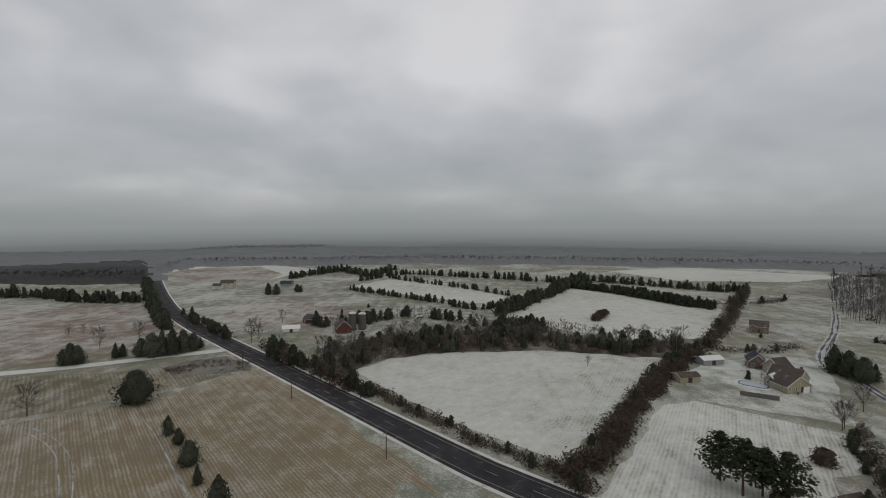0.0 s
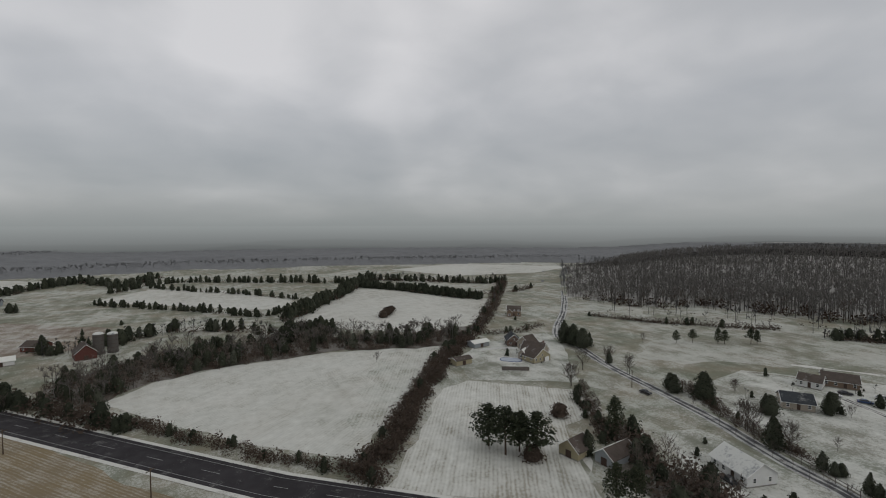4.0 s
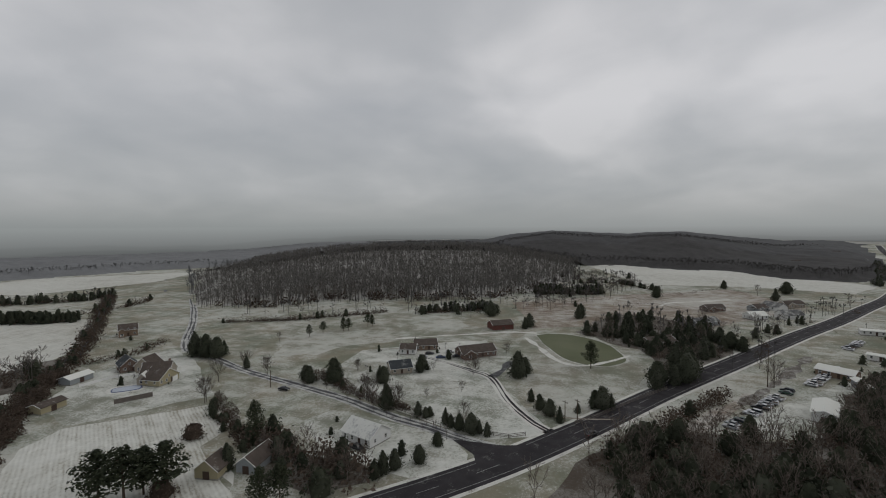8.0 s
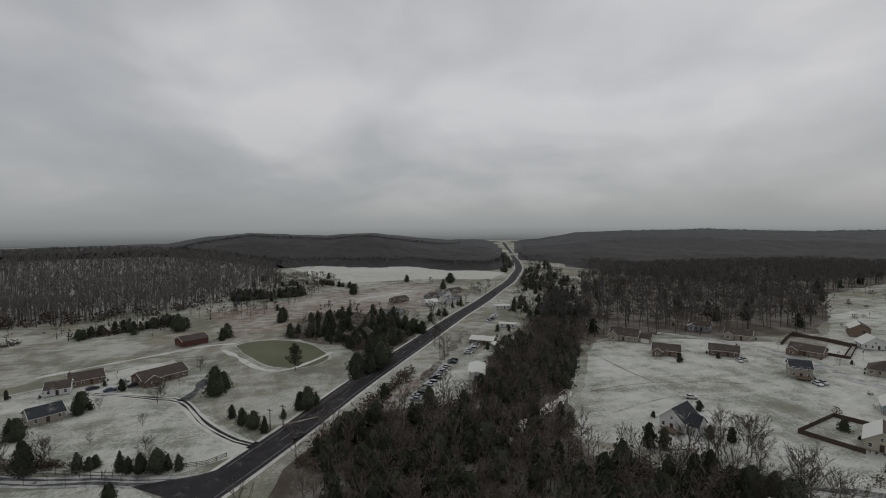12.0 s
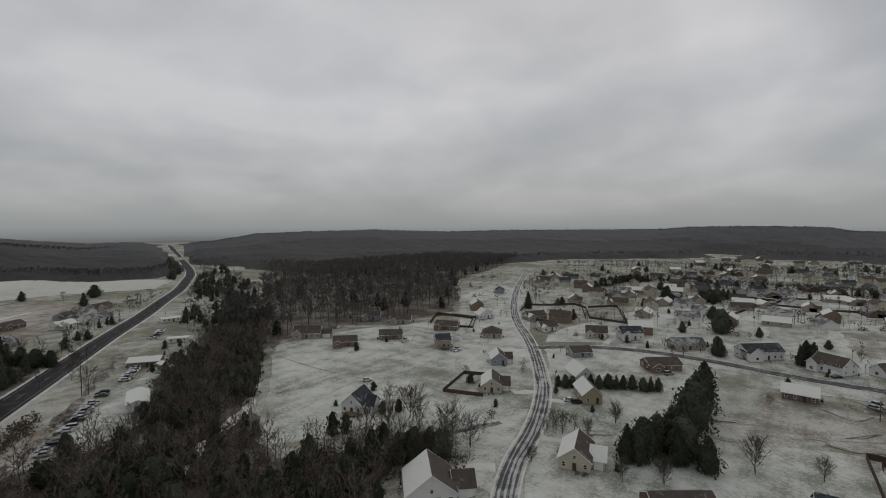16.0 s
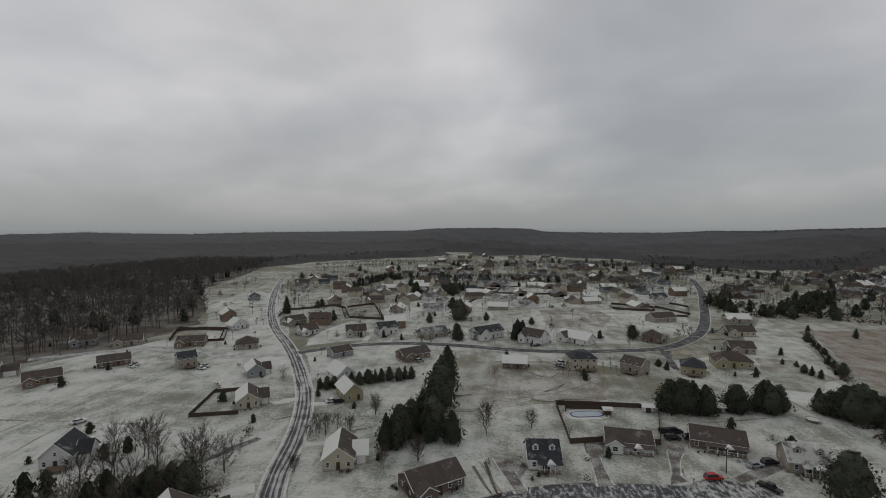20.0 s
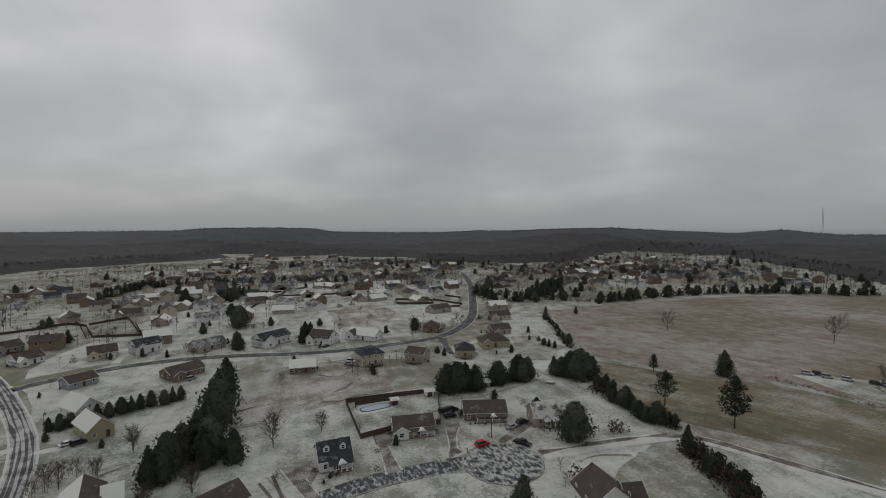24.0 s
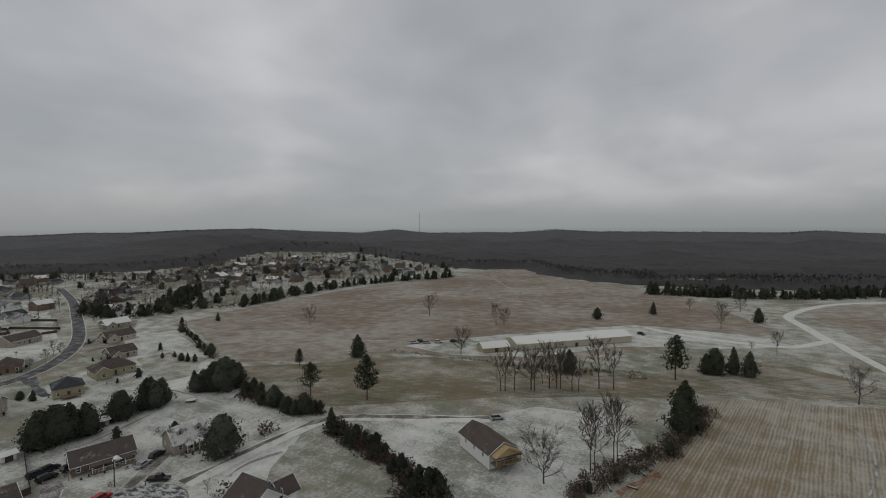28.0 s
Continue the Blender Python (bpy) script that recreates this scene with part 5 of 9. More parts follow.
hedge("hedgerow", [
    (-160.4, -406), (-176.7, -359.2), (-213.7, -365.4), (-247, -333.3), (-336.2, -347.3), (-426.3, -331.3), (-516.6, -292.3),
], 16.0, (6, 11), MIXED, "far trees along the hay field", 4.5, 26)
hedge("hedgerow", [
    (-475.5, -54.4), (-480.9, -8), (-497.5, 55.5), (-557.7, 130.4),
], 14.0, (7, 12), CEDARY, "far dark cedars beyond the hay field", 5.0, 27)
hedge("hedgerow", [
    (-405.7, 423.2), (-355.4, 412.7), (-298.3, 390.6), (-255, 390.2),
], 12.0, (6, 11), CEDARY, "dark fence row of cedars", 4.0, 28)
hedge("hedgerow", [
    (-80, 290.7), (-53.8, 304.1), (-25.4, 322.9), (6, 311), (26.9, 289.9),
], 9.0, (5, 9), MIXED, "trees along the farm creek", 3.0, 29)
hedge("hedgerow", [
    (30.6, 260.6), (40, 281.9), (59.2, 274.3),
], 7.0, (7, 10), CEDARY, "dark cedar clump", 2.6, 30)

CREEK_WOOD = [
    (-46.5, 194), (-64, 231.8), (-50.7, 250.9), (-21.5, 271.9), (15.4, 274.6), (34.4, 293.2), (57.9, 268.6), (98.9, 255), (148.6, 259.9),
    (110.8, 221.9), (50.9, 235.4), (4.5, 232.5), (-25.8, 222.6), (-36.7, 206.5),
]
wood("creek_woods", CREEK_WOOD, 3.6, (8, 11), [(3, 2), (4, 2), (0, 2), (2, 2), (6, 1.6), (7, 1.4), (9, 6), (10, 4)], "bare creek-side woods between snowy fields", 31)
NEAR_WOOD = [
    (99.6, 18.8), (127, 11.4), (149.3, -5), (151.9, -14.5), (158.7, -27.2), (161.7, -46.3), (168.9, -58.2), (211.2, -79.6), (264.2, -127.3),
    (416.7, -222.5), (309.4, -186.2), (246.8, -152.1), (176.5, -101.8), (126, -72.9), (113.4, -71.9), (106.7, -82.7), (84.7, -91), (72.1, -67.3),
]
wood("cedar_woods", NEAR_WOOD, 3.25, (7.5, 12.5), [(6, 1.0), (7, 1.0), (8, 0.8), (4, 2), (5, 2), (9, 3.4), (10, 2.6), (3, 2)], "dark cedar and bare oak woods below the highway", 32)
wood("field_edge_trees", [
    (118.1, -85.6), (103.3, -102.3), (85.8, -107.9), (73.5, -110.7), (70.4, -97.9), (79.3, -78.2), (94, -64.8),
], 4.6, (6, 11), [(3, 2), (4, 3), (5, 2), (9, 4), (6, 0.8)], "bare trees and brush behind the houses", 33)
wood("roadside_woods", [
    (317, -131.7), (563, -255.8), (717.8, -363.8), (412.7, -248.1), (311, -174.6), (250.5, -124),
], 7.0, (8, 12), [(6, 1.5), (7, 1.5), (4, 2), (0, 4), (9, 2)], "dark mixed woods along the highway", 34)
BELT_WOOD = [
    (285.1, -166.8), (456.8, -275), (591.8, -497.9), (555.4, -739.1), (415.4, -768.8), (315.6, -430.4), (247.1, -345.6), (206.4, -281.2),
    (214.7, -214.1), (240.7, -168.8), (215.5, -134.2), (256.7, -156.8), (341.6, -186.2), (505.9, -223.9),
]
wood("oak_woods", BELT_WOOD, 8.0, (11, 17), [(0, 3), (1, 3), (2, 2), (4, 1.5), (11, 0.4)], "bare winter oak woods behind the houses", 36)
wood("oak_woods", [
    (428.3, -267.6), (560, -345), (678.4, -423.9), (598.9, -467.9), (560, -520), (480, -470), (440, -340),
], 8.0, (10, 15), [(0, 3), (1, 3), (2, 2), (4, 1.5), (16, 3), (17, 3)], "bare winter oak woods below the ridge", 44)
wood("creek_trees", [
    (345, 70), (464, 82.8), (620, 66.3), (606.9, -7.8), (515, -19.1), (452, 5.3), (363.9, 39.4),
], 7.0, (7, 11), [(0, 4), (1, 3), (3, 2), (6, 0.35), (9, 3), (21, 3)], "dark trees in the valley bottom", 37)
POND_WOOD = [
    (287.2, 24.5), (347.6, 8.5), (361.4, -13.2), (328, -52.4), (273.8, -54), (241.7, -44.6), (224.7, -33), (218.7, -18.5), (258.6, -9.2),
    (267.4, 6.7),
]
wood("pond_trees", POND_WOOD, 5.4, (7.5, 11), [(6, 2.2), (7, 2.2), (8, 1), (3, 2), (5, 1.5), (9, 3), (10, 2)], "dark cedars and bare trees beside the pond", 38)
wood("roadside_trees", [
    (205.2, -19.8), (226.7, -33.3), (254.2, -43.7), (324.6, -76.4), (397.5, -118.9), (467.4, -163.8), (427.1, -155.2), (294.8, -80.6),
    (216.1, -39.8), (196.4, -26.3),
], 7.5, (5, 9), [(3, 3), (5, 2), (6, 1.6), (9, 1)], "bare trees and cedars in the gardens along the highway", 39)
THICKET = [
    (88, 68), (92.5, 84), (100, 96), (106.5, 107), (113, 107), (112.5, 95), (109, 82), (107.5, 70), (105, 61), (98, 58.5),
]
wood("thicket", THICKET, 3.4, (6, 10), [(6, 0.7), (7, 0.6), (4, 2), (5, 1), (9, 5), (10, 3)], "dark brown thicket beside the yellow shed", 40, brush=0.62)


def rim_woods(name, az0, az1, d0, d1, spacing, heights, label, seed, near=()):
    """Bare woods over the rim and the long hill, their spacing widening with distance."""
    rng = random.Random(seed)
    spots = []
    d = d0
    while d < d1:
        step = spacing * (d / 700)
        n = int(radians(az0 - az1) * d / step)
        for k in range(n):
            a = radians(az1 + (az0 - az1) * (k + rng.random()) / n)
            r = d + rng.uniform(-0.5, 0.5) * step
            x, y = -math.sin(a) * r, math.cos(a) * r
            if not wooded(x, y):
                continue
            far = along(RIM, math.degrees(a))
            if far and not (along(HILL, math.degrees(a)) and r < 750) and r > far[0] + 45 and abs(r - far[2]) > 45:
                continue
            h = rng.uniform(*heights) * (1 + 0.14 * noise.noise((x * 0.02, y * 0.02, seed)))
            az = math.degrees(a)
            front = along(HILL, az)
            # trees to the north take the colour paled for haze
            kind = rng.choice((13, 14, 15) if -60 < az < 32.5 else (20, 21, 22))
            if front and r < 750:
                # the hill's northern end sinks to saplings; trunks show along its foot
                h *= 0.55 + 0.45 * smooth01((-40 - az) / 9)
                kind = rng.choice((16, 17, 18, 19)) if r > front[0] + 25 else rng.choice((16, 17, 18, 19, 16, 4, 9))
            spots.append((x, y, h * (0.5 if kind == 9 else 1.0), kind))
        d += step
    return scatter(name, KINDS, spots, label, "woods", WOOD_MATS)


wood("foot_trees", [
    (257.6, 260), (261.2, 212.7), (311.5, 159.5), (305.3, 87.1), (394.8, 53.7), (488.6, 55.2), (430.9, 100.7), (351.5, 179.9), (291, 247.6),
    (279.2, 281.6),
], 9.0, (7, 11), [(3, 3), (4, 2), (5, 2), (9, 2), (6, 0.5)], "scattered bare trees at the foot of the hill", 35, keep=0.5)
rim_woods("hill_woods", -38, -88, 385, 800, 8.2, (12, 17), "bare winter hardwoods covering the long hill", 41)
rim_woods("hill_woods", -74, -112, 690, 1250, 6.0, (9.5, 13), "bare winter woods over the second hill", 45)
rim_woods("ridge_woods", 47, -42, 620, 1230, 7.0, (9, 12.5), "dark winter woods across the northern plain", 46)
rim_woods("ridge_woods", -42, -76, 850, 1650, 14.0, (8, 11.5), "dark winter woods beyond the long hill", 49)
rim_woods("ridge_woods", -112, -184, 680, 1550, 7.0, (9.5, 13), "bare winter woods over far ridges", 42)
rim_woods("ridge_woods", -184, -286, 550, 1550, 7.0, (9.5, 13), "bare winter woods over far ridges", 43)
for poly, lift in ((NEAR_WOOD, 0.035), (BELT_WOOD, 0.04), (CREEK_WOOD, 0.045), (POND_WOOD, 0.05), (THICKET, 0.05)):
    patch("wood_floor", poly, M_FLOOR, "leaf litter and thin snow under the trees", "ground", lift, 3.0)
# ---- single trees ----
def plants(kind, rows, label, category, group="", wide=1.0):
    for i, (x, y, h) in enumerate(rows):
        n = {"cedar": 4, "pine": 3, "bare": 4, "young": 3, "shrub": 2, "dome": 1}[kind]
        plant(kind, i % n, x, y, max(h, 1.2), label, category, group, wide)


CED = "dark green cedar standing in thin snow"
plants("cedar", [
    (-84.4, 139.8, 6.2), (-77.7, 133.5, 5.1), (-68.1, 121.5, 7.1), (-60.9, 112.3, 5.1), (-49.7, 100.1, 9.4),
], "round dark cedar in the stubble field", "tree", "cedars in the stubble field")
plant("cedar", 2, *[
    (-111.4, 165.4, 12.4),
][0], "broad dark cedar at the field edge", "tree", wide=1.25)
plants("cedar", [
    (-174.9, 210.6, 7.8), (-172.4, 212.3, 10.5), (-169.7, 213.2, 9.2), (-159.2, 223.3, 7.7), (-157, 225.2, 6.7), (-148.1, 225.2, 9.8),
    (-142.5, 225.2, 12.3), (-138.7, 227.1, 13.5), (-134.8, 229.1, 13.6), (-131.8, 233.3, 12.1), (-128.9, 237.5, 9.4), (-127.7, 242, 6),
], CED, "tree", "cedars by the gravel lane")
plants("cedar", [
    (-162.9, 431.2, 11.6), (-155.5, 431.1, 10.6), (-141.8, 449.5, 7.7), (-137.9, 449.4, 7.2), (-81.3, 295.7, 10.2), (-58.5, 361.4, 3.6),
    (-25.7, 327, 8.1), (-74.2, 338, 4.2),
], CED, "tree")
plants("bare", [
    (-140.5, 154, 13.8), (-179.2, 240, 13.7), (-216.5, 266.2, 8.9), (-213.7, 273.2, 6.7), (-171.1, 259.2, 12.5), (-105.3, 252.5, 15.9),
    (-104.1, 258.8, 12.8), (-106.1, 304.5, 10.2), (65.9, 209.4, 5.7),
], "bare grey hardwood tree in snow", "tree")
plants("dome", [
    (108.2, 317.9, 5.9), (115.5, 330, 4.5), (102.6, 310.3, 5),
], "dark thicket in the snow field", "shrub")
plants("pine", [
    (69.5, 113.9, 12.8), (71, 107.2, 14), (75.5, 107, 12.1), (78.1, 102.4, 13),
], "tall pine with a ragged round crown", "tree", "pines by the yellow shed", 1.5)
plants("pine", [
    (79.7, 75.4, 10.9), (82.9, 72.7, 10.5), (106.5, 101.7, 13),
], "tall dark pine beside the shed", "tree")
plants("dome", [
    (75.9, 101.5, 4.2), (101.9, 121.6, 4.4),
], "dark rounded thicket in the crop rows", "shrub", wide=1.0)
plants("cedar", [
    (91.6, 97.3, 7.3), (159.4, 110.3, 10.8), (157.6, 122.9, 6.9), (162.7, 159.5, 6.1), (169.3, 198.7, 12.8), (169.8, 192.1, 12),
    (170.3, 185.8, 11.1), (176.7, 187.3, 7.6), (166.8, 92.8, 7), (152.2, 82.3, 5.8), (188.7, 83.6, 7),
], CED, "tree")
plants("cedar", [
    (104.2, 57.5, 6.3), (107, 55.6, 5.8), (112.3, 50.7, 5.3), (123.8, 50.8, 3.8), (101, 58.3, 5.3),
], CED, "tree")
plants("bare", [
    (125.8, 142.9, 11.3), (157.9, 143.1, 9.8), (165.9, 164.5, 6.6), (147, 87.5, 10.6), (145.8, 84.4, 11.8), (143.1, 73, 10.2), (193.5, 60, 7.9),
    (178.5, 110.3, 5.2),
], "bare grey hardwood tree in snow", "tree")
plants("cedar", [
    (160.5, 109.9, 10.1), (156.1, 119.7, 7.4), (166.2, 90.9, 7.3), (184.1, 82.5, 8.1), (142.5, 76.4, 9), (192, 40.7, 11.7), (197.4, 38.8, 7.7),
    (285.3, 56.4, 7.6), (328.6, 27.8, 10), (335.8, 4.2, 6.2), (446.9, -27.4, 11),
], CED, "tree")
plants("cedar", [
    (140.4, 63.8, 5.4), (140.1, 61, 4), (141.8, 60.1, 3.6), (137.5, 52.8, 5.8), (136.2, 50.4, 4.6), (135.2, 47.3, 5.6), (134.7, 43.2, 6.6),
    (135.1, 40.7, 4.6), (134.1, 37.9, 4.6), (123.2, 49.6, 4.5),
], "small dark cedar along the side road", "tree", "cedars along the side road")
plants("cedar", [
    (166.8, 30.6, 4.9), (160.3, 26.4, 5.9), (156.1, 22.4, 6.1), (152, 18.6, 5.6), (161.8, 13.7, 3.6), (168.6, 8.7, 6.7), (168.3, 6.2, 8.4),
    (171.3, 3.2, 5.1), (196.5, -12.9, 9.1), (204.4, -19.8, 8.7), (208.9, -24.1, 11),
], "dark cedar on the grass bank", "tree", "cedars below the pond")
plants("pine", [
    (215.2, 12.9, 12.7),
], "dark pine at the edge of the pond", "tree")
plants("bare", [
    (146.6, 86.6, 11.8), (143.2, 72.4, 10.4), (188.9, 59.7, 12.7), (177, 109.9, 5.4), (167.3, 57.5, 5.1), (156.7, 67.7, 4.5), (225.7, 53.7, 8.7),
    (137.5, 46.8, 9.2), (187.8, 77.8, 5.2), (156.3, 113.8, 6.3), (214.1, -55.8, 14.9), (130, -63.2, 11.9),
], "bare grey hardwood tree in snow", "tree")
plants("bare", [
    (107.6, -110.4, 12.7), (99.6, -112.9, 13.7), (85.5, -92.8, 15.6), (95.5, -94.4, 13.9), (79.7, -105.3, 15.7), (75, -109.9, 11.4),
    (78.3, -93.5, 14.4), (99.7, -92.1, 13),
], "bare slender hardwood behind the houses", "tree", "bare trees behind the houses")
plants("cedar", [
    (26.4, -189.5, 15.1), (26, -173.9, 15.6), (25.6, -159.6, 16.5), (25.9, -148.7, 14.3), (28, -142.1, 12.5), (30.6, -138.1, 11.6),
    (33.1, -133.5, 11.4), (35.9, -128, 10.6), (33.4, -129.4, 10.8), (17.4, -134.7, 9.6), (23.7, -138.8, 12.5), (24.7, -134.3, 11.4),
], "tall dark cedar in a dense row", "tree", "row of tall cedars")
plants("cedar", [
    (75.2, -172.6, 4.7), (72.3, -172.7, 5.6), (70.1, -174.7, 4.9), (67.2, -177.1, 5.2), (64.6, -179.4, 5.4), (61.3, -179.7, 5.6), (58.5, -182, 6.1),
    (55.9, -183.5, 5.6), (53.5, -184.8, 5.8), (50.7, -186.4, 6.1), (46.7, -187.1, 5.6), (44.5, -189.1, 5.8), (42.1, -190.4, 5.6),
], "small clipped cedar in a garden row", "tree", "garden row of cedars")
plants("bare", [
    (7.7, -141.3, 11), (-6.3, -147.4, 6.3), (45.7, -150.4, 7.3), (59.1, -132.8, 7.8), (56.5, -133.3, 8.3), (53.7, -135.8, 7.3), (51.2, -138.2, 6.2),
    (33.7, -117.1, 6.7), (25.1, -121.9, 8), (56.3, -112.1, 5.4),
], "bare garden tree in snow", "tree")
plants("cedar", [
    (121.6, -303.5, 7.6), (89.9, -432, 12.9), (35.7, -323.3, 12.9), (29.6, -259.6, 9.2), (-5.9, -269.5, 10.6), (58.5, -437.9, 11.6),
    (53.7, -444.3, 12.2), (165.9, -323, 13.4), (72.8, -164.9, 3.2),
], CED, "tree")
plants("cedar", [
    (-52.2, -169.8, 7), (-54.5, -168.6, 11.1), (-57.8, -168.1, 12.2), (-61.6, -168.7, 11.4), (-66.5, -170.3, 9.5), (-75, -171.5, 7.9),
    (-77, -170.8, 9.9), (-84.6, -172.9, 9.1), (-87.7, -173.4, 11.1), (-91.6, -173.9, 9.5), (-105.2, -173.9, 7.2),
], "dark round cedar behind the gardens", "tree", "cedars behind the gardens", 1.15)
plants("cedar", [
    (-77.3, -119.4, 10.5), (-107.1, -172.7, 8.7), (-111.8, -173.4, 10.6), (-114.1, -170.4, 11.7), (-115.4, -166.1, 11.4), (-120.4, -169.9, 8.5),
    (-66.7, -223.6, 3.4), (-68.6, -217.8, 4.3),
], CED, "tree", wide=1.15)
plants("bare", [
    (45.9, -150.9, 7.8), (34.1, -118.4, 6.6), (25.2, -121.8, 7.8), (7.9, -143, 10.8), (-6.2, -147.9, 7), (7.3, -196.8, 5.6), (56.5, -112.2, 6),
    (-23.7, -201.2, 7.3), (-66.7, -269.5, 7.3), (-100.2, -280.8, 8.1),
], "bare garden tree in snow", "tree")
plant("cedar", 2, *[
    (-78.8, -118.9, 11.9),
][0], "broad dark evergreen beside the dormered house", "tree", wide=1.15)
plant("cedar", 1, *[
    (-48.3, -93.2, 7.8),
][0], "dark evergreen beside the turning circle", "tree")
plants("cedar", [
    (-112.8, -150.1, 7.4), (-110.6, -136.1, 7.8), (-111, -121.1, 7.5), (-107, -104.8, 6.9), (-173.6, -151.8, 11.3), (-109.8, -170.1, 11.3),
    (-112, -166.2, 13.5), (-105.8, -176.9, 7.9), (-86.9, -175, 10.6), (-87.8, -171.3, 10.2), (-78.4, -174.6, 8.8), (-59.7, -173, 9.9),
    (-62.3, -168.4, 10.5), (-65.4, -167, 10.2), (-56.2, -175.1, 9.5),
], CED, "tree", wide=1.15)
plants("pine", [
    (-131.5, -110.7, 17.2), (-124.4, -132.4, 13.1), (-148.7, -165.3, 8.4), (-213.5, -14.1, 19),
], "tall lone pine in the winter grass", "tree")
plants("cedar", [
    (-199.1, -54.2, 10.9), (-228.4, -3.2, 9.1), (-230.3, 0.2, 11.6), (-234.2, 6.9, 11.8), (-233, 12.6, 10.9), (-365.6, 23.9, 10.1),
    (-327.5, -70.5, 8.2), (-364, -39.2, 9.4), (-159.7, -7.9, 16.5), (-172.4, -7.3, 9.5),
], CED, "tree")
plants("bare", [
    (-202.4, -109.5, 16.5), (-279.3, -176.7, 17.9), (-216.3, -229.6, 16.1), (-273.1, -122, 15.8), (-275.6, -117.6, 13.6), (-334.2, 2.7, 19),
    (-407.4, 15.3, 18.5), (-281.2, 26.4, 12.7), (-215.3, 44.4, 16), (-394.3, -17.5, 10.7), (-286.4, 16.1, 5.3),
], "large bare hardwood standing in snow", "tree")
plants("young", [
    (-164.9, -71.7, 16.5), (-165.8, -70.2, 18.3), (-167.6, -67.1, 19.4), (-171.5, -60.3, 17.8), (-179, -52.3, 18.5), (-178.7, -47.7, 15.6),
    (-180, -45.5, 14.2), (-188.1, -33.9, 18.3), (-180.6, -60.2, 11.6),
], "tall bare tree in a roadside row", "tree", "row of bare trees", 1.0)
plants("bare", [
    (-172, -61.9, 20.6), (-176.8, -56.1, 21.6), (-178.3, -53.6, 20.7), (-186.6, -39.2, 22),
], "tall bare tree in a roadside row", "tree", "row of bare trees", 1.0)
plant("bare", 2, *[
    (-109.8, -36.1, 17.4),
][0], "broad bare hardwood beside the white gabled house", "tree", wide=1.15)
for x, y, h in [
    (-120.6, -27.2, 20.5), (-128.4, -22.9, 20.6), (-121.6, -26.4, 18.1), (-130.1, -22.3, 18.4),
]:
    plant("bare", 3, x, y, h, "tall slim bare tree at the field corner", "tree", wide=0.75)
plants("shrub", [
    (-206.3, -29.6, 2.9), (-208, -26.5, 2.4), (-94.4, -120.7, 4.1), (-95.3, -119.2, 3.6), (-66.3, -99.4, 4.4),
], "low leafless shrub in thin snow", "shrub")


# ---- houses ----
def siding(name, color, lap=0.2):
    m = Mat(name, 0.7, 0.25)
    sep = m.nt.nodes.new("ShaderNodeSeparateXYZ")
    m.nt.links.new(m.pos, sep.inputs[0])
    saw = m.math("FRACT", m.math("MULTIPLY", sep.outputs[2], 1 / lap), 0.0)
    tone = m.total((m.noise(0.7, 4), 0.7), (m.noise(7, 3), 0.3))
    c = m.mix(m.ramp(tone, (0.35, 0.0), (0.7, 0.22)), color, tuple(k * 0.55 for k in color))
    return m.done(c, saw, 0.5, 0.02)


def brickwork(name, color):
    m = Mat(name, 0.9, 0.15)
    n = m.nt.nodes.new("ShaderNodeTexBrick")
    n.inputs["Scale"].default_value = 2.2
    n.inputs["Color1"].default_value = (*color, 1)
    n.inputs["Color2"].default_value = (*[k * 0.65 for k in color], 1)
    n.inputs["Mortar"].default_value = (0.30, 0.28, 0.26, 1)
    mp = m.nt.nodes.new("ShaderNodeMapping")
    mp.inputs["Rotation"].default_value = (radians(90), 0, 0)
    m.nt.links.new(m.nt.nodes.new("ShaderNodeTexCoord").outputs["Object"], mp.inputs[0])
    m.nt.links.new(mp.outputs[0], n.inputs["Vector"])
    c = m.mix(m.ramp(m.noise(1.1, 4), (0.3, 0.0), (0.7, 0.35)), n.outputs[0], tuple(k * 0.5 for k in color))
    return m.done(c, n.outputs["Fac"], 0.3, 0.01)


def shingles(name, color, snow):
    """Roofing in courses with patches of snow. snow: 0 bare to 1 white."""
    m = Mat(name, 0.85, 0.2)
    sep = m.nt.nodes.new("ShaderNodeSeparateXYZ")
    m.nt.links.new(m.pos, sep.inputs[0])
    saw = m.math("FRACT", m.math("MULTIPLY", sep.outputs[2], 7.0), 0.0)
    tone = m.total((m.noise(0.5, 4), 0.5), (m.noise(6, 4), 0.5))
    base = m.ramp(tone, (0.3, tuple(k * 0.7 for k in color)), (0.7, tuple(k * 1.25 for k in color)))
    f = m.total((m.noise(0.35, 4), 0.55), (m.noise(1.6, 5), 0.3), (m.noise(8, 3), 0.15))
    e = 0.66 - snow * 0.34
    white = m.math("MULTIPLY", m.ramp(f, (e - 0.07, 0.0), (e + 0.07, 1.0)), 0.25 + 0.7 * snow)
    return m.done(m.mix(white, base, SNOW), saw, 0.35, 0.03)


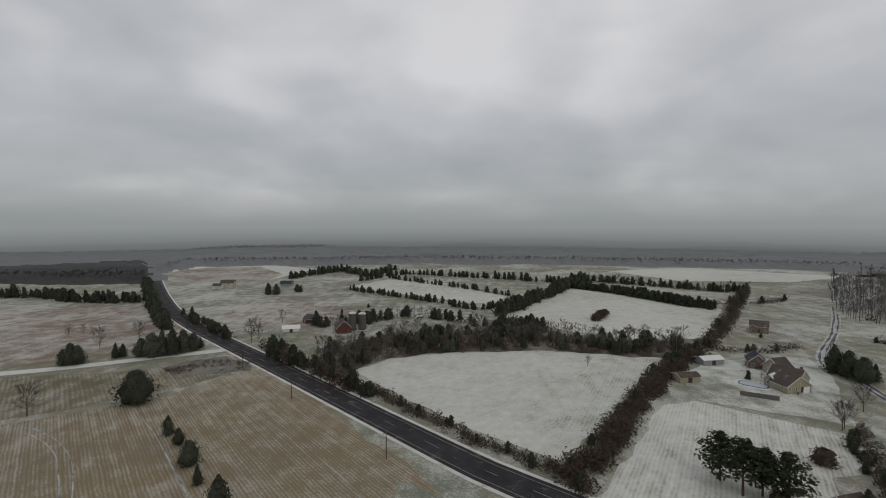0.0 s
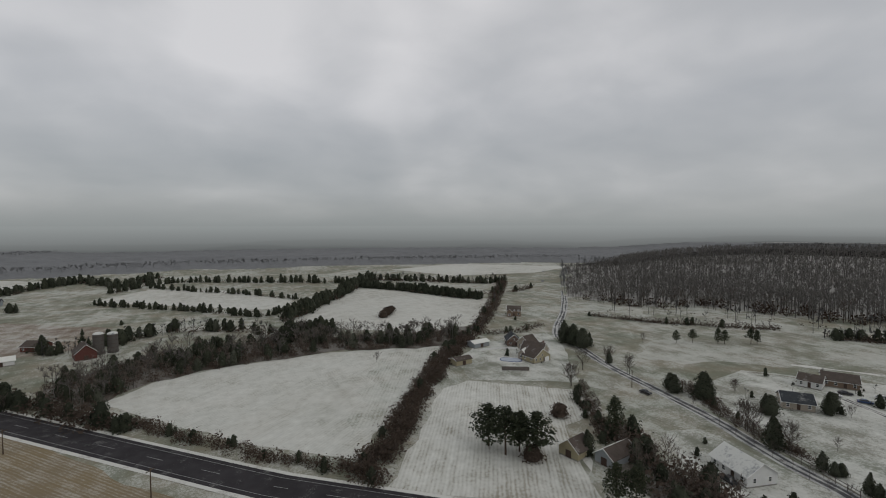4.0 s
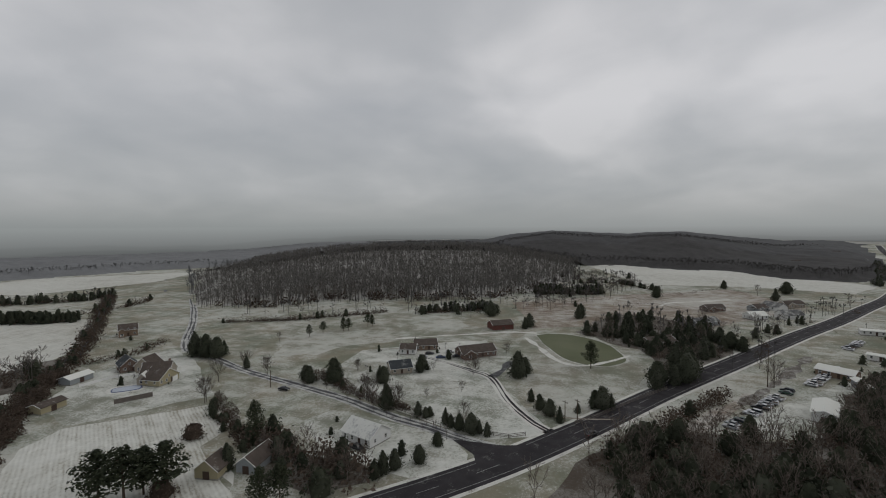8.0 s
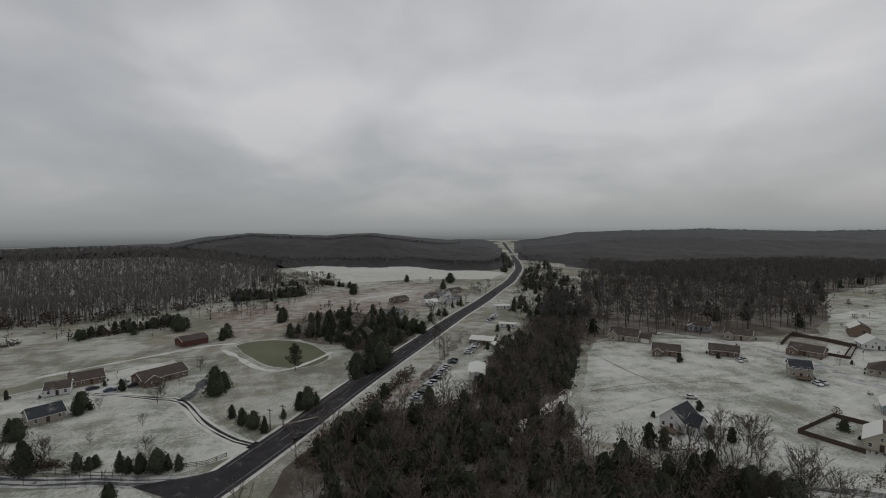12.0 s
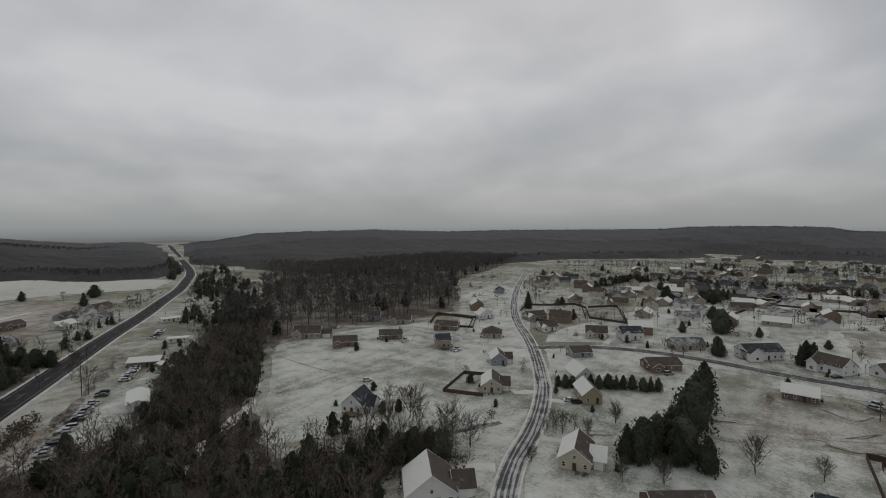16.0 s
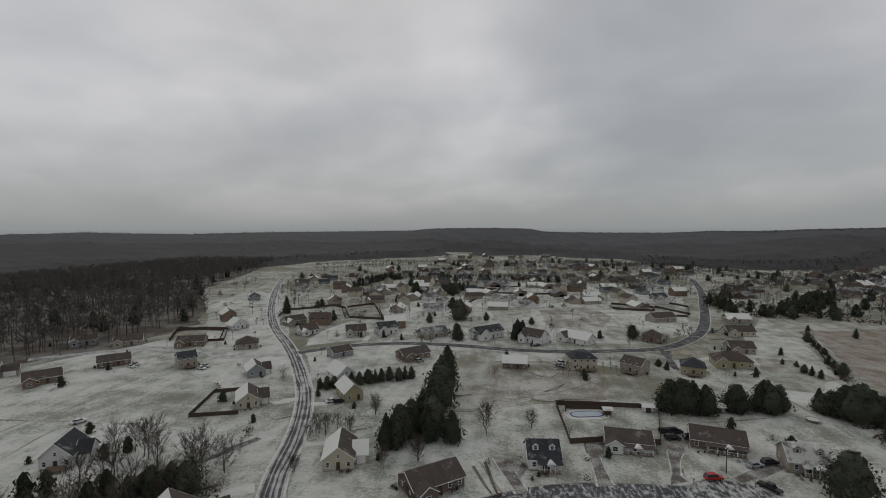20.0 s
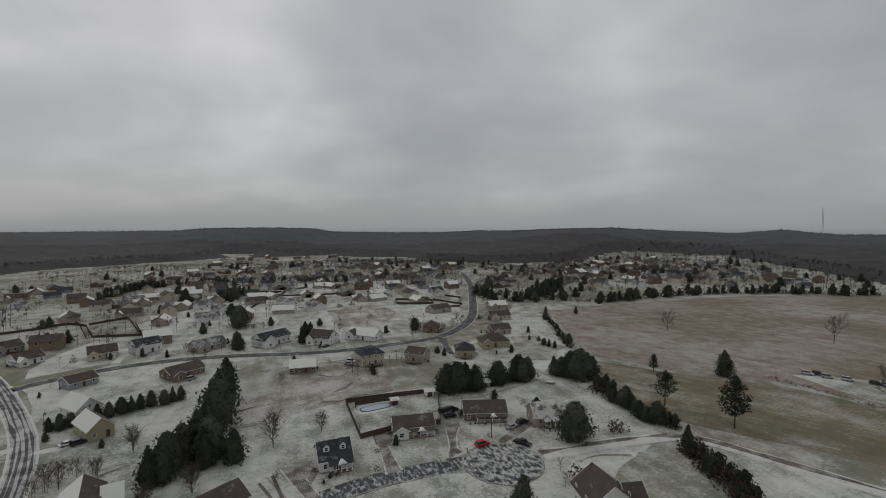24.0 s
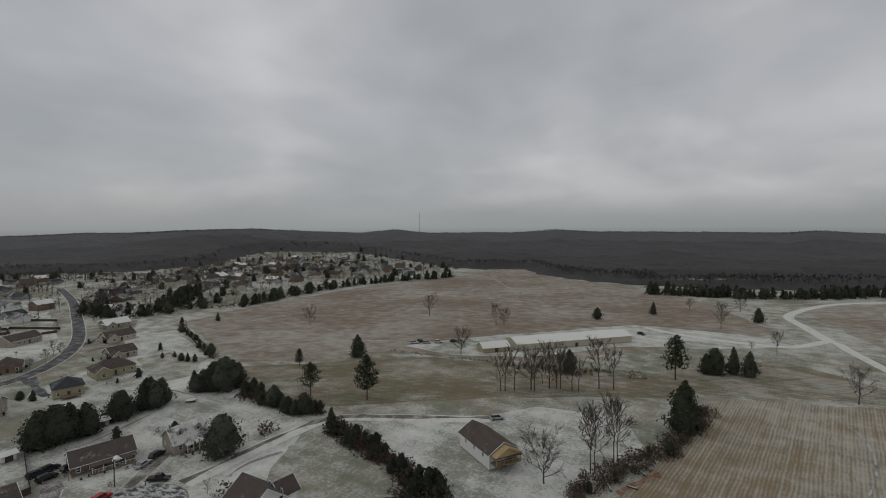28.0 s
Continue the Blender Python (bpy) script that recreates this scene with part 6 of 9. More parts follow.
WALLS = {
    "white": siding("white_siding", (0.66, 0.66, 0.645)), "cream": siding("cream_siding", (0.47, 0.43, 0.34)), "tan": siding("tan_siding", (0.34, 0.30, 0.25)),
    "yellow": siding("yellow_siding", (0.35, 0.31, 0.20)), "grey": siding("grey_siding", (0.27, 0.29, 0.30)), "brown": siding("brown_siding", (0.20, 0.145, 0.105)),
    "brick": brickwork("red_brick", (0.17, 0.105, 0.08)), "red": siding("barn_red_boards", (0.115, 0.045, 0.036), 0.3), "blue": siding("blue_grey_siding", (0.22, 0.26, 0.31)),
}
ROOFS = {
    "dark": shingles("charcoal_shingles", (0.045, 0.05, 0.055), 0.12), "brown": shingles("brown_shingles", (0.088, 0.071, 0.060), 0.06),
    "grey": shingles("grey_shingles", (0.11, 0.11, 0.11), 0.35), "snow": shingles("snowed_shingles", (0.10, 0.095, 0.09), 1.0), "half": shingles("half_snowed_shingles", (0.085, 0.075, 0.068), 0.55),
    "patchy": shingles("blown_snow_shingles", (0.085, 0.08, 0.078), 0.62),
    "tin": shingles("snowed_tin", (0.24, 0.25, 0.26), 0.75),
}
M_TRIM = paint("white_trim", (0.78, 0.78, 0.76), 0.5, 0.2)
M_FOUND = paint("concrete_block", (0.30, 0.285, 0.26), 0.9, 0.4)
M_DOOR = paint("dark_door_paint", (0.07, 0.045, 0.035), 0.5, 0.3)
M_DECK = paint("weathered_deck_boards", (0.20, 0.15, 0.105), 0.85, 0.4)
M_NEWWOOD = paint("new_timber", (0.42, 0.31, 0.16), 0.8, 0.35)
M_CHIM = brickwork("chimney_brick", (0.19, 0.11, 0.085))
M_GLASS = Mat("window_glass", 0.08, 0.6).done((0.02, 0.024, 0.028))


def box_bm(x0, x1, y0, y1, z0, z1, bm=None, bevel=0.0):
    bm = bm or bmesh.new()
    m = Matrix.LocRotScale(((x0 + x1) / 2, (y0 + y1) / 2, (z0 + z1) / 2), None, (x1 - x0, y1 - y0, z1 - z0))
    r = bmesh.ops.create_cube(bm, size=1.0, matrix=m)
    if bevel:
        es = list({e for v in r["verts"] for e in v.link_edges})
        bmesh.ops.bevel(bm, geom=es, offset=bevel, segments=1, affect="EDGES")
    return bm


def prism_bm(profile, y0, y1, along="y", bm=None):
    """A profile (across, z) drawn out along y, or along x."""
    bm = bm or bmesh.new()
    ends = []
    for y in (y0, y1):
        ends.append([bm.verts.new((a, y, z) if along == "y" else (y, a, z)) for a, z in profile])
    n = len(profile)
    fs = [bm.faces.new(ends[0]), bm.faces.new(ends[1][::-1])]
    for i in range(n):
        j = (i + 1) % n
        fs.append(bm.faces.new((ends[0][j], ends[0][i], ends[1][i], ends[1][j])))
    bmesh.ops.recalc_face_normals(bm, faces=fs)
    return bm


def window_mesh():
    bm = bmesh.new()
    for a in ((-0.5, 0.5, 0.44, 0.5), (-0.5, 0.5, -0.5, -0.42), (-0.5, -0.42, -0.42, 0.44), (0.42, 0.5, -0.42, 0.44), (-0.42, 0.42, -0.03, 0.03)):
        box_bm(a[0], a[1], -0.5, 0.5, a[2], a[3], bm)
    f = bpy.data.meshes.new("window")
    bm.to_mesh(f)
    bm.free()
    f.materials.append(M_TRIM)
    bm = box_bm(-0.42, 0.42, -0.2, 0.2, -0.42, 0.44)
    p = bpy.data.meshes.new("pane")
    bm.to_mesh(p)
    bm.free()
    p.materials.append(M_GLASS)
    return f, p


WIN, PANE = window_mesh()
FARWIN = bpy.data.meshes.new("window")
_b = box_bm(-0.5, 0.5, -0.35, 0.35, -0.5, 0.5)
box_bm(-0.42, 0.42, -0.5, 0.5, -0.42, 0.44, _b)
for _i, _f in enumerate(_b.faces):
    _f.material_index = 0 if _i < 6 else 1
_b.to_mesh(FARWIN)
_b.free()
FARWIN.materials.append(M_TRIM)
FARWIN.materials.append(M_GLASS)


def window(parent, x, y, z, w, h, turn=0):
    ob = new("window", WIN)
    ob.parent = parent
    ob.matrix_basis = pose(x, y, z, 0, 0, turn) @ Matrix.Diagonal((w, 0.12, h, 1))
    p = new("pane", PANE)
    p.parent = ob


def slab(profile_pts, y0, y1, along, thick=0.16):
    """A roof: a folded slab that follows a ridge line."""
    up = list(profile_pts)
    down = [(a, z - thick) for a, z in reversed(up)]
    return prism_bm(up + down, y0, y1, along)


def gable_block(parent, x0, x1, y0, y1, h, pitch, ridge, wall, roof, over=0.45, base=0.35, roof_name="roof", hip=False, light=False, gutters=True):
    """A box with a gabled or hipped roof. ridge: 'x' or 'y'."""
    if light:
        base = -0.2
    else:
        part("foundation", box_bm(x0 + 0.04, x1 - 0.04, y0 + 0.04, y1 - 0.04, -0.25, base), M_FOUND, parent)
    if hip:
        part("wall", box_bm(x0, x1, y0, y1, base, h), WALLS[wall], parent)
        bm = bmesh.new()
        a0, a1, b0, b1 = x0 - over, x1 + over, y0 - over, y1 + over
        half = min(a1 - a0, b1 - b0) / 2
        top = h + half * pitch
        c = [bm.verts.new(p) for p in ((a0, b0, h), (a1, b0, h), (a1, b1, h), (a0, b1, h))]
        if a1 - a0 >= b1 - b0:
            r = [bm.verts.new((a0 + half, (b0 + b1) / 2, top)), bm.verts.new((a1 - half + 0.01, (b0 + b1) / 2, top))]
            for f in ((c[0], c[1], r[1], r[0]), (c[1], c[2], r[1]), (c[2], c[3], r[0], r[1]), (c[3], c[0], r[0]), tuple(c[::-1])):
                bm.faces.new(f)
        else:
            r = [bm.verts.new(((a0 + a1) / 2, b0 + half, top)), bm.verts.new(((a0 + a1) / 2, b1 - half + 0.01, top))]
            for f in ((c[0], c[1], r[0]), (c[1], c[2], r[1], r[0]), (c[2], c[3], r[1]), (c[3], c[0], r[0], r[1]), tuple(c[::-1])):
                bm.faces.new(f)
        bmesh.ops.recalc_face_normals(bm, faces=bm.faces[:])
        part(roof_name, bm, ROOFS[roof], parent)
        return top
    if ridge == "x":
        w0, w1, l0, l1 = y0, y1, x0, x1
    else:
        w0, w1, l0, l1 = x0, x1, y0, y1
    mid, half = (w0 + w1) / 2, (w1 - w0) / 2
    top = h + half * pitch
    along = "x" if ridge == "x" else "y"
    part("wall", prism_bm([(w0, base), (w1, base), (w1, h), (mid, top), (w0, h)], l0, l1, along), WALLS[wall], parent)
    drop = over * pitch
    eave = h - drop + 0.18
    if roof == "half":
        # wind has left snow on the slopes that face east
        turn = parent.matrix_basis.to_3x3() @ (Vector((0, 1, 0)) if along == "x" else Vector((1, 0, 0)))
        east = turn.x + 0.35 * turn.y
        for k, (e0, e1) in enumerate((((w0 - over, eave), (mid, top + 0.18)), ((mid, top + 0.18), (w1 + over, eave)))):
            white = (east > 0) == (k == 1)
            part("roof_slope", slab([e0, e1], l0 - over, l1 + over, along), ROOFS["snow" if white else "brown"], parent, "snow-covered roof slope" if white else "bare shingled roof slope")
    else:
        part(roof_name, slab([(w0 - over, eave), (mid, top + 0.18), (w1 + over, eave)], l0 - over, l1 + over, along), ROOFS[roof], parent)
    for w in () if light or not gutters else (w0 - over - 0.06, w1 + over - 0.06):
        z = h - drop - 0.02
        part("gutter", box_bm(l0 - over, l1 + over, w, w + 0.12, z, z + 0.14) if along == "x" else box_bm(w, w + 0.12, l0 - over, l1 + over, z, z + 0.14), M_TRIM, parent)
    for l in () if light else (l0 - over, l1 + over):
        s = 0.05
        prof = [(w0 - over, h - drop + 0.0), (mid, top + 0.0), (w1 + over, h - drop + 0.0), (w1 + over, h - drop + 0.19), (mid, top + 0.19), (w0 - over, h - drop + 0.19)]
        part("bargeboard", prism_bm(prof, l - s, l + s, along), M_TRIM, parent)
    return top


def rows_of_windows(parent, x0, x1, y, z, n, w=1.0, h=1.35, turn=0, skip=()):
    for k in range(n):
        if k in skip:
            continue
        x = x0 + (x1 - x0) * (k + 0.5) / n
        if turn == 0:
            window(parent, x, y, z, w, h, 0)
        else:
            window(parent, y, x, z, w, h, 90)


def dormer(parent, x, y, z, wall, roof, w=1.6, h=1.5, deep=2.6):
    d = part("dormer", prism_bm([(x - w / 2, z), (x + w / 2, z), (x + w / 2, z + h), (x, z + h + 0.7), (x - w / 2, z + h)], y, y + deep, "y"), WALLS[wall], parent)
    part("dormer_roof", slab([(x - w / 2 - 0.2, z + h - 0.02), (x, z + h + 0.86), (x + w / 2 + 0.2, z + h - 0.02)], y - 0.2, y + deep, "y", 0.12), ROOFS[roof], d)
    window(d, x, y - 0.02, z + 0.85, 0.85, 1.1)


def porch(parent, x0, x1, y, deep, z, roof, posts=4, rail=True, floor_z=0.35, timber=None):
    """A lean-to porch towards the near side (minus y)."""
    timber = timber or M_TRIM
    part("porch_floor", box_bm(x0, x1, y - deep, y, floor_z - 0.3, floor_z), M_DECK, parent)
    part("porch_roof", slab([(y - deep - 0.3, z - 0.55), (y + 0.1, z)], x0 - 0.25, x1 + 0.25, "x", 0.14), ROOFS[roof], parent)
    for k in range(posts):
        x = x0 + 0.12 + (x1 - x0 - 0.24) * k / (posts - 1)
        part("post", box_bm(x - 0.08, x + 0.08, y - deep + 0.05, y - deep + 0.21, floor_z, z - 0.55), timber, parent)
    if posts == 5:
        mx = x0 + (x1 - x0) * 0.55
        part("pediment", prism_bm([(mx - 1.3, z - 0.62), (mx + 1.3, z - 0.62), (mx, z + 0.1)], y - deep - 0.35, y - 0.4, "y"), timber, parent)
        part("step", box_bm(mx - 0.8, mx + 0.8, y - deep - 0.7, y - deep, -0.1, floor_z - 0.12), M_FOUND, parent)
    if rail:
        bm = box_bm(x0, x1, y - deep + 0.1, y - deep + 0.16, floor_z + 0.85, floor_z + 0.95)
        n = int((x1 - x0) / 0.3)
        for k in range(n):
            x = x0 + (k + 0.5) * (x1 - x0) / n
            box_bm(x - 0.025, x + 0.025, y - deep + 0.11, y - deep + 0.15, floor_z, floor_z + 0.87, bm)
        part("railing", bm, timber, parent)


HOMES = []


def house(x, y, turn, length, deep, h, ridge, wall, roof, label, extras="", pitch=0.5, group="", name="house", category="house"):
    """A dwelling whose near wall's middle is at x, y. extras, one letter each: d dormers, p porch, w front wing, g garage door,
    c chimney, h hipped roof, s side wing, k deck, 2 two storeys of windows, u no windows."""
    e = empty(name, pose(x, y, terrain(x, y), 0, 0, turn), label, category, group)
    if "u" not in extras:
        HOMES.append((x, y, turn, length, deep))
    a, b = -length / 2, length / 2
    top = gable_block(e, a, b, 0, deep, h, pitch, ridge, wall, roof, hip="h" in extras, gutters="u" not in extras)
    if "u" not in extras:
        n = max(2, round(length / 3.0))
        door = n // 2
        zs = [1.75] if "2" not in extras else [1.75, 4.4]
        for z in zs:
            rows_of_windows(e, a, b, -0.02, z, n, skip=(door,) if z < 2 else ())
            rows_of_windows(e, a, b, deep + 0.02, z, n)
            m = max(1, round(deep / 4.0))
            rows_of_windows(e, 0, deep, a - 0.02, z, m, 0.9, 1.2, 90)
            rows_of_windows(e, 0, deep, b + 0.02, z, m, 0.9, 1.2, 90)
        if ridge == "y" and "2" not in extras and length > 7:
            window(e, 0, -0.02, h + 0.6, 0.8, 1.0)
        dx = a + (door + 0.5) * length / n
        part("door", box_bm(dx - 0.5, dx + 0.5, -0.07, 0.03, 0.37, 2.4), M_DOOR, e)
    else:
        part("door", box_bm(-0.9, 0.9, -0.06, 0.03, 0.05, 2.2), M_DOOR, e)
    if "d" in extras:
        run = deep / 2
        for s in (-0.26, 0.26):
            z = h + run * 0.42 * pitch
            dormer(e, s * length, run * 0.40, z - 0.1, wall, roof)
    if "p" in extras:
        porch(e, a + length * 0.28, b - 0.2, 0.0, 1.9, h - 0.05, roof, 5)
    if "w" in extras:
        gable_block(e, a, a + length * 0.34, -2.6, deep * 0.5, h, pitch * 1.25, "y", wall, roof, gutters=False)
        window(e, a + length * 0.17, -2.62, 1.7, 1.6, 1.4)
    if "s" in extras:
        gable_block(e, b - 0.2, b + length * 0.42, deep * 0.25, deep * 0.8, h * 0.82, pitch, "x", wall, roof, gutters=False)
        part("garage_door", box_bm(b + length * 0.08, b + length * 0.36, deep * 0.25 - 0.05, deep * 0.25 + 0.03, 0.05, 2.2), M_TRIM, e)
    if "g" in extras:
        part("garage_door", box_bm(b - length * 0.36, b - length * 0.08, -0.07, 0.03, 0.05, 2.25), M_TRIM, e)
    if "c" in extras:
        cx = b - 1.2
        part("chimney", box_bm(cx - 0.4, cx + 0.4, deep * 0.55, deep * 0.55 + 0.8, h, top + 0.9), M_CHIM, e)
    if "k" in extras:
        d0 = -3.2
        part("deck", box_bm(a + length * 0.25, b - length * 0.15, d0, -0.02, 0.9, 1.05), M_DECK, e)
        for px in (a + length * 0.27, 0.05 * length, b - length * 0.17):
            part("post", box_bm(px - 0.08, px + 0.08, d0 + 0.08, d0 + 0.24, -0.2, 2.0), M_DECK, e)
        part("railing", box_bm(a + length * 0.25, b - length * 0.15, d0 + 0.02, d0 + 0.08, 1.75, 1.95), M_DECK, e)
    return e


def one(rows):
    return rows[0][:4]


# the near plots
house(*one([
    (-33.2, -135.8, 175, 12.5),
]), 8.2, 2.9, "x", "white", "brown", "white ranch house with a brown roof and front porch", "wp")
house(*one([
    (-8.7, -122, -174, 8.4),
]), 8.8, 3.3, "x", "white", "dark", "white cottage with two dormers and a charcoal roof", "dp", 0.72)
house(*one([
    (-58.2, -139.3, 166, 14),
]), 9.5, 2.9, "x", "brick", "brown", "low brick ranch house with a brown roof", "p")
house(*one([
    (-76.2, -129.4, 171, 9.5),
]), 9.0, 3.2, "x", "tan", "patchy", "tan cottage with two dormers and snow on its roof", "dp", 0.72)
house(*one([
    (-64.2, -82.2, 171, 10.2),
]), 10.0, 4.0, "y", "white", "brown", "tall pale-sided house with a brown cross gable and deck", "2sk", 0.8)
house(*one([
    (45.1, -114.2, -164, 8.1),
]), 12.0, 3.3, "y", "cream", "half", "cream house with a steep gable and side wing", "s", 0.75)
house(*one([
    (16.8, -107.1, -141, 13.8),
]), 9.0, 3.0, "x", "brick", "brown", "low brick house with a dark brown roof", "w", 0.55)
house(*one([
    (64.7, -79.6, -135, 11.6),
]), 12.0, 3.3, "y", "white", "half", "white house with a snowed steep gable roof", "s", 0.75)
house(*one([
    (119.6, -104, -157, 7.6),
]), 10.0, 3.6, "y", "white", "dark", "white steep-roofed house with a charcoal roof and deck", "ks", 0.9)
house(*one([
    (92, -149.7, -148, 7.6),
]), 12.0, 3.2, "y", "cream", "half", "cream house with snow on one roof slope", "s", 0.7)
house(*one([
    (108.1, -182.3, -143, 7),
]), 10.5, 3.2, "y", "grey", "half", "grey house with a snowed gable roof", "s", 0.75)
house(*one([
    (146.4, -190.5, -132, 7.6),
]), 8.5, 4.6, "x", "tan", "dark", "tan two-storey house with a dark roof", "2k", 0.55)
house(*one([
    (181.4, -187.2, -136, 12.7),
]), 8.5, 3.0, "x", "brick", "brown", "brick ranch house backing on open lawn", "c")
house(*one([
    (221.3, -159.9, -137, 14.8),
]), 9.0, 3.4, "x", "tan", "half", "tan house with two front gables by the wood", "ws", 0.7)
house(*one([
    (189.6, -161.2, -129, 12.4),
]), 9.0, 3.0, "x", "brown", "brown", "brown ranch house backing on open lawn", "w")
house(*one([
    (230.2, -218.6, -141, 11.4),
]), 9.0, 3.2, "x", "grey", "half", "grey house at the edge of the oak woods", "w")
house(*one([
    (206.1, -221.8, -144, 13.1),
]), 9.0, 3.0, "x", "tan", "brown", "tan ranch house at the edge of the oak woods", "w")
house(*one([
    (171.4, -224.8, -157, 13.8),
]), 9.0, 3.0, "x", "brown", "brown", "brown house with a front gable", "w")
house(*one([
    (138, -224.4, -151, 10.8),
]), 10.0, 3.0, "x", "tan", "brown", "tan hip-roofed house beside the street", "h", 0.6)
house(*one([
    (170, -269.5, -125, 10.6),
]), 9.0, 3.0, "y", "white", "half", "white house beside the street", "", 0.7)
house(*one([
    (140.4, -287, -124, 14.4),
]), 9.0, 3.0, "x", "tan", "half", "tan house with a snowed roof", "w", 0.6)
house(*one([
    (119, -260.6, -131, 10.8),
]), 9.0, 3.0, "x", "white", "half", "white house with a snowed roof", "w", 0.6)
house(*one([
    (57.4, -161.9, -143, 6.9),
]), 12.0, 3.6, "y", "yellow", "half", "yellow-sided house with a steep snowed roof", "", 0.85)
house(*one([
    (67.6, -182, -136, 7.8),
]), 12.0, 3.4, "y", "white", "half", "white house with a steep snowed roof", "", 0.85)
house(*one([
    (82.4, -217.7, -133, 10.1),
]), 8.0, 2.8, "x", "grey", "brown", "long low grey house with a brown roof", "")
house(*one([
    (90.8, -261.4, -157, 11.6),
]), 9.0, 3.2, "x", "cream", "brown", "cream house with a front gable", "wg", 0.65)
house(*one([
    (72.8, -267.4, -143, 12.2),
]), 9.0, 4.4, "x", "white", "dark", "white two-storey house with a dark roof", "2w", 0.6)
house(*one([
    (43.4, -263.8, -143, 15.8),
]), 9.0, 3.0, "x", "tan", "grey", "tan house with a front gable", "w", 0.6)
house(*one([
    (11.7, -264.8, -139, 18.4),
]), 9.0, 4.4, "x", "white", "dark", "white two-storey house with a dark snow-edged roof", "2w", 0.6)
house(*one([
    (-9.9, -257.3, 145, 12.5),
]), 9.5, 4.2, "x", "white", "brown", "white house with steep brown gables", "2wg", 0.7)
house(*one([
    (45.3, -218.6, -139, 14.6),
]), 9.0, 2.9, "x", "brown", "brown", "brown ranch house with a carport", "w")
house(*one([
    (-1.2, -209, 178, 10.5),
]), 9.0, 3.0, "x", "brick", "half", "brick ranch house with snow on half of its roof", "")
house(*one([
    (-32, -211.4, -170, 11.4),
]), 9.5, 5.4, "x", "cream", "dark", "cream two-storey house with a charcoal hip roof", "2hk", 0.6)
house(*one([
    (-51.1, -210.6, 140, 9.4),
]), 9.0, 4.2, "x", "tan", "brown", "tan house with a high deck and brown roof", "2k", 0.5)
house(*one([
    (-32.9, -261.4, 138, 18.1),
]), 9.0, 3.2, "x", "white", "half", "white house with several gables", "wg", 0.65)
house(*one([
    (-76.1, -268.1, 161, 9.8),
]), 10.0, 3.2, "x", "brown", "brown", "brown hip-roofed house on the corner", "h", 0.65)
house(*one([
    (-101.9, -327.8, -158, 16.9),
]), 10.0, 3.2, "x", "tan", "half", "tan house with a wide gable", "", 0.55)
house(*one([
    (-77.1, -210.6, 164, 9.4),
]), 10.0, 3.8, "x", "yellow", "dark", "yellow house with a charcoal hip roof", "hk", 0.6)
house(*one([
    (-99.2, -224.2, 173, 15.4),
]), 10.0, 3.4, "x", "yellow", "brown", "tan-yellow house with a brown hip roof", "hw", 0.6)
house(*one([
    (-115, -250.6, 180, 11.7),
]), 9.0, 3.0, "x", "tan", "brown", "tan house in a close row", "w", 0.6, "row of tan houses")
house(*one([
    (-132.2, -290.4, 180, 15.1),
]), 9.0, 3.0, "x", "cream", "brown", "cream house in a close row", "w", 0.6, "row of tan houses")
house(*one([
    (-149.2, -331.3, -178, 14.4),
]), 9.0, 3.0, "x", "tan", "half", "tan house with snow on its roof", "w", 0.6, "row of tan houses")
# the house with the timber porch
e = house(*one([
    (-112.2, -48, 148, 8.9),
]), 15.5, 4.4, "y", "white", "brown", "white gabled house with a new timber porch", "u", 0.55)
porch(e, -4.0, 4.0, 0.0, 2.6, 4.5, "grey", 4, True, 2.2, M_NEWWOOD)
part("porch_gable", prism_bm([(-4.2, 4.3), (4.2, 4.3), (0, 6.4)], -2.7, -0.05, "y"), M_NEWWOOD, e, "raw timber gable over the porch")
for yy in (3.0, 7.5, 12.0):
    window(e, -4.02 if False else -one([
    (-112.2, -48, 148, 8.9),
])[3] / 2 - 0.02, yy, 3.2, 0.9, 1.2, 90)

# the farm side
house(*one([
    (115.6, 72.8, -104, 11.4),
]), 9.0, 3.0, "x", "white", "tin", "white house with a snow-streaked tin roof", "", 0.62)
house(*one([
    (85.6, 98.2, -76, 6.3),
]), 6.5, 2.6, "y", "yellow", "brown", "small yellow shed with a brown roof", "u", 0.8, name="shed", category="shed")
house(*one([
    (91.2, 90.7, -81, 5.7),
]), 10.0, 2.6, "y", "grey", "half", "old grey shed with a snow-edged roof", "u", 0.7, name="shed", category="shed")
house(*one([
    (133.6, 180.6, -56, 10.6),
]), 11.0, 3.2, "x", "tan", "half", "large tan farmhouse with a cross-gabled snow-edged roof", "wc", 0.75)
house(*one([
    (140.1, 204.3, -25, 7.1),
]), 9.0, 3.2, "y", "brick", "dark", "brick wing of the farmhouse with a dark roof", "", 0.85)
house(*one([
    (141, 197.4, -72, 7.5),
]), 8.0, 3.4, "y", "tan", "half", "rear gable of the farmhouse under snow", "", 0.9)
house(*one([
    (135.7, 174.4, 9, 10.7),
]), 8.0, 2.8, "y", "yellow", "half", "yellow-gabled garage with a snowed roof", "g", 0.65, name="garage", category="garage")
house(*one([
    (100.5, 186.3, 9, 8.9),
]), 5.5, 2.6, "x", "yellow", "half", "small straw-coloured shed by the hedgerow", "u", 0.35, name="shed", category="shed")
house(*one([
    (123.9, 210, 10, 10.1),
]), 6.0, 2.6, "x", "grey", "snow", "long low outbuilding with a snowed roof", "u", 0.35, name="shed", category="shed")
house(*one([
    (187, 272.8, -34, 9.5),
]), 9.0, 4.2, "x", "brown", "brown", "brown house beyond the hedgerow", "2w", 0.6)
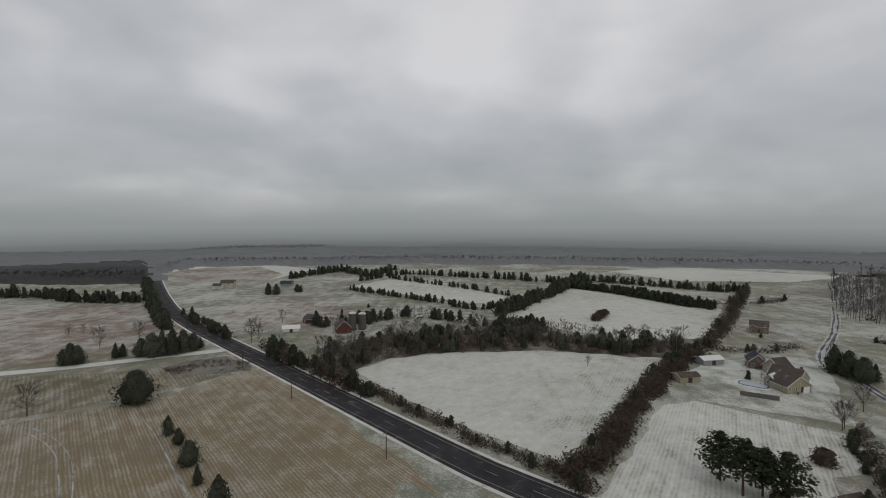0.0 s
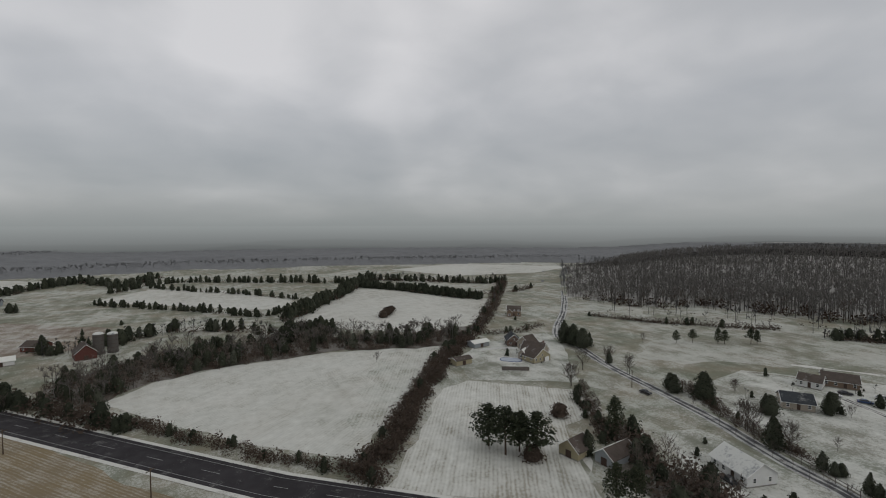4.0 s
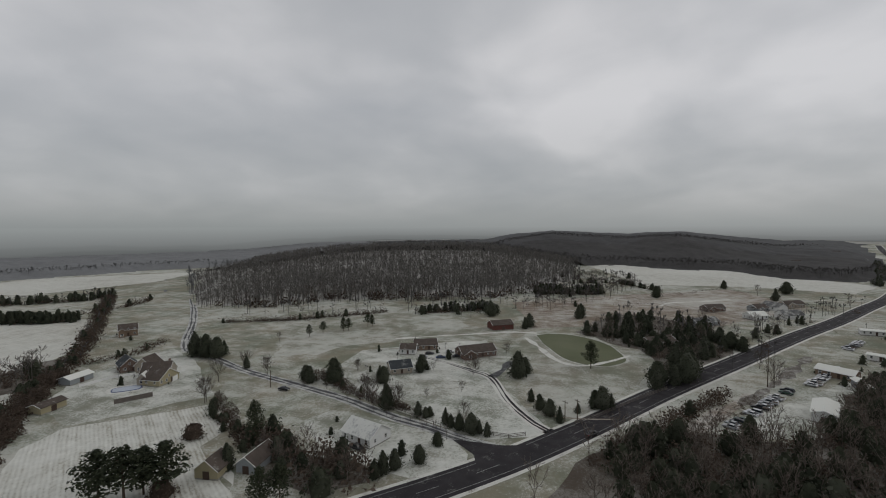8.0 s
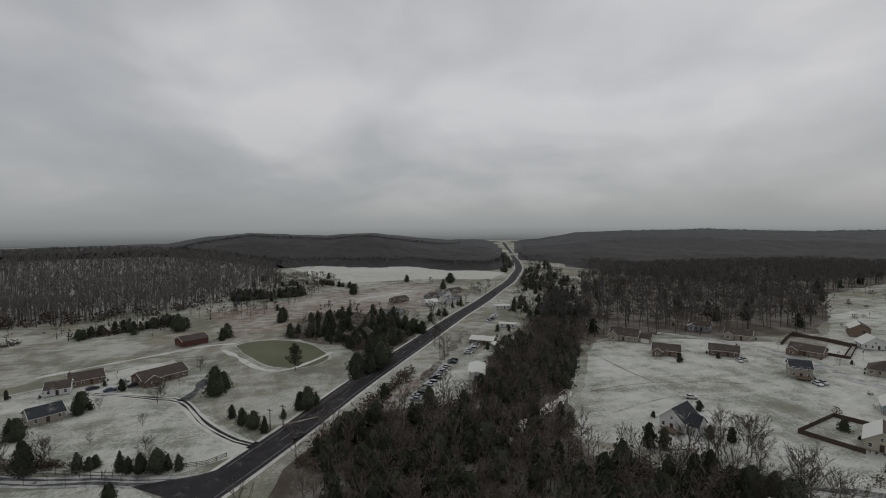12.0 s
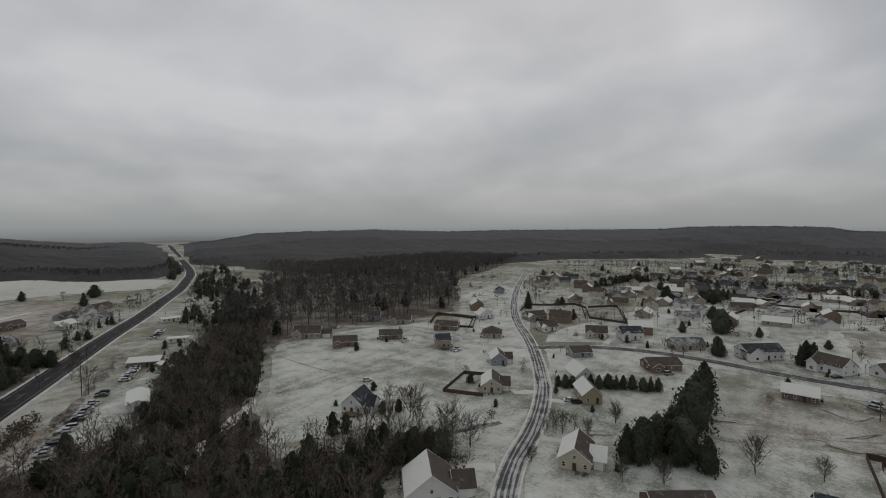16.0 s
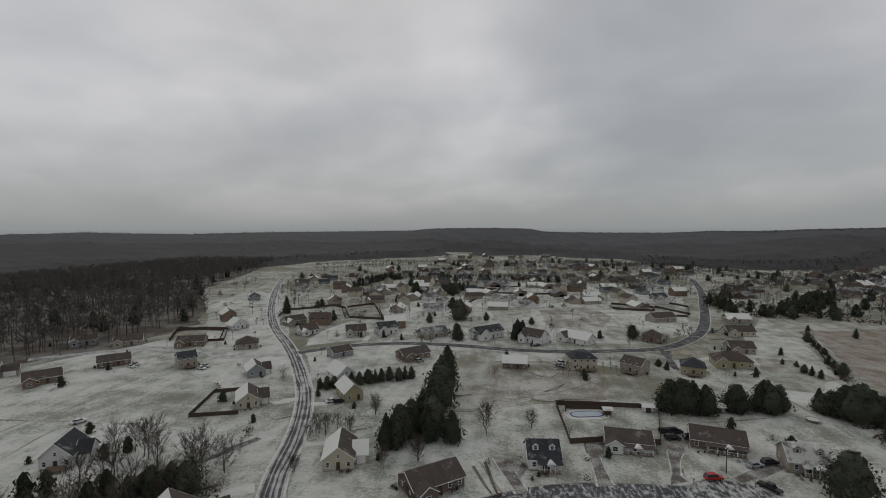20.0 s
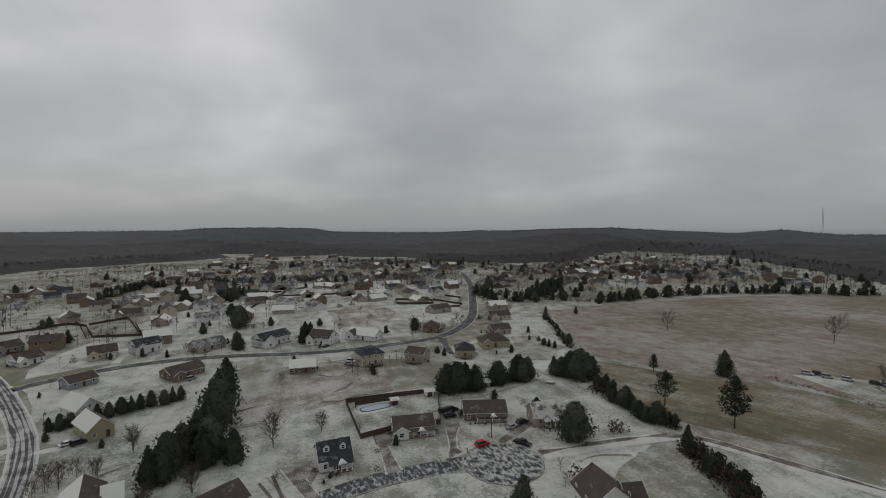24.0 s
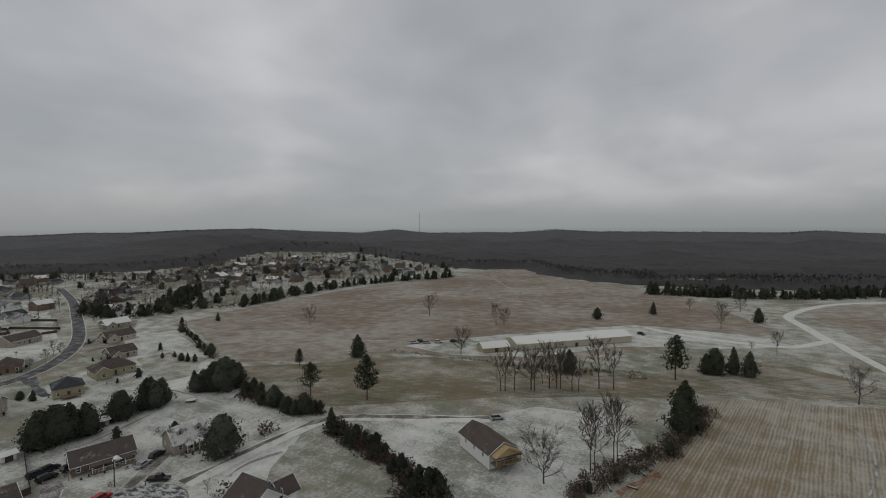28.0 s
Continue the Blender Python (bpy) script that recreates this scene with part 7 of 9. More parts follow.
house(*one([
    (179, 88.9, -51, 9.3),
]), 9.0, 2.8, "x", "tan", "dark", "low house with a dark roof among cedars", "")
house(*one([
    (218.2, 94.2, -61, 11.5),
]), 9.0, 2.8, "x", "brown", "brown", "low brown house in a snowy yard", "")
house(*one([
    (207.7, 99.8, -73, 7.7),
]), 8.0, 2.8, "x", "white", "half", "white outbuilding with a snowed roof", "", name="shed", category="shed")
house(*one([
    (214.8, 64.4, -49, 17.9),
]), 10.0, 2.9, "x", "brick", "brown", "long brick house with a brown roof", "w")
house(*one([
    (277.5, 68, -53, 13.5),
]), 10.0, 3.4, "x", "red", "half", "long red barn with a snow-edged roof", "u", 0.4, name="barn", category="barn")
house(*one([
    (266, -20.6, -50, 16.9),
]), 9.0, 2.8, "x", "tan", "brown", "house among trees by the highway", "")
house(*one([
    (330.4, -50.8, -52, 17.9),
]), 9.0, 2.8, "x", "grey", "grey", "far grey house by the highway", "")
house(*one([
    (180, -60.6, -110, 6.6),
]), 15.0, 3.2, "y", "white", "snow", "long workshop with a snow-covered roof", "u", 0.3, name="workshop", category="workshop")
house(*one([
    (211.2, -87, -88, 3.6),
]), 16.0, 3.0, "y", "grey", "snow", "shed with a snow-covered roof", "u", 0.3, name="workshop", category="workshop")
house(*one([
    (235.2, -81.9, -127, 12.8),
]), 8.0, 2.8, "x", "brown", "snow", "brown house with a snowed roof in the yard", "", 0.35)
house(*one([
    (270.2, -111.4, -123, 9.8),
]), 5.0, 2.8, "x", "white", "snow", "white trailer home by the woods", "", 0.2)
house(*one([
    (332.8, -133.6, -97, 11),
]), 6.0, 2.8, "x", "white", "snow", "white trailer home by the woods", "", 0.2)
house(*one([
    (-246.7, -63.5, 136, 68),
]), 16.0, 3.6, "x", "cream", "snow", "very long low shed with a snow-covered roof", "u", 0.22, name="long_shed", category="shed")
house(*one([
    (-215.2, -95.8, 137, 14.3),
]), 9.0, 2.6, "x", "yellow", "half", "low shed with a straw-coloured front", "u", 0.45, name="shed", category="shed")
house(*one([
    (-88.4, 302.6, -23, 9.2),
]), 9.0, 3.0, "x", "red", "brown", "old farmhouse with a rusty roof", "")
house(*one([
    (-58.8, 273.6, 19, 8.6),
]), 10.0, 3.6, "y", "red", "brown", "red barn beside the silos", "u", 0.9, name="barn", category="barn")
house(*one([
    (-231, 470.6, -1, 8.7),
]), 9.0, 3.0, "x", "white", "half", "far white farmhouse by the highway", "")
house(*one([
    (-91.4, 276.8, 17, 9.7),
]), 6.0, 2.4, "x", "white", "snow", "low white farm shed", "u", name="shed", category="shed")


# ---- far streets ----
def far_house_model(wall, roof, label, length, deep, h, wing):
    e = empty("house", Matrix.Identity(4), label, "house", "far houses")
    a = length / 2
    gable_block(e, -a, a, 0, deep, h, 0.6, "x", wall, roof, light=True)
    if wing:
        gable_block(e, -a, -a + 4.2, -2.4, deep * 0.5, h, 0.75, "y", wall, roof, light=True)
    z = 4.1 if h > 4 else 1.7
    for s in (-1, 1):
        for k in range(2):
            w = new("window", FARWIN)
            w.parent = e
            w.matrix_basis = pose(-a + 2 * a * (k + 0.6 + 0.1 * s) / 2.2, -0.02 if s < 0 else deep + 0.02, z) @ Matrix.Diagonal((1.2, 0.12, 1.4, 1))
    return e


FAR = [far_house_model(*r) for r in (
    ("white", "grey", "far white house with a grey snow-dusted roof", 14, 9, 3.0, True), ("tan", "half", "far tan house with snow on its roof", 15, 9, 3.0, True),
    ("cream", "brown", "far cream house with a brown roof", 13, 9, 5.2, False), ("grey", "dark", "far grey house with a charcoal roof", 12, 8.5, 3.0, False),
    ("brick", "grey", "far brick house with a grey roof", 16, 9, 3.0, True), ("brown", "half", "far brown house under thin snow", 13, 9, 5.0, False))]
FAR_FIRST = [True] * len(FAR)
TAKEN = []


def far_houses(outline, spacing, seed, turn0, keep=0.85):
    rng = random.Random(seed)
    xs, ys = [p[0] for p in outline], [p[1] for p in outline]
    y = min(ys)
    while y < max(ys):
        x = min(xs)
        while x < max(xs):
            px, py = x + rng.uniform(-0.28, 0.28) * spacing, y + rng.uniform(-0.28, 0.28) * spacing
            if inside(px, py, outline) and rng.random() < keep and all((px - q.x) ** 2 + (py - q.y) ** 2 > 110 for q in STREETS):
                k = rng.randrange(len(FAR))
                m = pose(px, py, terrain(px, py), 0, 0, turn0 + rng.choice((0, 90, 180, 270)) + rng.uniform(-14, 14))
                if FAR_FIRST[k]:
                    FAR[k].matrix_basis = m
                    FAR_FIRST[k] = False
                else:
                    copy_thing(FAR[k], m)
                TAKEN.append((px, py))
            x += spacing
        y += spacing * 1.15


STREETS = MAIN + CROSS + COURT

far_houses([
    (157.1, -349.7), (181.4, -436.7), (119.8, -484.2), (42.9, -505.1), (-70.7, -530.7), (-177.4, -527.3), (-128.1, -380.4), (-70.5, -360),
    (-3.6, -351.3), (53.2, -340.6), (113.9, -336),
], 27, 61, 12)
far_houses([
    (234, -453.2), (252.9, -574.1), (174.1, -681), (6.2, -784.5), (-225.6, -811.5), (-235, -634.7), (-185.8, -540.4), (-56, -509.1), (61.6, -475.5),
    (152.5, -422.9),
], 34, 62, 20, 0.9)
far_houses([
    (142.5, -286.6), (143.1, -334.3), (96.4, -358.1), (75, -325.3), (69.8, -271.7), (104.9, -252.5),
], 30, 63, 8, 0.5)
far_houses([
    (209.2, -307.1), (234.4, -368.1), (242.7, -418.7), (177.3, -311.4), (167.3, -274.4),
], 26, 64, 40, 0.9)
far_houses([
    (-139.3, -354.3), (-202.7, -496.8), (-309.2, -630.5), (-470.6, -758.5), (-514.6, -729.2), (-351, -496.2), (-242.5, -446.9), (-169.1, -358.3),
], 34, 65, 30, 0.8)
far_houses([
    (-317.8, -530.3), (-475.4, -696.5), (-650.9, -733.9), (-716.3, -642.7), (-615, -431.8), (-568.2, -321.5), (-464.4, -360.9), (-357.1, -403.5),
    (-279, -409.9),
], 34, 66, 10, 0.9)
far_houses([
    (142.2, -792.7), (128.8, -995.5), (8.5, -1069.6), (-109.6, -1002.4), (6.6, -833.9),
], 50, 67, 10, 0.7)
far_houses([
    (968.3, -228.2), (1169.4, -364.6), (1074.8, -417.9), (829.5, -322.6), (807, -231),
], 48, 68, 10, 0.8)
far_houses([
    (361.4, -66.9), (417.5, -98.3), (490.9, -165.7), (445.5, -164.7), (368, -114.8), (324.6, -76.4),
], 30, 69, 30, 0.5)
far_houses([
    (-267.1, 471.1), (-223.3, 502.2), (-153.9, 516.2), (-128.6, 469.5), (-189.9, 438.7),
], 45, 70, 10, 0.5)


def street_trees(outline, spacing, seed, keep=0.6, mix=((20, 3), (21, 3), (22, 3), (0, 1.5), (7, 0.4), (9, 1.2)), heights=(4, 9)):
    """Garden trees between far houses."""
    rng = random.Random(seed)
    kinds, weights = [k for k, _ in mix], [w for _, w in mix]
    xs, ys = [p[0] for p in outline], [p[1] for p in outline]
    spots = []
    for _ in range(int((max(xs) - min(xs)) * (max(ys) - min(ys)) / spacing ** 2)):
        px, py = rng.uniform(min(xs), max(xs)), rng.uniform(min(ys), max(ys))
        if not inside(px, py, outline) or rng.random() > keep:
            continue
        if any((px - q.x) ** 2 + (py - q.y) ** 2 < 36 for q in STREETS) or any((px - a) ** 2 + (py - b) ** 2 < 80 for a, b in TAKEN):
            continue
        k = rng.choices(kinds, weights)[0]
        spots.append((px, py, rng.uniform(*heights) * (0.5 if k == 9 else 1), k))
    scatter("garden_trees", KINDS, spots, "bare garden trees and small cedars among far houses", "trees", WOOD_MATS)


street_trees([
    (197.7, -358.2), (282.4, -570.4), (194.8, -762.4), (7, -890), (-255.5, -919.5), (-316.6, -722.1), (-603.5, -855.7), (-323.9, -457.7),
    (-169.1, -358.3), (-145.8, -404), (-41.6, -376.6), (45.7, -352.2), (103.8, -267.1),
], 10.0, 71, 0.75, heights=(4, 9))
street_trees([
    (-186.8, -341.1), (-354.8, -591.7), (-566.9, -795.2), (-809.5, -912.2), (-926.5, -792.5), (-590.4, -315.3), (-413.7, -354.5), (-256.5, -345.9),
], 12, 72, 0.9, heights=(6, 12))
street_trees([
    (141, -201.8), (188.8, -309.9), (123.1, -368.2), (2.8, -370.6), (-105.5, -295.9), (-74.2, -264.3), (1.8, -251.3), (83, -247.5), (95.2, -190.7),
    (95.2, -151.4),
], 17, 73, 0.5, heights=(3, 7))
street_trees([
    (282.4, -370), (324.1, -491.3), (257.4, -575.8), (159.1, -354.2), (174.4, -262.6),
], 16, 74, 0.6)
street_trees([
    (263.6, -22.4), (326.9, -60.4), (430.4, -134.2), (510.5, -205.3), (393.1, -148), (286, -81.9), (225.7, -41.6),
], 12, 75, 0.7, heights=(4, 9))

# rows of trees between the far plots
ROWS = [(0, 3), (1, 3), (2, 3), (20, 3), (21, 3), (9, 1.5), (7, 0.6)]
hedge("tree_row", [
    (92.7, -551.9), (37.7, -553), (-24.2, -550.9), (-76.8, -535.5), (-125.4, -498.8),
], 16, (6, 10), ROWS, "row of bare trees behind far houses", 4.0, 81, "trees")
hedge("tree_row", [
    (174, -521.2), (103.9, -579), (4.3, -554.1), (-90.9, -543.8), (-196.9, -591.3),
], 14, (6, 10), ROWS, "row of bare trees behind far houses", 4.0, 82, "trees")
hedge("tree_row", [
    (301.6, -685), (194.8, -762.4), (24.2, -759.7), (-129.7, -777.8), (-243.1, -731.1),
], 20, (7, 11), ROWS, "row of bare trees behind far houses", 5.0, 83, "trees")
hedge("tree_row", [
    (-156.1, -391.9), (-210.1, -477.8), (-300.7, -555.1), (-421.5, -596.6),
], 18, (7, 11), ROWS, "row of bare trees behind far houses", 4.0, 84, "trees")
hedge("tree_row", [
    (-51, -901.2), (-129.1, -744.6), (-244.8, -731.8), (-304.7, -575.1),
], 18, (7, 11), ROWS, "row of bare trees behind far houses", 4.0, 85, "trees")
hedge("tree_row", [
    (163.9, -490.6), (160.9, -534.3), (136.5, -561.8),
], 10, (6, 9), CEDARY, "dark cedar clump among far houses", 4.0, 86, "trees")
hedge("tree_row", [
    (65.5, -441.9), (59.4, -458.6), (43.4, -469.1),
], 10, (6, 9), CEDARY, "dark cedar clump among far houses", 4.0, 87, "trees")
hedge("tree_row", [
    (-207, -377.4), (-243.2, -415.4), (-264.2, -436.7),
], 18, (7, 11), CEDARY, "dark cedars behind the gardens", 4.0, 88, "trees")
hedge("tree_row", [
    (-401.2, -505.8), (-486.1, -548.5), (-476.9, -492), (-437.1, -411.5),
], 40, (7, 11), ROWS, "trees on the built-up hillside", 6.0, 89, "trees")


def house_shrubs():
    """Bushes and saplings round the houses, in beds along the walls and out on the plots."""
    rng = random.Random(90)
    spots = []
    for x, y, turn, length, deep in HOMES:
        c, sn = math.cos(radians(turn)), math.sin(radians(turn))
        for _ in range(11):
            near = rng.random() < 0.6
            off = rng.uniform(0.8, 1.4) if near else rng.uniform(4.0, 13.0)
            u, v = rng.choice(((rng.uniform(-0.5, 0.5) * length, -off), (rng.uniform(-0.5, 0.5) * length, deep + off), (length / 2 + off, rng.uniform(0, deep)), (-length / 2 - off, rng.uniform(0, deep))))
            px, py = x + c * u - sn * v, y + sn * u + c * v
            if any((px - q.x) ** 2 + (py - q.y) ** 2 < 30 for q in STREETS):
                continue
            k = rng.choice((9, 9, 10, 7)) if near else rng.choice((3, 4, 9, 9, 6))
            spots.append((px, py, rng.uniform(0.6, 1.4) if k in (9, 10, 7) else rng.uniform(2.0, 5.0), FAR_KIND.get(k, k) if math.hypot(px, py) > 190 else k))
    for px, py in TAKEN:
        for _ in range(3):
            a, r = rng.uniform(0, 6.28), rng.uniform(8.5, 13)
            spots.append((px + math.cos(a) * r, py + math.sin(a) * r, rng.uniform(1.0, 4.5), rng.choice((23, 24, 20, 21))))
    scatter("garden_shrubs", KINDS, spots, "leafless bushes and saplings round the houses", "shrub", WOOD_MATS)


house_shrubs()


# ---- pond ----
def water():
    m = Mat("pond_water", 0.5, 0.03)
    c = m.ramp(m.noise(0.05, 4), (0.3, (0.105, 0.116, 0.064)), (0.7, (0.14, 0.148, 0.088)))
    return m.done(c, m.noise(0.8, 3), 0.05, 0.02)


POND = [
    (271.2, 47), (277.3, 40.2), (278.7, 28.8), (272.8, 16.8), (257.9, 5), (239.3, -0.9), (228.8, -0.2), (221.7, 5.7), (220, 15), (226.9, 25),
    (243.8, 35.5),
]
POND = [tuple(p.xy) for p in smooth_line(POND + POND[:1], 3.0)[:-1]]
patch("pond", POND, water(), "still olive-green farm pond", "water", 0.075, 0.6, 3.0)
BANK = [Vector((x, y, 0)) for x, y in POND]
BANK_MID = sum(BANK, Vector()) / len(BANK)
BANK_RING = [tuple((BANK_MID + (p - BANK_MID) * 1.05).xy) for p in BANK]
patch("pond_bank", BANK_RING, M_LAWN, "snow-covered bank round the pond", "ground", 0.06, 0.8, 4.0)
CREEK_POND = [
    (91.7, -94.6), (93.7, -98.6), (93.6, -101.7), (92.3, -105.2), (91.8, -108.7), (93.1, -112.6), (92.1, -114.3), (87.7, -112.6), (84.1, -108.8),
    (79.9, -102.4), (78.5, -97.2), (80, -92.5), (85, -90.7),
]
M_CREEK = Mat("dark_creek_water", 0.25, 0.3).done((0.030, 0.036, 0.026))
patch("creek_pond", CREEK_POND, M_CREEK, "dark green pond on a creek among bare trees", "water", 0.078, 0.5, 2.0)
tagged(link("creek", ribbon_bm(smooth_line([
    (87.5, -112), (83.9, -113.7), (81.8, -117.2), (80.1, -121.5), (78.3, -124.9), (76.1, -129.2),
], 2.0), 1.3, -1.3, 0.082, wander=0.7), M_CREEK), "dark narrow creek in a snowy bank", "water", kind="structure")
patch("ball_field", [
    (137, 148.1), (145.1, 153.5), (149.3, 150.1), (148.5, 135.9), (141.8, 131.3), (133.9, 133.5), (132.2, 140),
], M_THIN, "bare grass ring in a snowy field", "field", 0.05, 0.6)

# ---- turning circle, drives, kerbs ----
CIRCLE = [
    (-52.3, -112.9),
][0]
CIRCLE_R = 10.8


def ring_patch(name, cx, cy, r0, r1, z0, z1, material, label, category):
    bm = bmesh.new()
    n = 56
    rows = []
    for k in range(n):
        a = 2 * math.pi * k / n
        c, s = math.cos(a), math.sin(a)
        rows.append([bm.verts.new((cx + c * r, cy + s * r, z)) for r, z in ((r0, z0), (r0, z1), (r1, z1), (r1, z0))])
    for k in range(n):
        a, b = rows[k], rows[(k + 1) % n]
        for j in range(3):
            bm.faces.new((a[j], a[j + 1], b[j + 1], b[j]))
    bmesh.ops.recalc_face_normals(bm, faces=bm.faces[:])
    return tagged(link(name, bm, material), label, category, kind="structure")


M_CIRCLE = asphalt("patchy_slush_asphalt", (0.060, 0.062, 0.070), 0.60, True)
patch("turning_circle", [(CIRCLE[0] + CIRCLE_R * math.cos(k * math.pi / 20), CIRCLE[1] + CIRCLE_R * math.sin(k * math.pi / 20)) for k in range(40)],
      M_CIRCLE, "turning circle of wet asphalt and patchy slush", "road", 0.075, 0.0, 3.0)
ring_patch("kerb", CIRCLE[0], CIRCLE[1], CIRCLE_R, CIRCLE_R + 0.35, 0.0, 0.16, M_DRIVE, "pale concrete kerb round the turning circle", "kerb")
for off in (3.35, -3.35):
    tagged(link("kerb", ribbon_bm(TURN[:-2], off + 0.15, off - 0.15, 0.15, 0.15), M_DRIVE), "pale concrete kerb along the street", "kerb", kind="structure")


def drive(points, width, label, material=None, z=0.065):
    line = smooth_line(points, 3.0)
    return tagged(link("driveway", ribbon_bm(line, width / 2, -width / 2, z, wander=0.15), material or M_DRIVE), label, "driveway", kind="structure")


M_WETDRIVE = asphalt("wet_drive", (0.12, 0.105, 0.095), 0.34)
patch("driveway", [
    (4.7, -126.5), (-2.2, -127.3), (-3.1, -121.9), (-1.6, -117.7), (-4.5, -111.1), (-1, -110), (1.9, -117.3),
], M_WETDRIVE, "wet driveway beside the dormered cottage", "driveway", 0.066, 0.2, 2.0)
patch("driveway", [
    (-21.8, -140.3), (-26.8, -140.7), (-26.3, -135), (-24.3, -131.7), (-24.6, -124), (-25.1, -117.1), (-20.9, -116.1), (-21.4, -123.4), (-21.3, -130.5),
], M_WETDRIVE, "wet driveway beside the white ranch house", "driveway", 0.066, 0.2, 2.0)
patch("driveway", [
    (-46.4, -144.3), (-49.7, -143.9), (-48.4, -137.6), (-45.4, -132), (-43.6, -121.7), (-39.1, -119.4), (-42.1, -129.1), (-44, -138.1),
], M_WETDRIVE, "wet driveway of the brick house", "driveway", 0.066, 0.2, 2.0)
patch("driveway", [
    (-56, -124.9), (-61, -129), (-67.5, -133.3), (-76.1, -138.8), (-74.6, -134.4), (-65.9, -128), (-59.7, -124.4), (-56.6, -122.8),
], M_WETDRIVE, "wet driveway of the tan dormered house", "driveway", 0.066, 0.2, 2.0)
drive([
    (60.2, -127.1), (52.7, -129.3), (45.9, -130.9),
], 3.4, "snowy driveway off the street", M_GRAVEL)
drive([
    (72.7, -157.1), (66.7, -158.3), (60.1, -159.8),
], 3.4, "snowy driveway off the street", M_GRAVEL)
drive([
    (79.3, -162.3), (85, -156.5), (89.6, -158),
], 3.2, "snowy driveway off the street", M_GRAVEL)
drive([
    (178.8, -199.9), (172.7, -189.6), (175.4, -183.7),
], 4.0, "snowy driveway with parked cars", M_GRAVEL)
drive([
    (82.7, -251.1), (83.4, -262.9),
], 4.0, "grey driveway under thin snow", M_GRAVEL)
drive([
    (-18.3, -224.2), (-20.5, -217), (-22.6, -210.3),
], 4.5, "wet driveway beside the cream house", M_WETDRIVE)
drive([
    (214.1, 48.7), (200, 49.3), (188.5, 51.4),
], 2.6, "short branch of the pond drive", M_ROAD2)
drive([
    (82.5, 87.9), (86.3, 90.1), (89.2, 94.4), (90.9, 98),
], 2.6, "snowy track to the sheds", M_GRAVEL)
drive([
    (156.6, 186.1), (151.7, 194.5), (146, 205.2),
], 3.2, "snowy drive of the farmhouse", M_GRAVEL)
drive([
    (269.9, -84.2), (228.3, -62.4), (205.8, -49.7), (189.5, -39.7),
], 4.0, "slushy yard lane between parked cars", M_GRAVELDARK)
drive([
    (125.3, -50.3), (139.2, -66), (152.4, -84.1), (173.8, -101.6),
], 3.4, "narrow track through the cedar woods", M_GRAVEL, 0.08)
drive([
    (262.9, 51.6), (247.4, 42.4), (223.2, 28.9), (218, 16.9), (229.9, 5), (243.2, -3.8),
], 2.2, "farm track round the pond", M_GRAVEL, 0.09)
drive([
    (235.4, 120.7), (246.9, 104.5), (260, 84.6), (273.6, 64), (276.4, 47.4),
], 2.6, "farm track across the pasture", M_GRAVEL)


# ---- fences ----
M_FENCE = paint("dark_fence_boards", (0.085, 0.06, 0.045), 0.9, 0.4)
M_FENCE2 = paint("grey_fence_boards", (0.16, 0.14, 0.125), 0.9, 0.4)


def fence(points, h, label, material=M_FENCE, step=2.4, rails=0):
    """Posts and board panels; rails > 0: an open fence of rails."""
    x0, y0 = points[0]
    e = empty("fence", pose(x0, y0, 0), label, "fence")
    post = box_bm(-0.07, 0.07, -0.07, 0.07, -0.2, h + 0.1, bevel=0.02)
    pm = bpy.data.meshes.new("post")
    post.to_mesh(pm)
    post.free()
    pm.materials.append(material)
    panel = bmesh.new()
    if rails:
        box_bm(0.0, 1.0, -0.03, 0.03, -0.07, 0.07, panel)
    else:
        # one sheet of boards, alternately proud and set back
        prof = []
        for k in range(10):
            y = -0.02 + 0.025 * (k % 2)
            prof += [(k / 10, y), ((k + 0.97) / 10, y)]
        prof += [(1.0, 0.03), (0.0, 0.03)]
        lo = [panel.verts.new((x, y, 0.05)) for x, y in prof]
        hi = [panel.verts.new((x, y, h)) for x, y in prof]
        k = len(prof)
        for i in range(k):
            panel.faces.new((lo[i], lo[(i + 1) % k], hi[(i + 1) % k], hi[i]))
        panel.faces.new(hi)
        bmesh.ops.recalc_face_normals(panel, faces=panel.faces[:])
    bm_me = bpy.data.meshes.new("panel")
    panel.to_mesh(bm_me)
    panel.free()
    bm_me.materials.append(material)
    for (ax, ay), (bx, by) in zip(points, points[1:]):
        d = math.hypot(bx - ax, by - ay)
        n = max(1, round(d / step))
        a = math.degrees(math.atan2(by - ay, bx - ax))
        for k in range(n):
            x, y = ax + (bx - ax) * k / n - x0, ay + (by - ay) * k / n - y0
            p = new("post", pm)
            p.parent = e
            p.matrix_basis = pose(x, y, 0, 0, 0, a)
            for j in range(max(1, rails)):
                q = new("rail" if rails else "panel", bm_me)
                q.parent = e
                q.matrix_basis = pose(x, y, h * (j + 0.8) / rails if rails else 0, 0, 0, a) @ Matrix.Diagonal((d / n, 1, 1, 1))
    p = new("post", pm)
    p.parent = e
    p.matrix_basis = pose(points[-1][0] - x0, points[-1][1] - y0, 0)
    return e


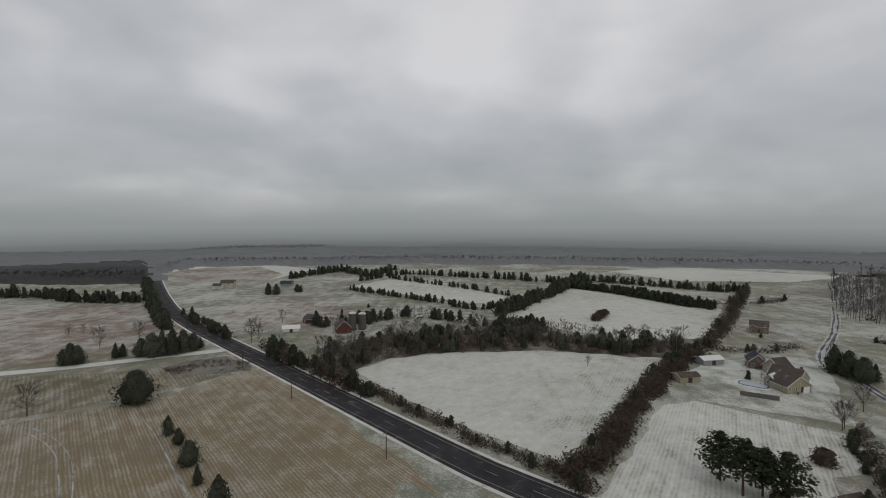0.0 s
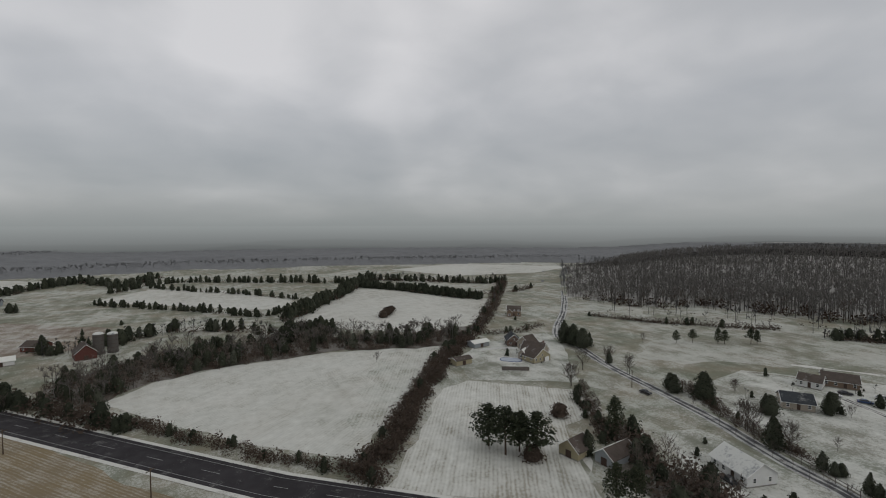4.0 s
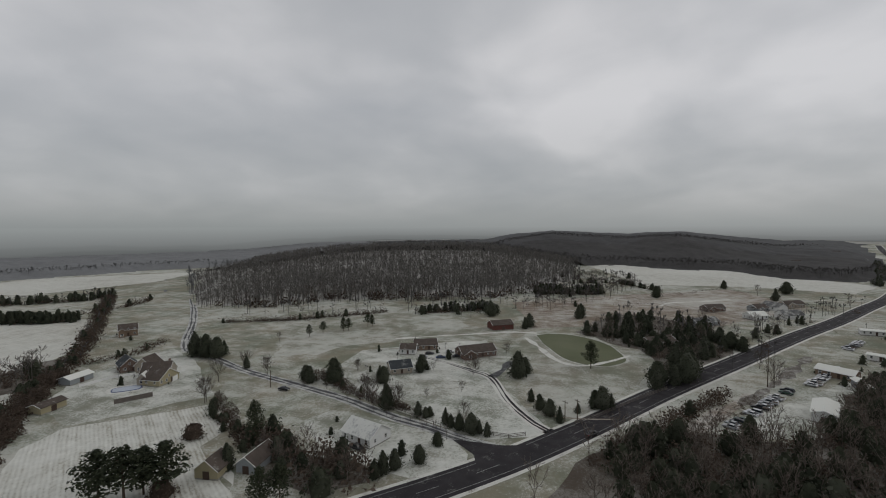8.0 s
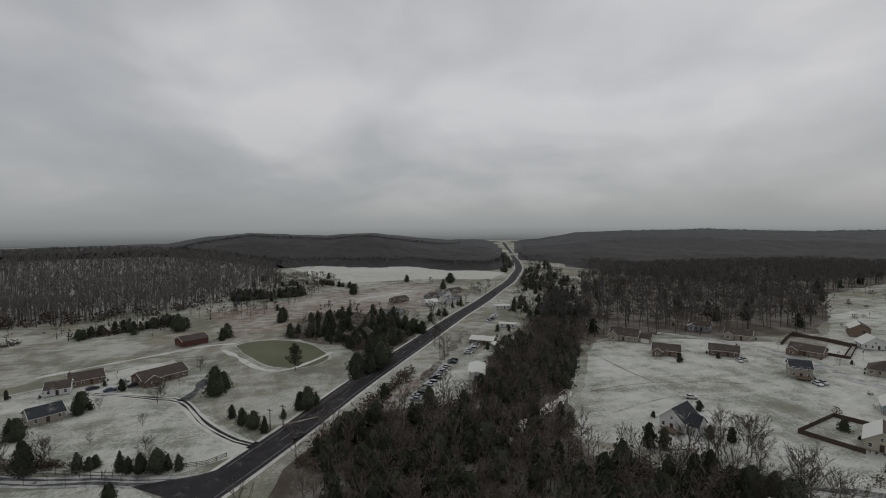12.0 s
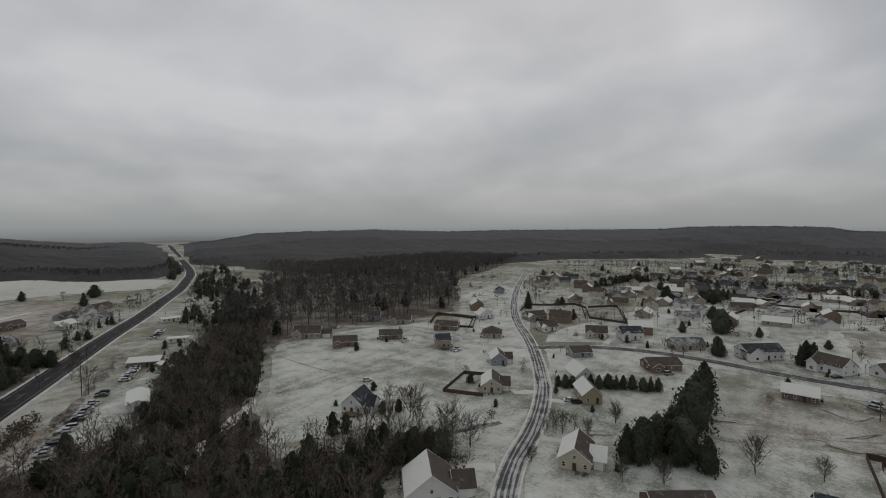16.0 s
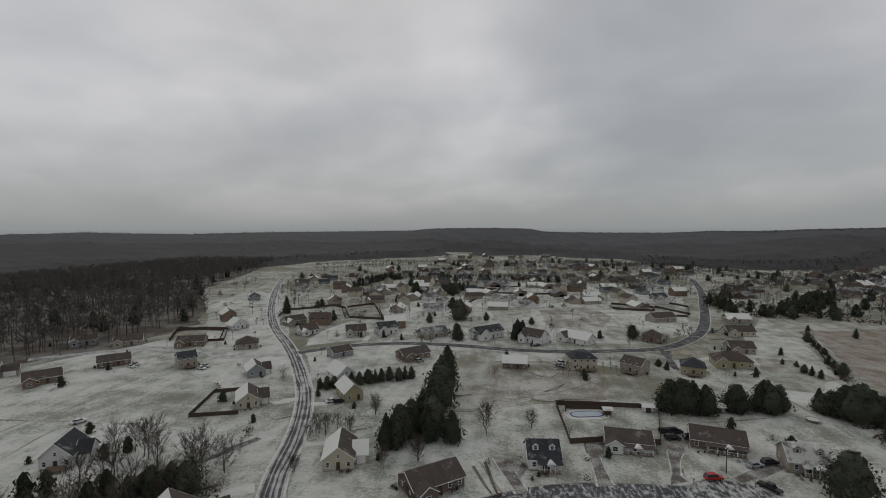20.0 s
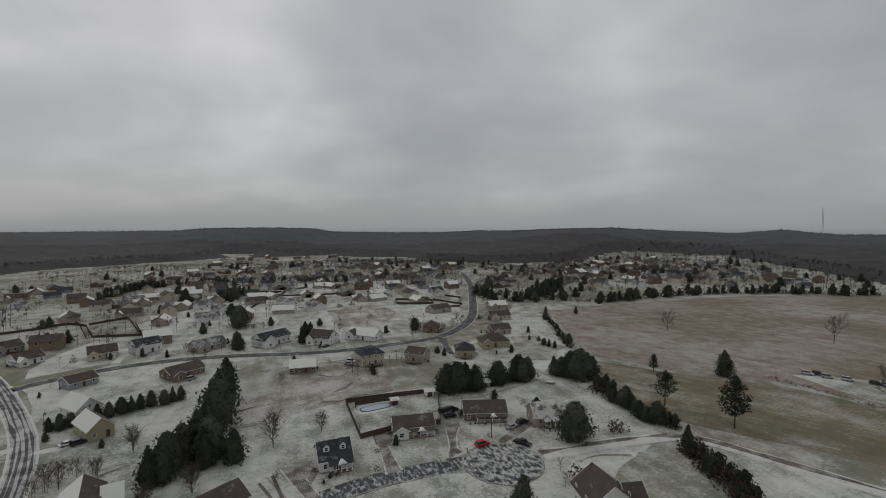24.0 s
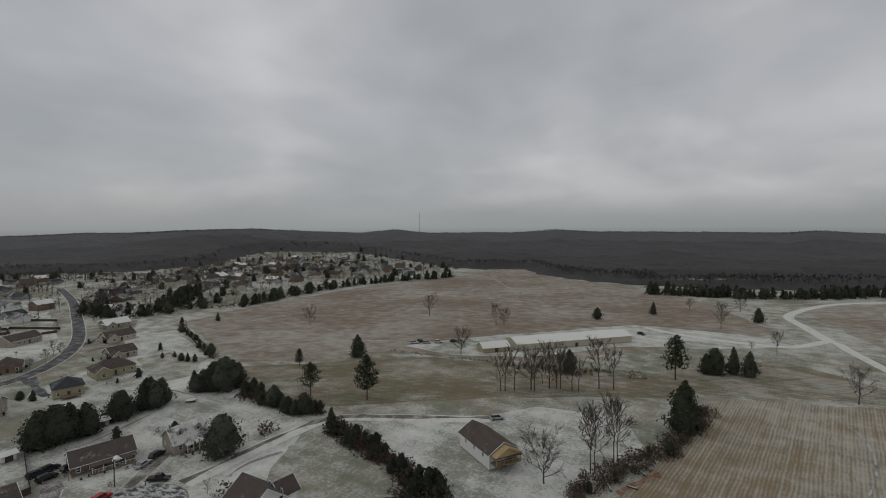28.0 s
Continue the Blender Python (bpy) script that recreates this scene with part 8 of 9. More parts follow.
fence([
    (-26.9, -141.2), (-17.2, -138.5), (-15.7, -168.8), (-33.5, -169.7), (-49.6, -169.8),
], 1.8, "dark board fence round the pool garden")
fence([
    (-50.4, -168.1), (-46.9, -155.2), (-43.3, -141.5), (-40.5, -141.5),
], 1.8, "dark board fence beside the white ranch house")
fence([
    (-18.5, -162.1), (-18.6, -165.8), (-32.3, -166.7), (-31.6, -160.2),
], 1.6, "dark fence behind the swimming pool")
fence([
    (92.9, -144.9), (107.9, -139.9), (114, -162.7), (104.5, -166.6),
], 1.5, "dark board fence round a back garden")
fence([
    (191.6, -234.6), (205.6, -257.7), (195, -266.3), (177.2, -267.4), (161.7, -240.2), (171.4, -236.2),
], 1.5, "dark board fence round a back garden")
fence([
    (-77.3, -377.4), (-95.1, -368.6), (-107, -369.7),
], 1.6, "dark board fence behind the gardens")
fence([
    (-124.5, -414.9), (-138, -390.3), (-122.9, -348.7), (-115.4, -348.8),
], 1.6, "dark board fence round the corner garden")
fence([
    (146.2, -283), (132.9, -283.8), (120.5, -304.1),
], 1.5, "dark board fence between gardens")
fence([
    (111.9, 172.3), (117, 169.5), (122.4, 166.5),
], 1.8, "dark board fence below the farmhouse pool", M_FENCE2)
fence([
    (119.2, 204.2), (131.7, 202.8), (138.2, 198.1),
], 1.2, "white garden wall beside the farmhouse", M_TRIM)
fence([
    (152.1, 13.7), (161.2, 6.9), (179.1, -3.9), (197.4, -16.5),
], 1.3, "open rail fence along the highway", M_FENCE2, 3.0, 3)
fence([
    (149.9, 95.2), (142.3, 77.7), (137.9, 64.7), (133.9, 53.1),
], 1.8, "open wire and post fence along the side road", M_FENCE2, 3.2, 2)
fence([
    (135, 38.6), (135.2, 31.6), (138.5, 27.1),
], 1.3, "short rail fence at the drive", M_FENCE2, 2.4, 3)
fence([
    (-176.7, -310.7), (-150.1, -249.5), (-136, -213.6),
], 1.5, "dark fence along the hay field", M_FENCE, 3.0)
fence([
    (-175.6, -305.5), (-156.6, -258.5), (-145.6, -228.7),
], 1.4, "dark wire fence along the hay field", M_FENCE, 3.0, 3)
fence([
    (158.2, -354.1), (138.1, -360.3), (115.8, -310.5),
], 1.5, "dark board fence round a far garden")
fence([
    (130.5, -350.5), (114.2, -313.7), (87.9, -310.4), (103.2, -351.3),
], 1.5, "dark board fence round a far garden")
fence([
    (36.7, -387.4), (22.3, -451.1), (-4.8, -447.5),
], 1.5, "dark board fence behind far houses")


fence([
    (190.6, -234.3), (208.4, -263.6), (177.4, -263.9), (165.3, -241.9),
], 1.6, "dark board fence round a back garden", step=5.0)
fence([
    (165.7, -310.5), (173.7, -334.6), (156.1, -346.5), (144.8, -361), (130, -349.6),
], 1.6, "long dark board fence beside the street", step=5.0)
fence([
    (130.1, -353.8), (113.7, -372), (90.8, -316.2),
], 1.6, "dark board fence round a grass plot", step=5.0)
fence([
    (40.5, -429.1), (36.1, -478.6), (19.3, -472.6),
], 1.6, "dark board fence between far gardens", step=5.0)
fence([
    (40.4, -422), (34, -481.8), (15.7, -477.6),
], 1.6, "dark board fence between far gardens", step=5.0)
fence([
    (17.4, -440.7), (10.3, -494.5), (-5.5, -500.4),
], 1.6, "dark board fence between far gardens", step=5.0)
fence([
    (-8.9, -404.6), (-17, -444.1), (-36.6, -449.5),
], 1.6, "dark board fence between far gardens", step=5.0)
fence([
    (-74.9, -373), (-81, -398.3), (-110.1, -384.9),
], 1.6, "dark board fence round the corner garden", step=5.0)
fence([
    (-78.4, -373.9), (-104.7, -368.4), (-111.9, -387.2), (-127.6, -356.9),
], 1.6, "dark board fence along the corner garden", step=5.0)


# ---- swimming pool, sheds, garden things ----
def pool(cx, cy, turn, length, width, label):
    e = empty("swimming_pool", pose(cx, cy, 0, 0, 0, turn), label, "pool")

    def oval(r, z0, z1):
        bm = bmesh.new()
        pts = []
        for k in range(32):
            a = 2 * math.pi * k / 32
            sx, sy = math.cos(a), math.sin(a)
            pts.append((math.copysign(abs(sx) ** 0.6, sx) * (length / 2 + r), math.copysign(abs(sy) ** 0.6, sy) * (width / 2 + r)))
        f = bm.faces.new([bm.verts.new((x, y, z0)) for x, y in pts])
        ex = bmesh.ops.extrude_face_region(bm, geom=[f])["geom"]
        for v in ex:
            if isinstance(v, bmesh.types.BMVert):
                v.co.z = z1
        bmesh.ops.recalc_face_normals(bm, faces=bm.faces[:])
        return bm
    part("deck", oval(2.0, 0.0, 0.10), M_SLUSH, e)
    part("rim", oval(0.25, 0.08, 0.20), paint("blue_pool_rim", (0.06, 0.09, 0.20), 0.5), e, "dark blue pool rim")
    part("cover", oval(-0.25, 0.12, 0.23), paint("pale_pool_cover", (0.46, 0.50, 0.56), 0.6, 0.3), e, "snowy pale pool cover")
    return e


pool(*[
    (-25.4, -161.6, -166, 9.3),
][0][:3], 11.0, 4.6, "covered swimming pool with a blue rim")
pool(*[
    (124.6, 184, -41, 7.9),
][0][:3], 10.0, 6.0, "covered farmhouse pool with a dark rim")


def shed(x, y, turn, w, d, h, wall, roof, label, group=""):
    return house(x, y, turn, w, d, h, "x", wall, roof, label, "u", 0.5, group, "shed", "shed")


shed(*[
    (-46.6, -166, -178, 3.7),
][0][:3], 3.2, 2.6, 2.1, "white", "snow", "small white garden shed by the fence")
shed(*[
    (-70.2, -169, 180, 5.4),
][0][:3], 4.2, 3.4, 2.2, "grey", "snow", "small grey garden shed under the cedars")
shed(*[
    (-32.3, -161.6, -177, 2),
][0][:3], 2.4, 2.2, 2.0, "brick", "snow", "small pool shed with a snowed roof")


def trampoline(x, y):
    e = empty("trampoline", pose(x, y, 0), "round trampoline with a snowed mat", "trampoline")
    bm = bmesh.new()
    bmesh.ops.create_cone(bm, cap_ends=True, segments=24, radius1=1.9, radius2=1.9, depth=0.06, matrix=Matrix.Translation((0, 0, 0.85)))
    part("mat", bm, M_SLUSH, e)
    bm = bmesh.new()
    bmesh.ops.create_cone(bm, cap_ends=False, segments=24, radius1=2.1, radius2=2.1, depth=0.16, matrix=Matrix.Translation((0, 0, 0.84)))
    part("rim", bm, M_FENCE, e)
    for k in range(4):
        a = k * math.pi / 2
        part("leg", box_bm(2.0 * math.cos(a) - 0.04, 2.0 * math.cos(a) + 0.04, 2.0 * math.sin(a) - 0.04, 2.0 * math.sin(a) + 0.04, 0, 0.8), M_FENCE, e)


trampoline(*[
    (-97.8, -165.9),
][0])


# ---- vehicles ----
M_TYRE = paint("tyre_rubber", (0.02, 0.02, 0.02), 0.9)
M_RIM = paint("steel_wheel", (0.4, 0.4, 0.41), 0.4, 0.2, 0.7)
M_LAMP = paint("headlamp_lens", (0.55, 0.55, 0.52), 0.2, 0.1)
M_TAIL = paint("tail_lamp_lens", (0.25, 0.02, 0.02), 0.3, 0.1)
CARS = {}
PAINTS = {n: paint(n + "_car_paint", c, 0.3, 0.2) for n, c in (("red", (0.42, 0.022, 0.02)), ("white", (0.62, 0.62, 0.62)), ("silver", (0.34, 0.35, 0.36)), ("black", (0.02, 0.02, 0.022)),
                                                           ("blue", (0.04, 0.07, 0.15)), ("green", (0.03, 0.06, 0.045)), ("snowy", (0.55, 0.56, 0.58)))}


def car(kind, colour, x, y, turn, label, group=""):
    """kind: sedan, suv or pickup; about 4.7 m long, nose to plus x."""
    m = pose(x, y, 0.075 + terrain(x, y), 0, 0, turn)
    if (kind, colour) in CARS:
        return tagged(copy_thing(CARS[kind, colour], m), label, "", group)
    name = {"sedan": "car", "suv": "car", "pickup": "pickup_truck"}[kind]
    e = empty(name, m, label, "car" if kind != "pickup" else "truck", group)
    CARS[kind, colour] = e
    long = 5.4 if kind == "pickup" else 4.6
    a, b = -long / 2, long / 2
    mt = PAINTS[colour]
    low = [(a, 0.35), (b, 0.35), (b + 0.05, 0.6), (b - 0.1, 0.82), (b - 1.1, 0.95)]
    if kind == "sedan":
        low += [(a + 0.9, 0.95), (a, 0.88)]
        cab = [(b - 1.25, 0.94), (b - 2.0, 1.42), (a + 1.35, 1.42), (a + 0.55, 0.94)]
    elif kind == "suv":
        low += [(a + 0.1, 1.0), (a - 0.02, 0.85)]
        cab = [(b - 1.15, 0.94), (b - 1.85, 1.68), (a + 0.45, 1.66), (a + 0.06, 0.98)]
    else:
        low += [(a, 0.98)]
        cab = [(b - 1.35, 0.94), (b - 2.0, 1.70), (b - 3.3, 1.70), (b - 3.45, 0.96)]
    body = prism_bm(low, -0.88, 0.88, "y")
    bmesh.ops.bevel(body, geom=body.edges[:], offset=0.06, segments=1, affect="EDGES")
    part("body", body, mt, e)
    cabin = prism_bm(cab, -0.78, 0.78, "y")
    for v in cabin.verts:
        if v.co.z > 1.3:
            v.co.y *= 0.84
    part("cabin_glass", cabin, M_GLASS, e)
    top = max(z for _, z in cab)
    xs = [p for p, z in cab if z > 1.3]
    part("car_roof", box_bm(min(xs) - 0.05, max(xs) + 0.05, -0.66, 0.66, top - 0.03, top + 0.04, bevel=0.02), mt, e)
    if kind == "pickup":
        part("truck_bed", box_bm(a + 0.15, b - 3.6, -0.7, 0.7, 0.97, 1.0), M_FENCE, e)
    for sx in (a + 0.85, b - 0.9):
        for sy in (-0.82, 0.82):
            bm = bmesh.new()
            bmesh.ops.create_cone(bm, cap_ends=True, segments=14, radius1=0.34, radius2=0.34, depth=0.22, matrix=pose(sx, sy, 0.33, 90))
            w = part("wheel", bm, M_TYRE, e)
            bm = bmesh.new()
            bmesh.ops.create_cone(bm, cap_ends=True, segments=10, radius1=0.2, radius2=0.18, depth=0.25, matrix=pose(sx, sy, 0.33, 90))
            part("rim", bm, M_RIM, w)
    for sy in (-0.62, 0.62):
        part("headlight", box_bm(b - 0.05, b + 0.07, sy - 0.18, sy + 0.18, 0.6, 0.74), M_LAMP, e)
        part("tail_light", box_bm(a - 0.04, a + 0.05, sy - 0.16, sy + 0.16, 0.66, 0.82), M_TAIL, e)
    return e


car("suv", "red", *[
    (-50.6, -123.6, -166, 4.5),
][0][:3], "bright red car parked at the turning circle")
car("pickup", "black", *[
    (-62.2, -120.7, 126, 5.2),
][0][:3], "dark pickup parked on the turning circle")
car("sedan", "silver", *[
    (-64, -131.8, -159, 4.7),
][0][:3], "silver car on a driveway")
car("suv", "black", *[
    (-68.8, -134, -164, 4.7),
][0][:3], "dark car on a driveway")
for r in [
    (-47.4, -150, 178, 2.4), (-50.2, -150.6, -171, 2.6), (-48, -145.9, -171, 2.5), (-53.4, -146.4, -173, 2.6),
]:
    car("suv", "black", r[0], r[1], r[2], "dark car parked beside the brick house", "cars at the brick house")
car("suv", "silver", *[
    (-139.6, -61.9, 133, 6.3),
][0][:3], "silver estate car at the end of the lane")
for i, r in enumerate([
    (173.1, -187.6, 160, 4.9), (173.8, -191, 161, 5.2), (139, -189.6, 163, 3.1), (139.4, -192.9, 165, 3.5),
]):
    car("sedan", ("white", "silver")[i % 2], r[0], r[1], r[2], "pale car on a snowy driveway", "cars on drives")
for i, r in enumerate([
    (65.1, -159.9, -148, 3.1), (62.2, -159.8, -146, 3), (-21.7, -216.4, 143, 2.5), (-23.3, -220.2, 143, 2.5), (-13.4, -252, -132, 4.7),
    (43.5, -214.9, -131, 4), (140.6, -130.8, -120, 2),
]):
    car(("sedan", "suv")[i % 2], ("white", "black", "silver")[i % 3], r[0], r[1], r[2], "car parked beside a house")
car("pickup", "black", *[
    (113, 70.9, -103, 4.9),
][0][:3], "dark pickup beside the white house")
car("sedan", "black", *[
    (145.3, 123.8, -85, 4.7),
][0][:3], "dark car on the side road")
car("sedan", "black", *[
    (145.7, 8.2, -37, 3.8),
][0][:3], "dark car driving on the highway")
for i, r in enumerate([
    (-209.6, -142.6, 121, 2.6), (-213.5, -140.8, 120, 2.4), (-212.9, -136.6, 120, 2.4), (-217.2, -131.6, 120, 2.4), (-222.6, -124.7, 121, 2.6),
    (-224.5, -121.4, 119, 2.5), (-230.5, -88.9, 155, 4), (-292.2, -37.6, 67, 3.6),
]):
    car("suv", ("snowy", "black", "silver")[i % 3], r[0], r[1], r[2], "snow-covered car by the long shed", "cars by the long shed")
for i, r in enumerate([
    (205.8, 90.6, -62, 2.6), (211.9, 89.8, -55, 2.4), (207.8, 82.1, -62, 2.7), (218.3, 81.2, -61, 2.9), (211.8, 75.2, -62, 2.7),
]):
    car("sedan", ("white", "black", "blue")[i % 3], r[0], r[1], r[2], "old car in a snowy yard", "cars in the yard")


def car_lot(outline, seed, turn, across, along, label, group):
    rng = random.Random(seed)
    xs, ys = [p[0] for p in outline], [p[1] for p in outline]
    cx, cy = sum(xs) / len(xs), sum(ys) / len(ys)
    c, s = math.cos(radians(turn)), math.sin(radians(turn))
    for i in range(-14, 15):
        for j in range(-14, 15):
            u, v = i * across + rng.uniform(-0.3, 0.3), j * along + rng.uniform(-0.5, 0.5)
            x, y = cx + c * u - s * v, cy + s * u + c * v
            if inside(x, y, outline) and rng.random() < 0.86:
                car(rng.choice(("sedan", "sedan", "suv", "pickup")), rng.choice(("snowy", "snowy", "snowy", "white", "silver", "silver", "black", "green")),
                    x, y, turn + 90 + rng.uniform(-7, 7), label, group)


car_lot([
    (162.7, -30.3), (183.9, -36.7), (211.2, -54.2), (210.1, -60.3), (192.6, -52.9), (160.3, -35.1),
], 5, -32, 2.7, 6.2, "wrecked car under thin snow in a salvage yard", "salvage yard cars")
car_lot([
    (292.9, -100.7), (313.3, -114.8), (311.2, -125.8), (287, -110.1),
], 6, -32, 2.9, 7.0, "parked car in a snowy yard", "yard cars")
car_lot([
    (227, -67.7), (254.8, -89.2), (246.4, -90.1), (214.5, -69.4),
], 7, -32, 2.9, 7.5, "parked car in a snowy yard", "yard cars")


# ---- silos, poles, mast ----
def silo(x, y, h, r):
    e = empty("silo", pose(x, y, 0), "tall dark concrete silo with a domed cap", "silo", "farm silos")
    bm = bmesh.new()
    bmesh.ops.create_cone(bm, cap_ends=True, segments=24, radius1=r, radius2=r, depth=h, matrix=Matrix.Translation((0, 0, h / 2)))
    part("shell", bm, paint("stained_concrete", (0.12, 0.11, 0.10), 0.9, 0.5, 0.0, 0.4), e)
    bm = bmesh.new()
    bmesh.ops.create_uvsphere(bm, u_segments=20, v_segments=8, radius=r, matrix=Matrix.Translation((0, 0, h)) @ Matrix.Diagonal((1, 1, 0.45, 1)))
    part("cap", bm, ROOFS["tin"], e)
    for k in range(5):
        bm = bmesh.new()
        bmesh.ops.create_cone(bm, cap_ends=False, segments=24, radius1=r + 0.04, radius2=r + 0.04, depth=0.12, matrix=Matrix.Translation((0, 0, h * (k + 0.5) / 5)))
        part("hoop", bm, M_FENCE, e)


for x, y, h in [
    (-55.9, 284.1, 10.2), (-50.2, 285.7, 9.5),
]:
    silo(x, y, h, 2.4)

M_POLE = bark("creosote_pole", (0.10, 0.075, 0.055))


def pole(x, y, h, turn):
    e = empty("utility_pole", pose(x, y, 0, 0, 0, turn), "weathered wooden utility pole beside the road", "pole", "utility poles")
    bm = bmesh.new()
    bmesh.ops.create_cone(bm, cap_ends=True, segments=8, radius1=0.17, radius2=0.11, depth=h + 0.3, matrix=Matrix.Translation((0, 0, h / 2 - 0.15)))
    part("shaft", bm, M_POLE, e)
    arm = part("crossarm", box_bm(-1.2, 1.2, -0.06, 0.06, h - 0.7, h - 0.55), M_POLE, e)
    for s in (-1.05, -0.45, 0.45, 1.05):
        bm = bmesh.new()
        bmesh.ops.create_cone(bm, cap_ends=True, segments=6, radius1=0.06, radius2=0.04, depth=0.2, matrix=Matrix.Translation((s, 0, h - 0.45)))
        part("insulator", bm, M_GLASS, arm)


for x, y, h in [
    (-15.7, 125, 7.9), (-56.3, 169.6, 7.2), (-89.2, 204.3, 6.4), (153.6, 17.1, 5.6), (155.9, 13.4, 4.9), (134, 1.2, 6.4), (214.4, -53.7, 14.9),
    (146.2, 131.2, 5.7), (-55.1, -127.3, 4.5), (-22, -204.4, 6.3),
]:
    pole(x, y, max(h, 7.0), 50)


def mast(x, y, h):
    z0 = terrain(x, y)
    e = empty("radio_mast", pose(x, y, z0), "thin steel lattice mast on the far ridge", "mast")
    m = paint("mast_steel", (0.30, 0.31, 0.32), 0.6, 0.2)
    r = 1.5
    legs = [(r * math.cos(a), r * math.sin(a)) for a in (0, 2.094, 4.189)]
    for a, b in legs:
        part("leg", box_bm(a - 0.17, a + 0.17, b - 0.17, b + 0.17, -2, h), m, e)
    for k in range(int(h / 6)):
        bm = bmesh.new()
        for (a, b), (c, d) in zip(legs, legs[1:] + legs[:1]):
            v, f = limb(np.array([a, b, k * 6.0]), np.array([c, d, k * 6.0 + 6]), 0.10, 0.10)
            vs = [bm.verts.new(p) for p in v]
            for t in f:
                bm.faces.new([vs[q] for q in t])
        part("brace", bm, m, e)


_a = radians(-205.03) - math.atan((1288 - 784) / 823.2)
mast(-math.sin(_a) * 1500, math.cos(_a) * 1500, 112 - terrain(-math.sin(_a) * 1500, math.cos(_a) * 1500))


# ---- small litter ----
def log_pile(x, y, turn, length):
    e = empty("fallen_log", pose(x, y, 0.16, 0, 0, turn), "fallen pale tree trunk in the grass", "log")
    part("stem", box_bm(-length / 2, length / 2, -0.2, 0.2, -0.16, 0.24, bevel=0.1), M_BARK, e)
    part("snow_cap", box_bm(-length / 2 + 0.2, length / 2 - 0.3, -0.15, 0.15, 0.245, 0.3, bevel=0.03), M_SLUSH, e)


for r in [
    (-117, -22.2, 27, 9.1), (-118.6, -16.6, 86, 2.6),
]:
    log_pile(*r[:3], min(r[3], 6.0))
patch("red_clay", [
    (-115.4, -20.6), (-120.5, -18.2), (-130.3, -12.1), (-127.6, -11.2), (-120.1, -15.5), (-113.1, -18.9),
], snowy_ground("red_clay", 0.02, 0.5, (0.22, 0.085, 0.04), (0.20, 0.10, 0.05), 0.3), "bare red clay bank", "ground", 0.06, 0.5, 2.0)
patch("brush_bank", [
    (-127.3, 207), (-121.6, 217.4), (-107.3, 227), (-92.1, 217.3), (-85.4, 204.3), (-99.1, 198.8), (-116.1, 194.4),
], M_FLOOR, "brown bramble bank beside the lane", "ground", 0.06, 1.5)
hedge("bramble", [
    (-119.7, 200.5), (-111.6, 208.6), (-102, 215.5), (-89.7, 210.2),
], 10.0, (0.8, 2.0), [(9, 1), (10, 1)], "low brown bramble beside the lane", 2.0, 51)
hedge("ditch_brush", [
    (85.1, -92.3), (81.4, -102.3), (78, -114.4), (77, -127.6),
], 3.0, (0.7, 1.8), [(9, 1), (10, 1)], "dead grass and brush along a ditch", 1.6, 52)
hedge("shoulder_brush", [
    (127.7, -2), (144.5, -13.5), (164.5, -25.9), (182.3, -36.9), (199.1, -47.3),
], 5.0, (0.8, 2.2), [(9, 1), (10, 1)], "brown brush below the highway shoulder", 1.8, 53)
hedge("garden_brush", [
    (61.8, -134.2), (57.8, -136.4), (53.8, -138.6), (50.2, -141.7),
], 5.0, (2.2, 4.6), [(3, 2), (4, 2), (5, 1)], "leafless garden shrubs", 1.8, 54)
hedge("garden_shrubs", [
    (-5, -117.5), (-7.2, -118.6), (-10.2, -121), (-12.5, -123),
], 1.6, (0.9, 1.6), [(9, 1), (6, 1)], "clipped evergreen bushes before the porch", 1.3, 55, "shrub")
hedge("garden_shrubs", [
    (22, -104.6), (19.2, -105.9), (15.5, -108.4), (12.4, -111.3),
], 1.4, (0.8, 1.5), [(9, 1), (6, 1)], "low bushes along the brick wall", 1.4, 56, "shrub")
hedge("garden_shrubs", [
    (-52.6, -138.8), (-57.1, -137.4), (-63.4, -138.3),
], 1.4, (0.7, 1.3), [(9, 1), (6, 1)], "low bushes along the brick house", 1.5, 57, "shrub")
hedge("garden_shrubs", [
    (-70.9, -130.3), (-72.7, -126.7), (-75.6, -125),
], 1.6, (0.8, 1.5), [(9, 1), (6, 1)], "low bushes before the dormered house", 1.4, 58, "shrub")
hedge("garden_shrubs", [
    (-17.6, -119.8), (-18.5, -118.9),
], 3.0, (1.2, 2.2), [(9, 1), (3, 1)], "round leafless bush on the lawn", 1.2, 59, "shrub")
hedge("garden_shrubs", [
    (3.9, -106.3), (2.6, -107.4),
], 2.5, (1.4, 2.4), [(9, 1), (10, 1)], "round leafless bush on the lawn", 1.2, 60, "shrub")
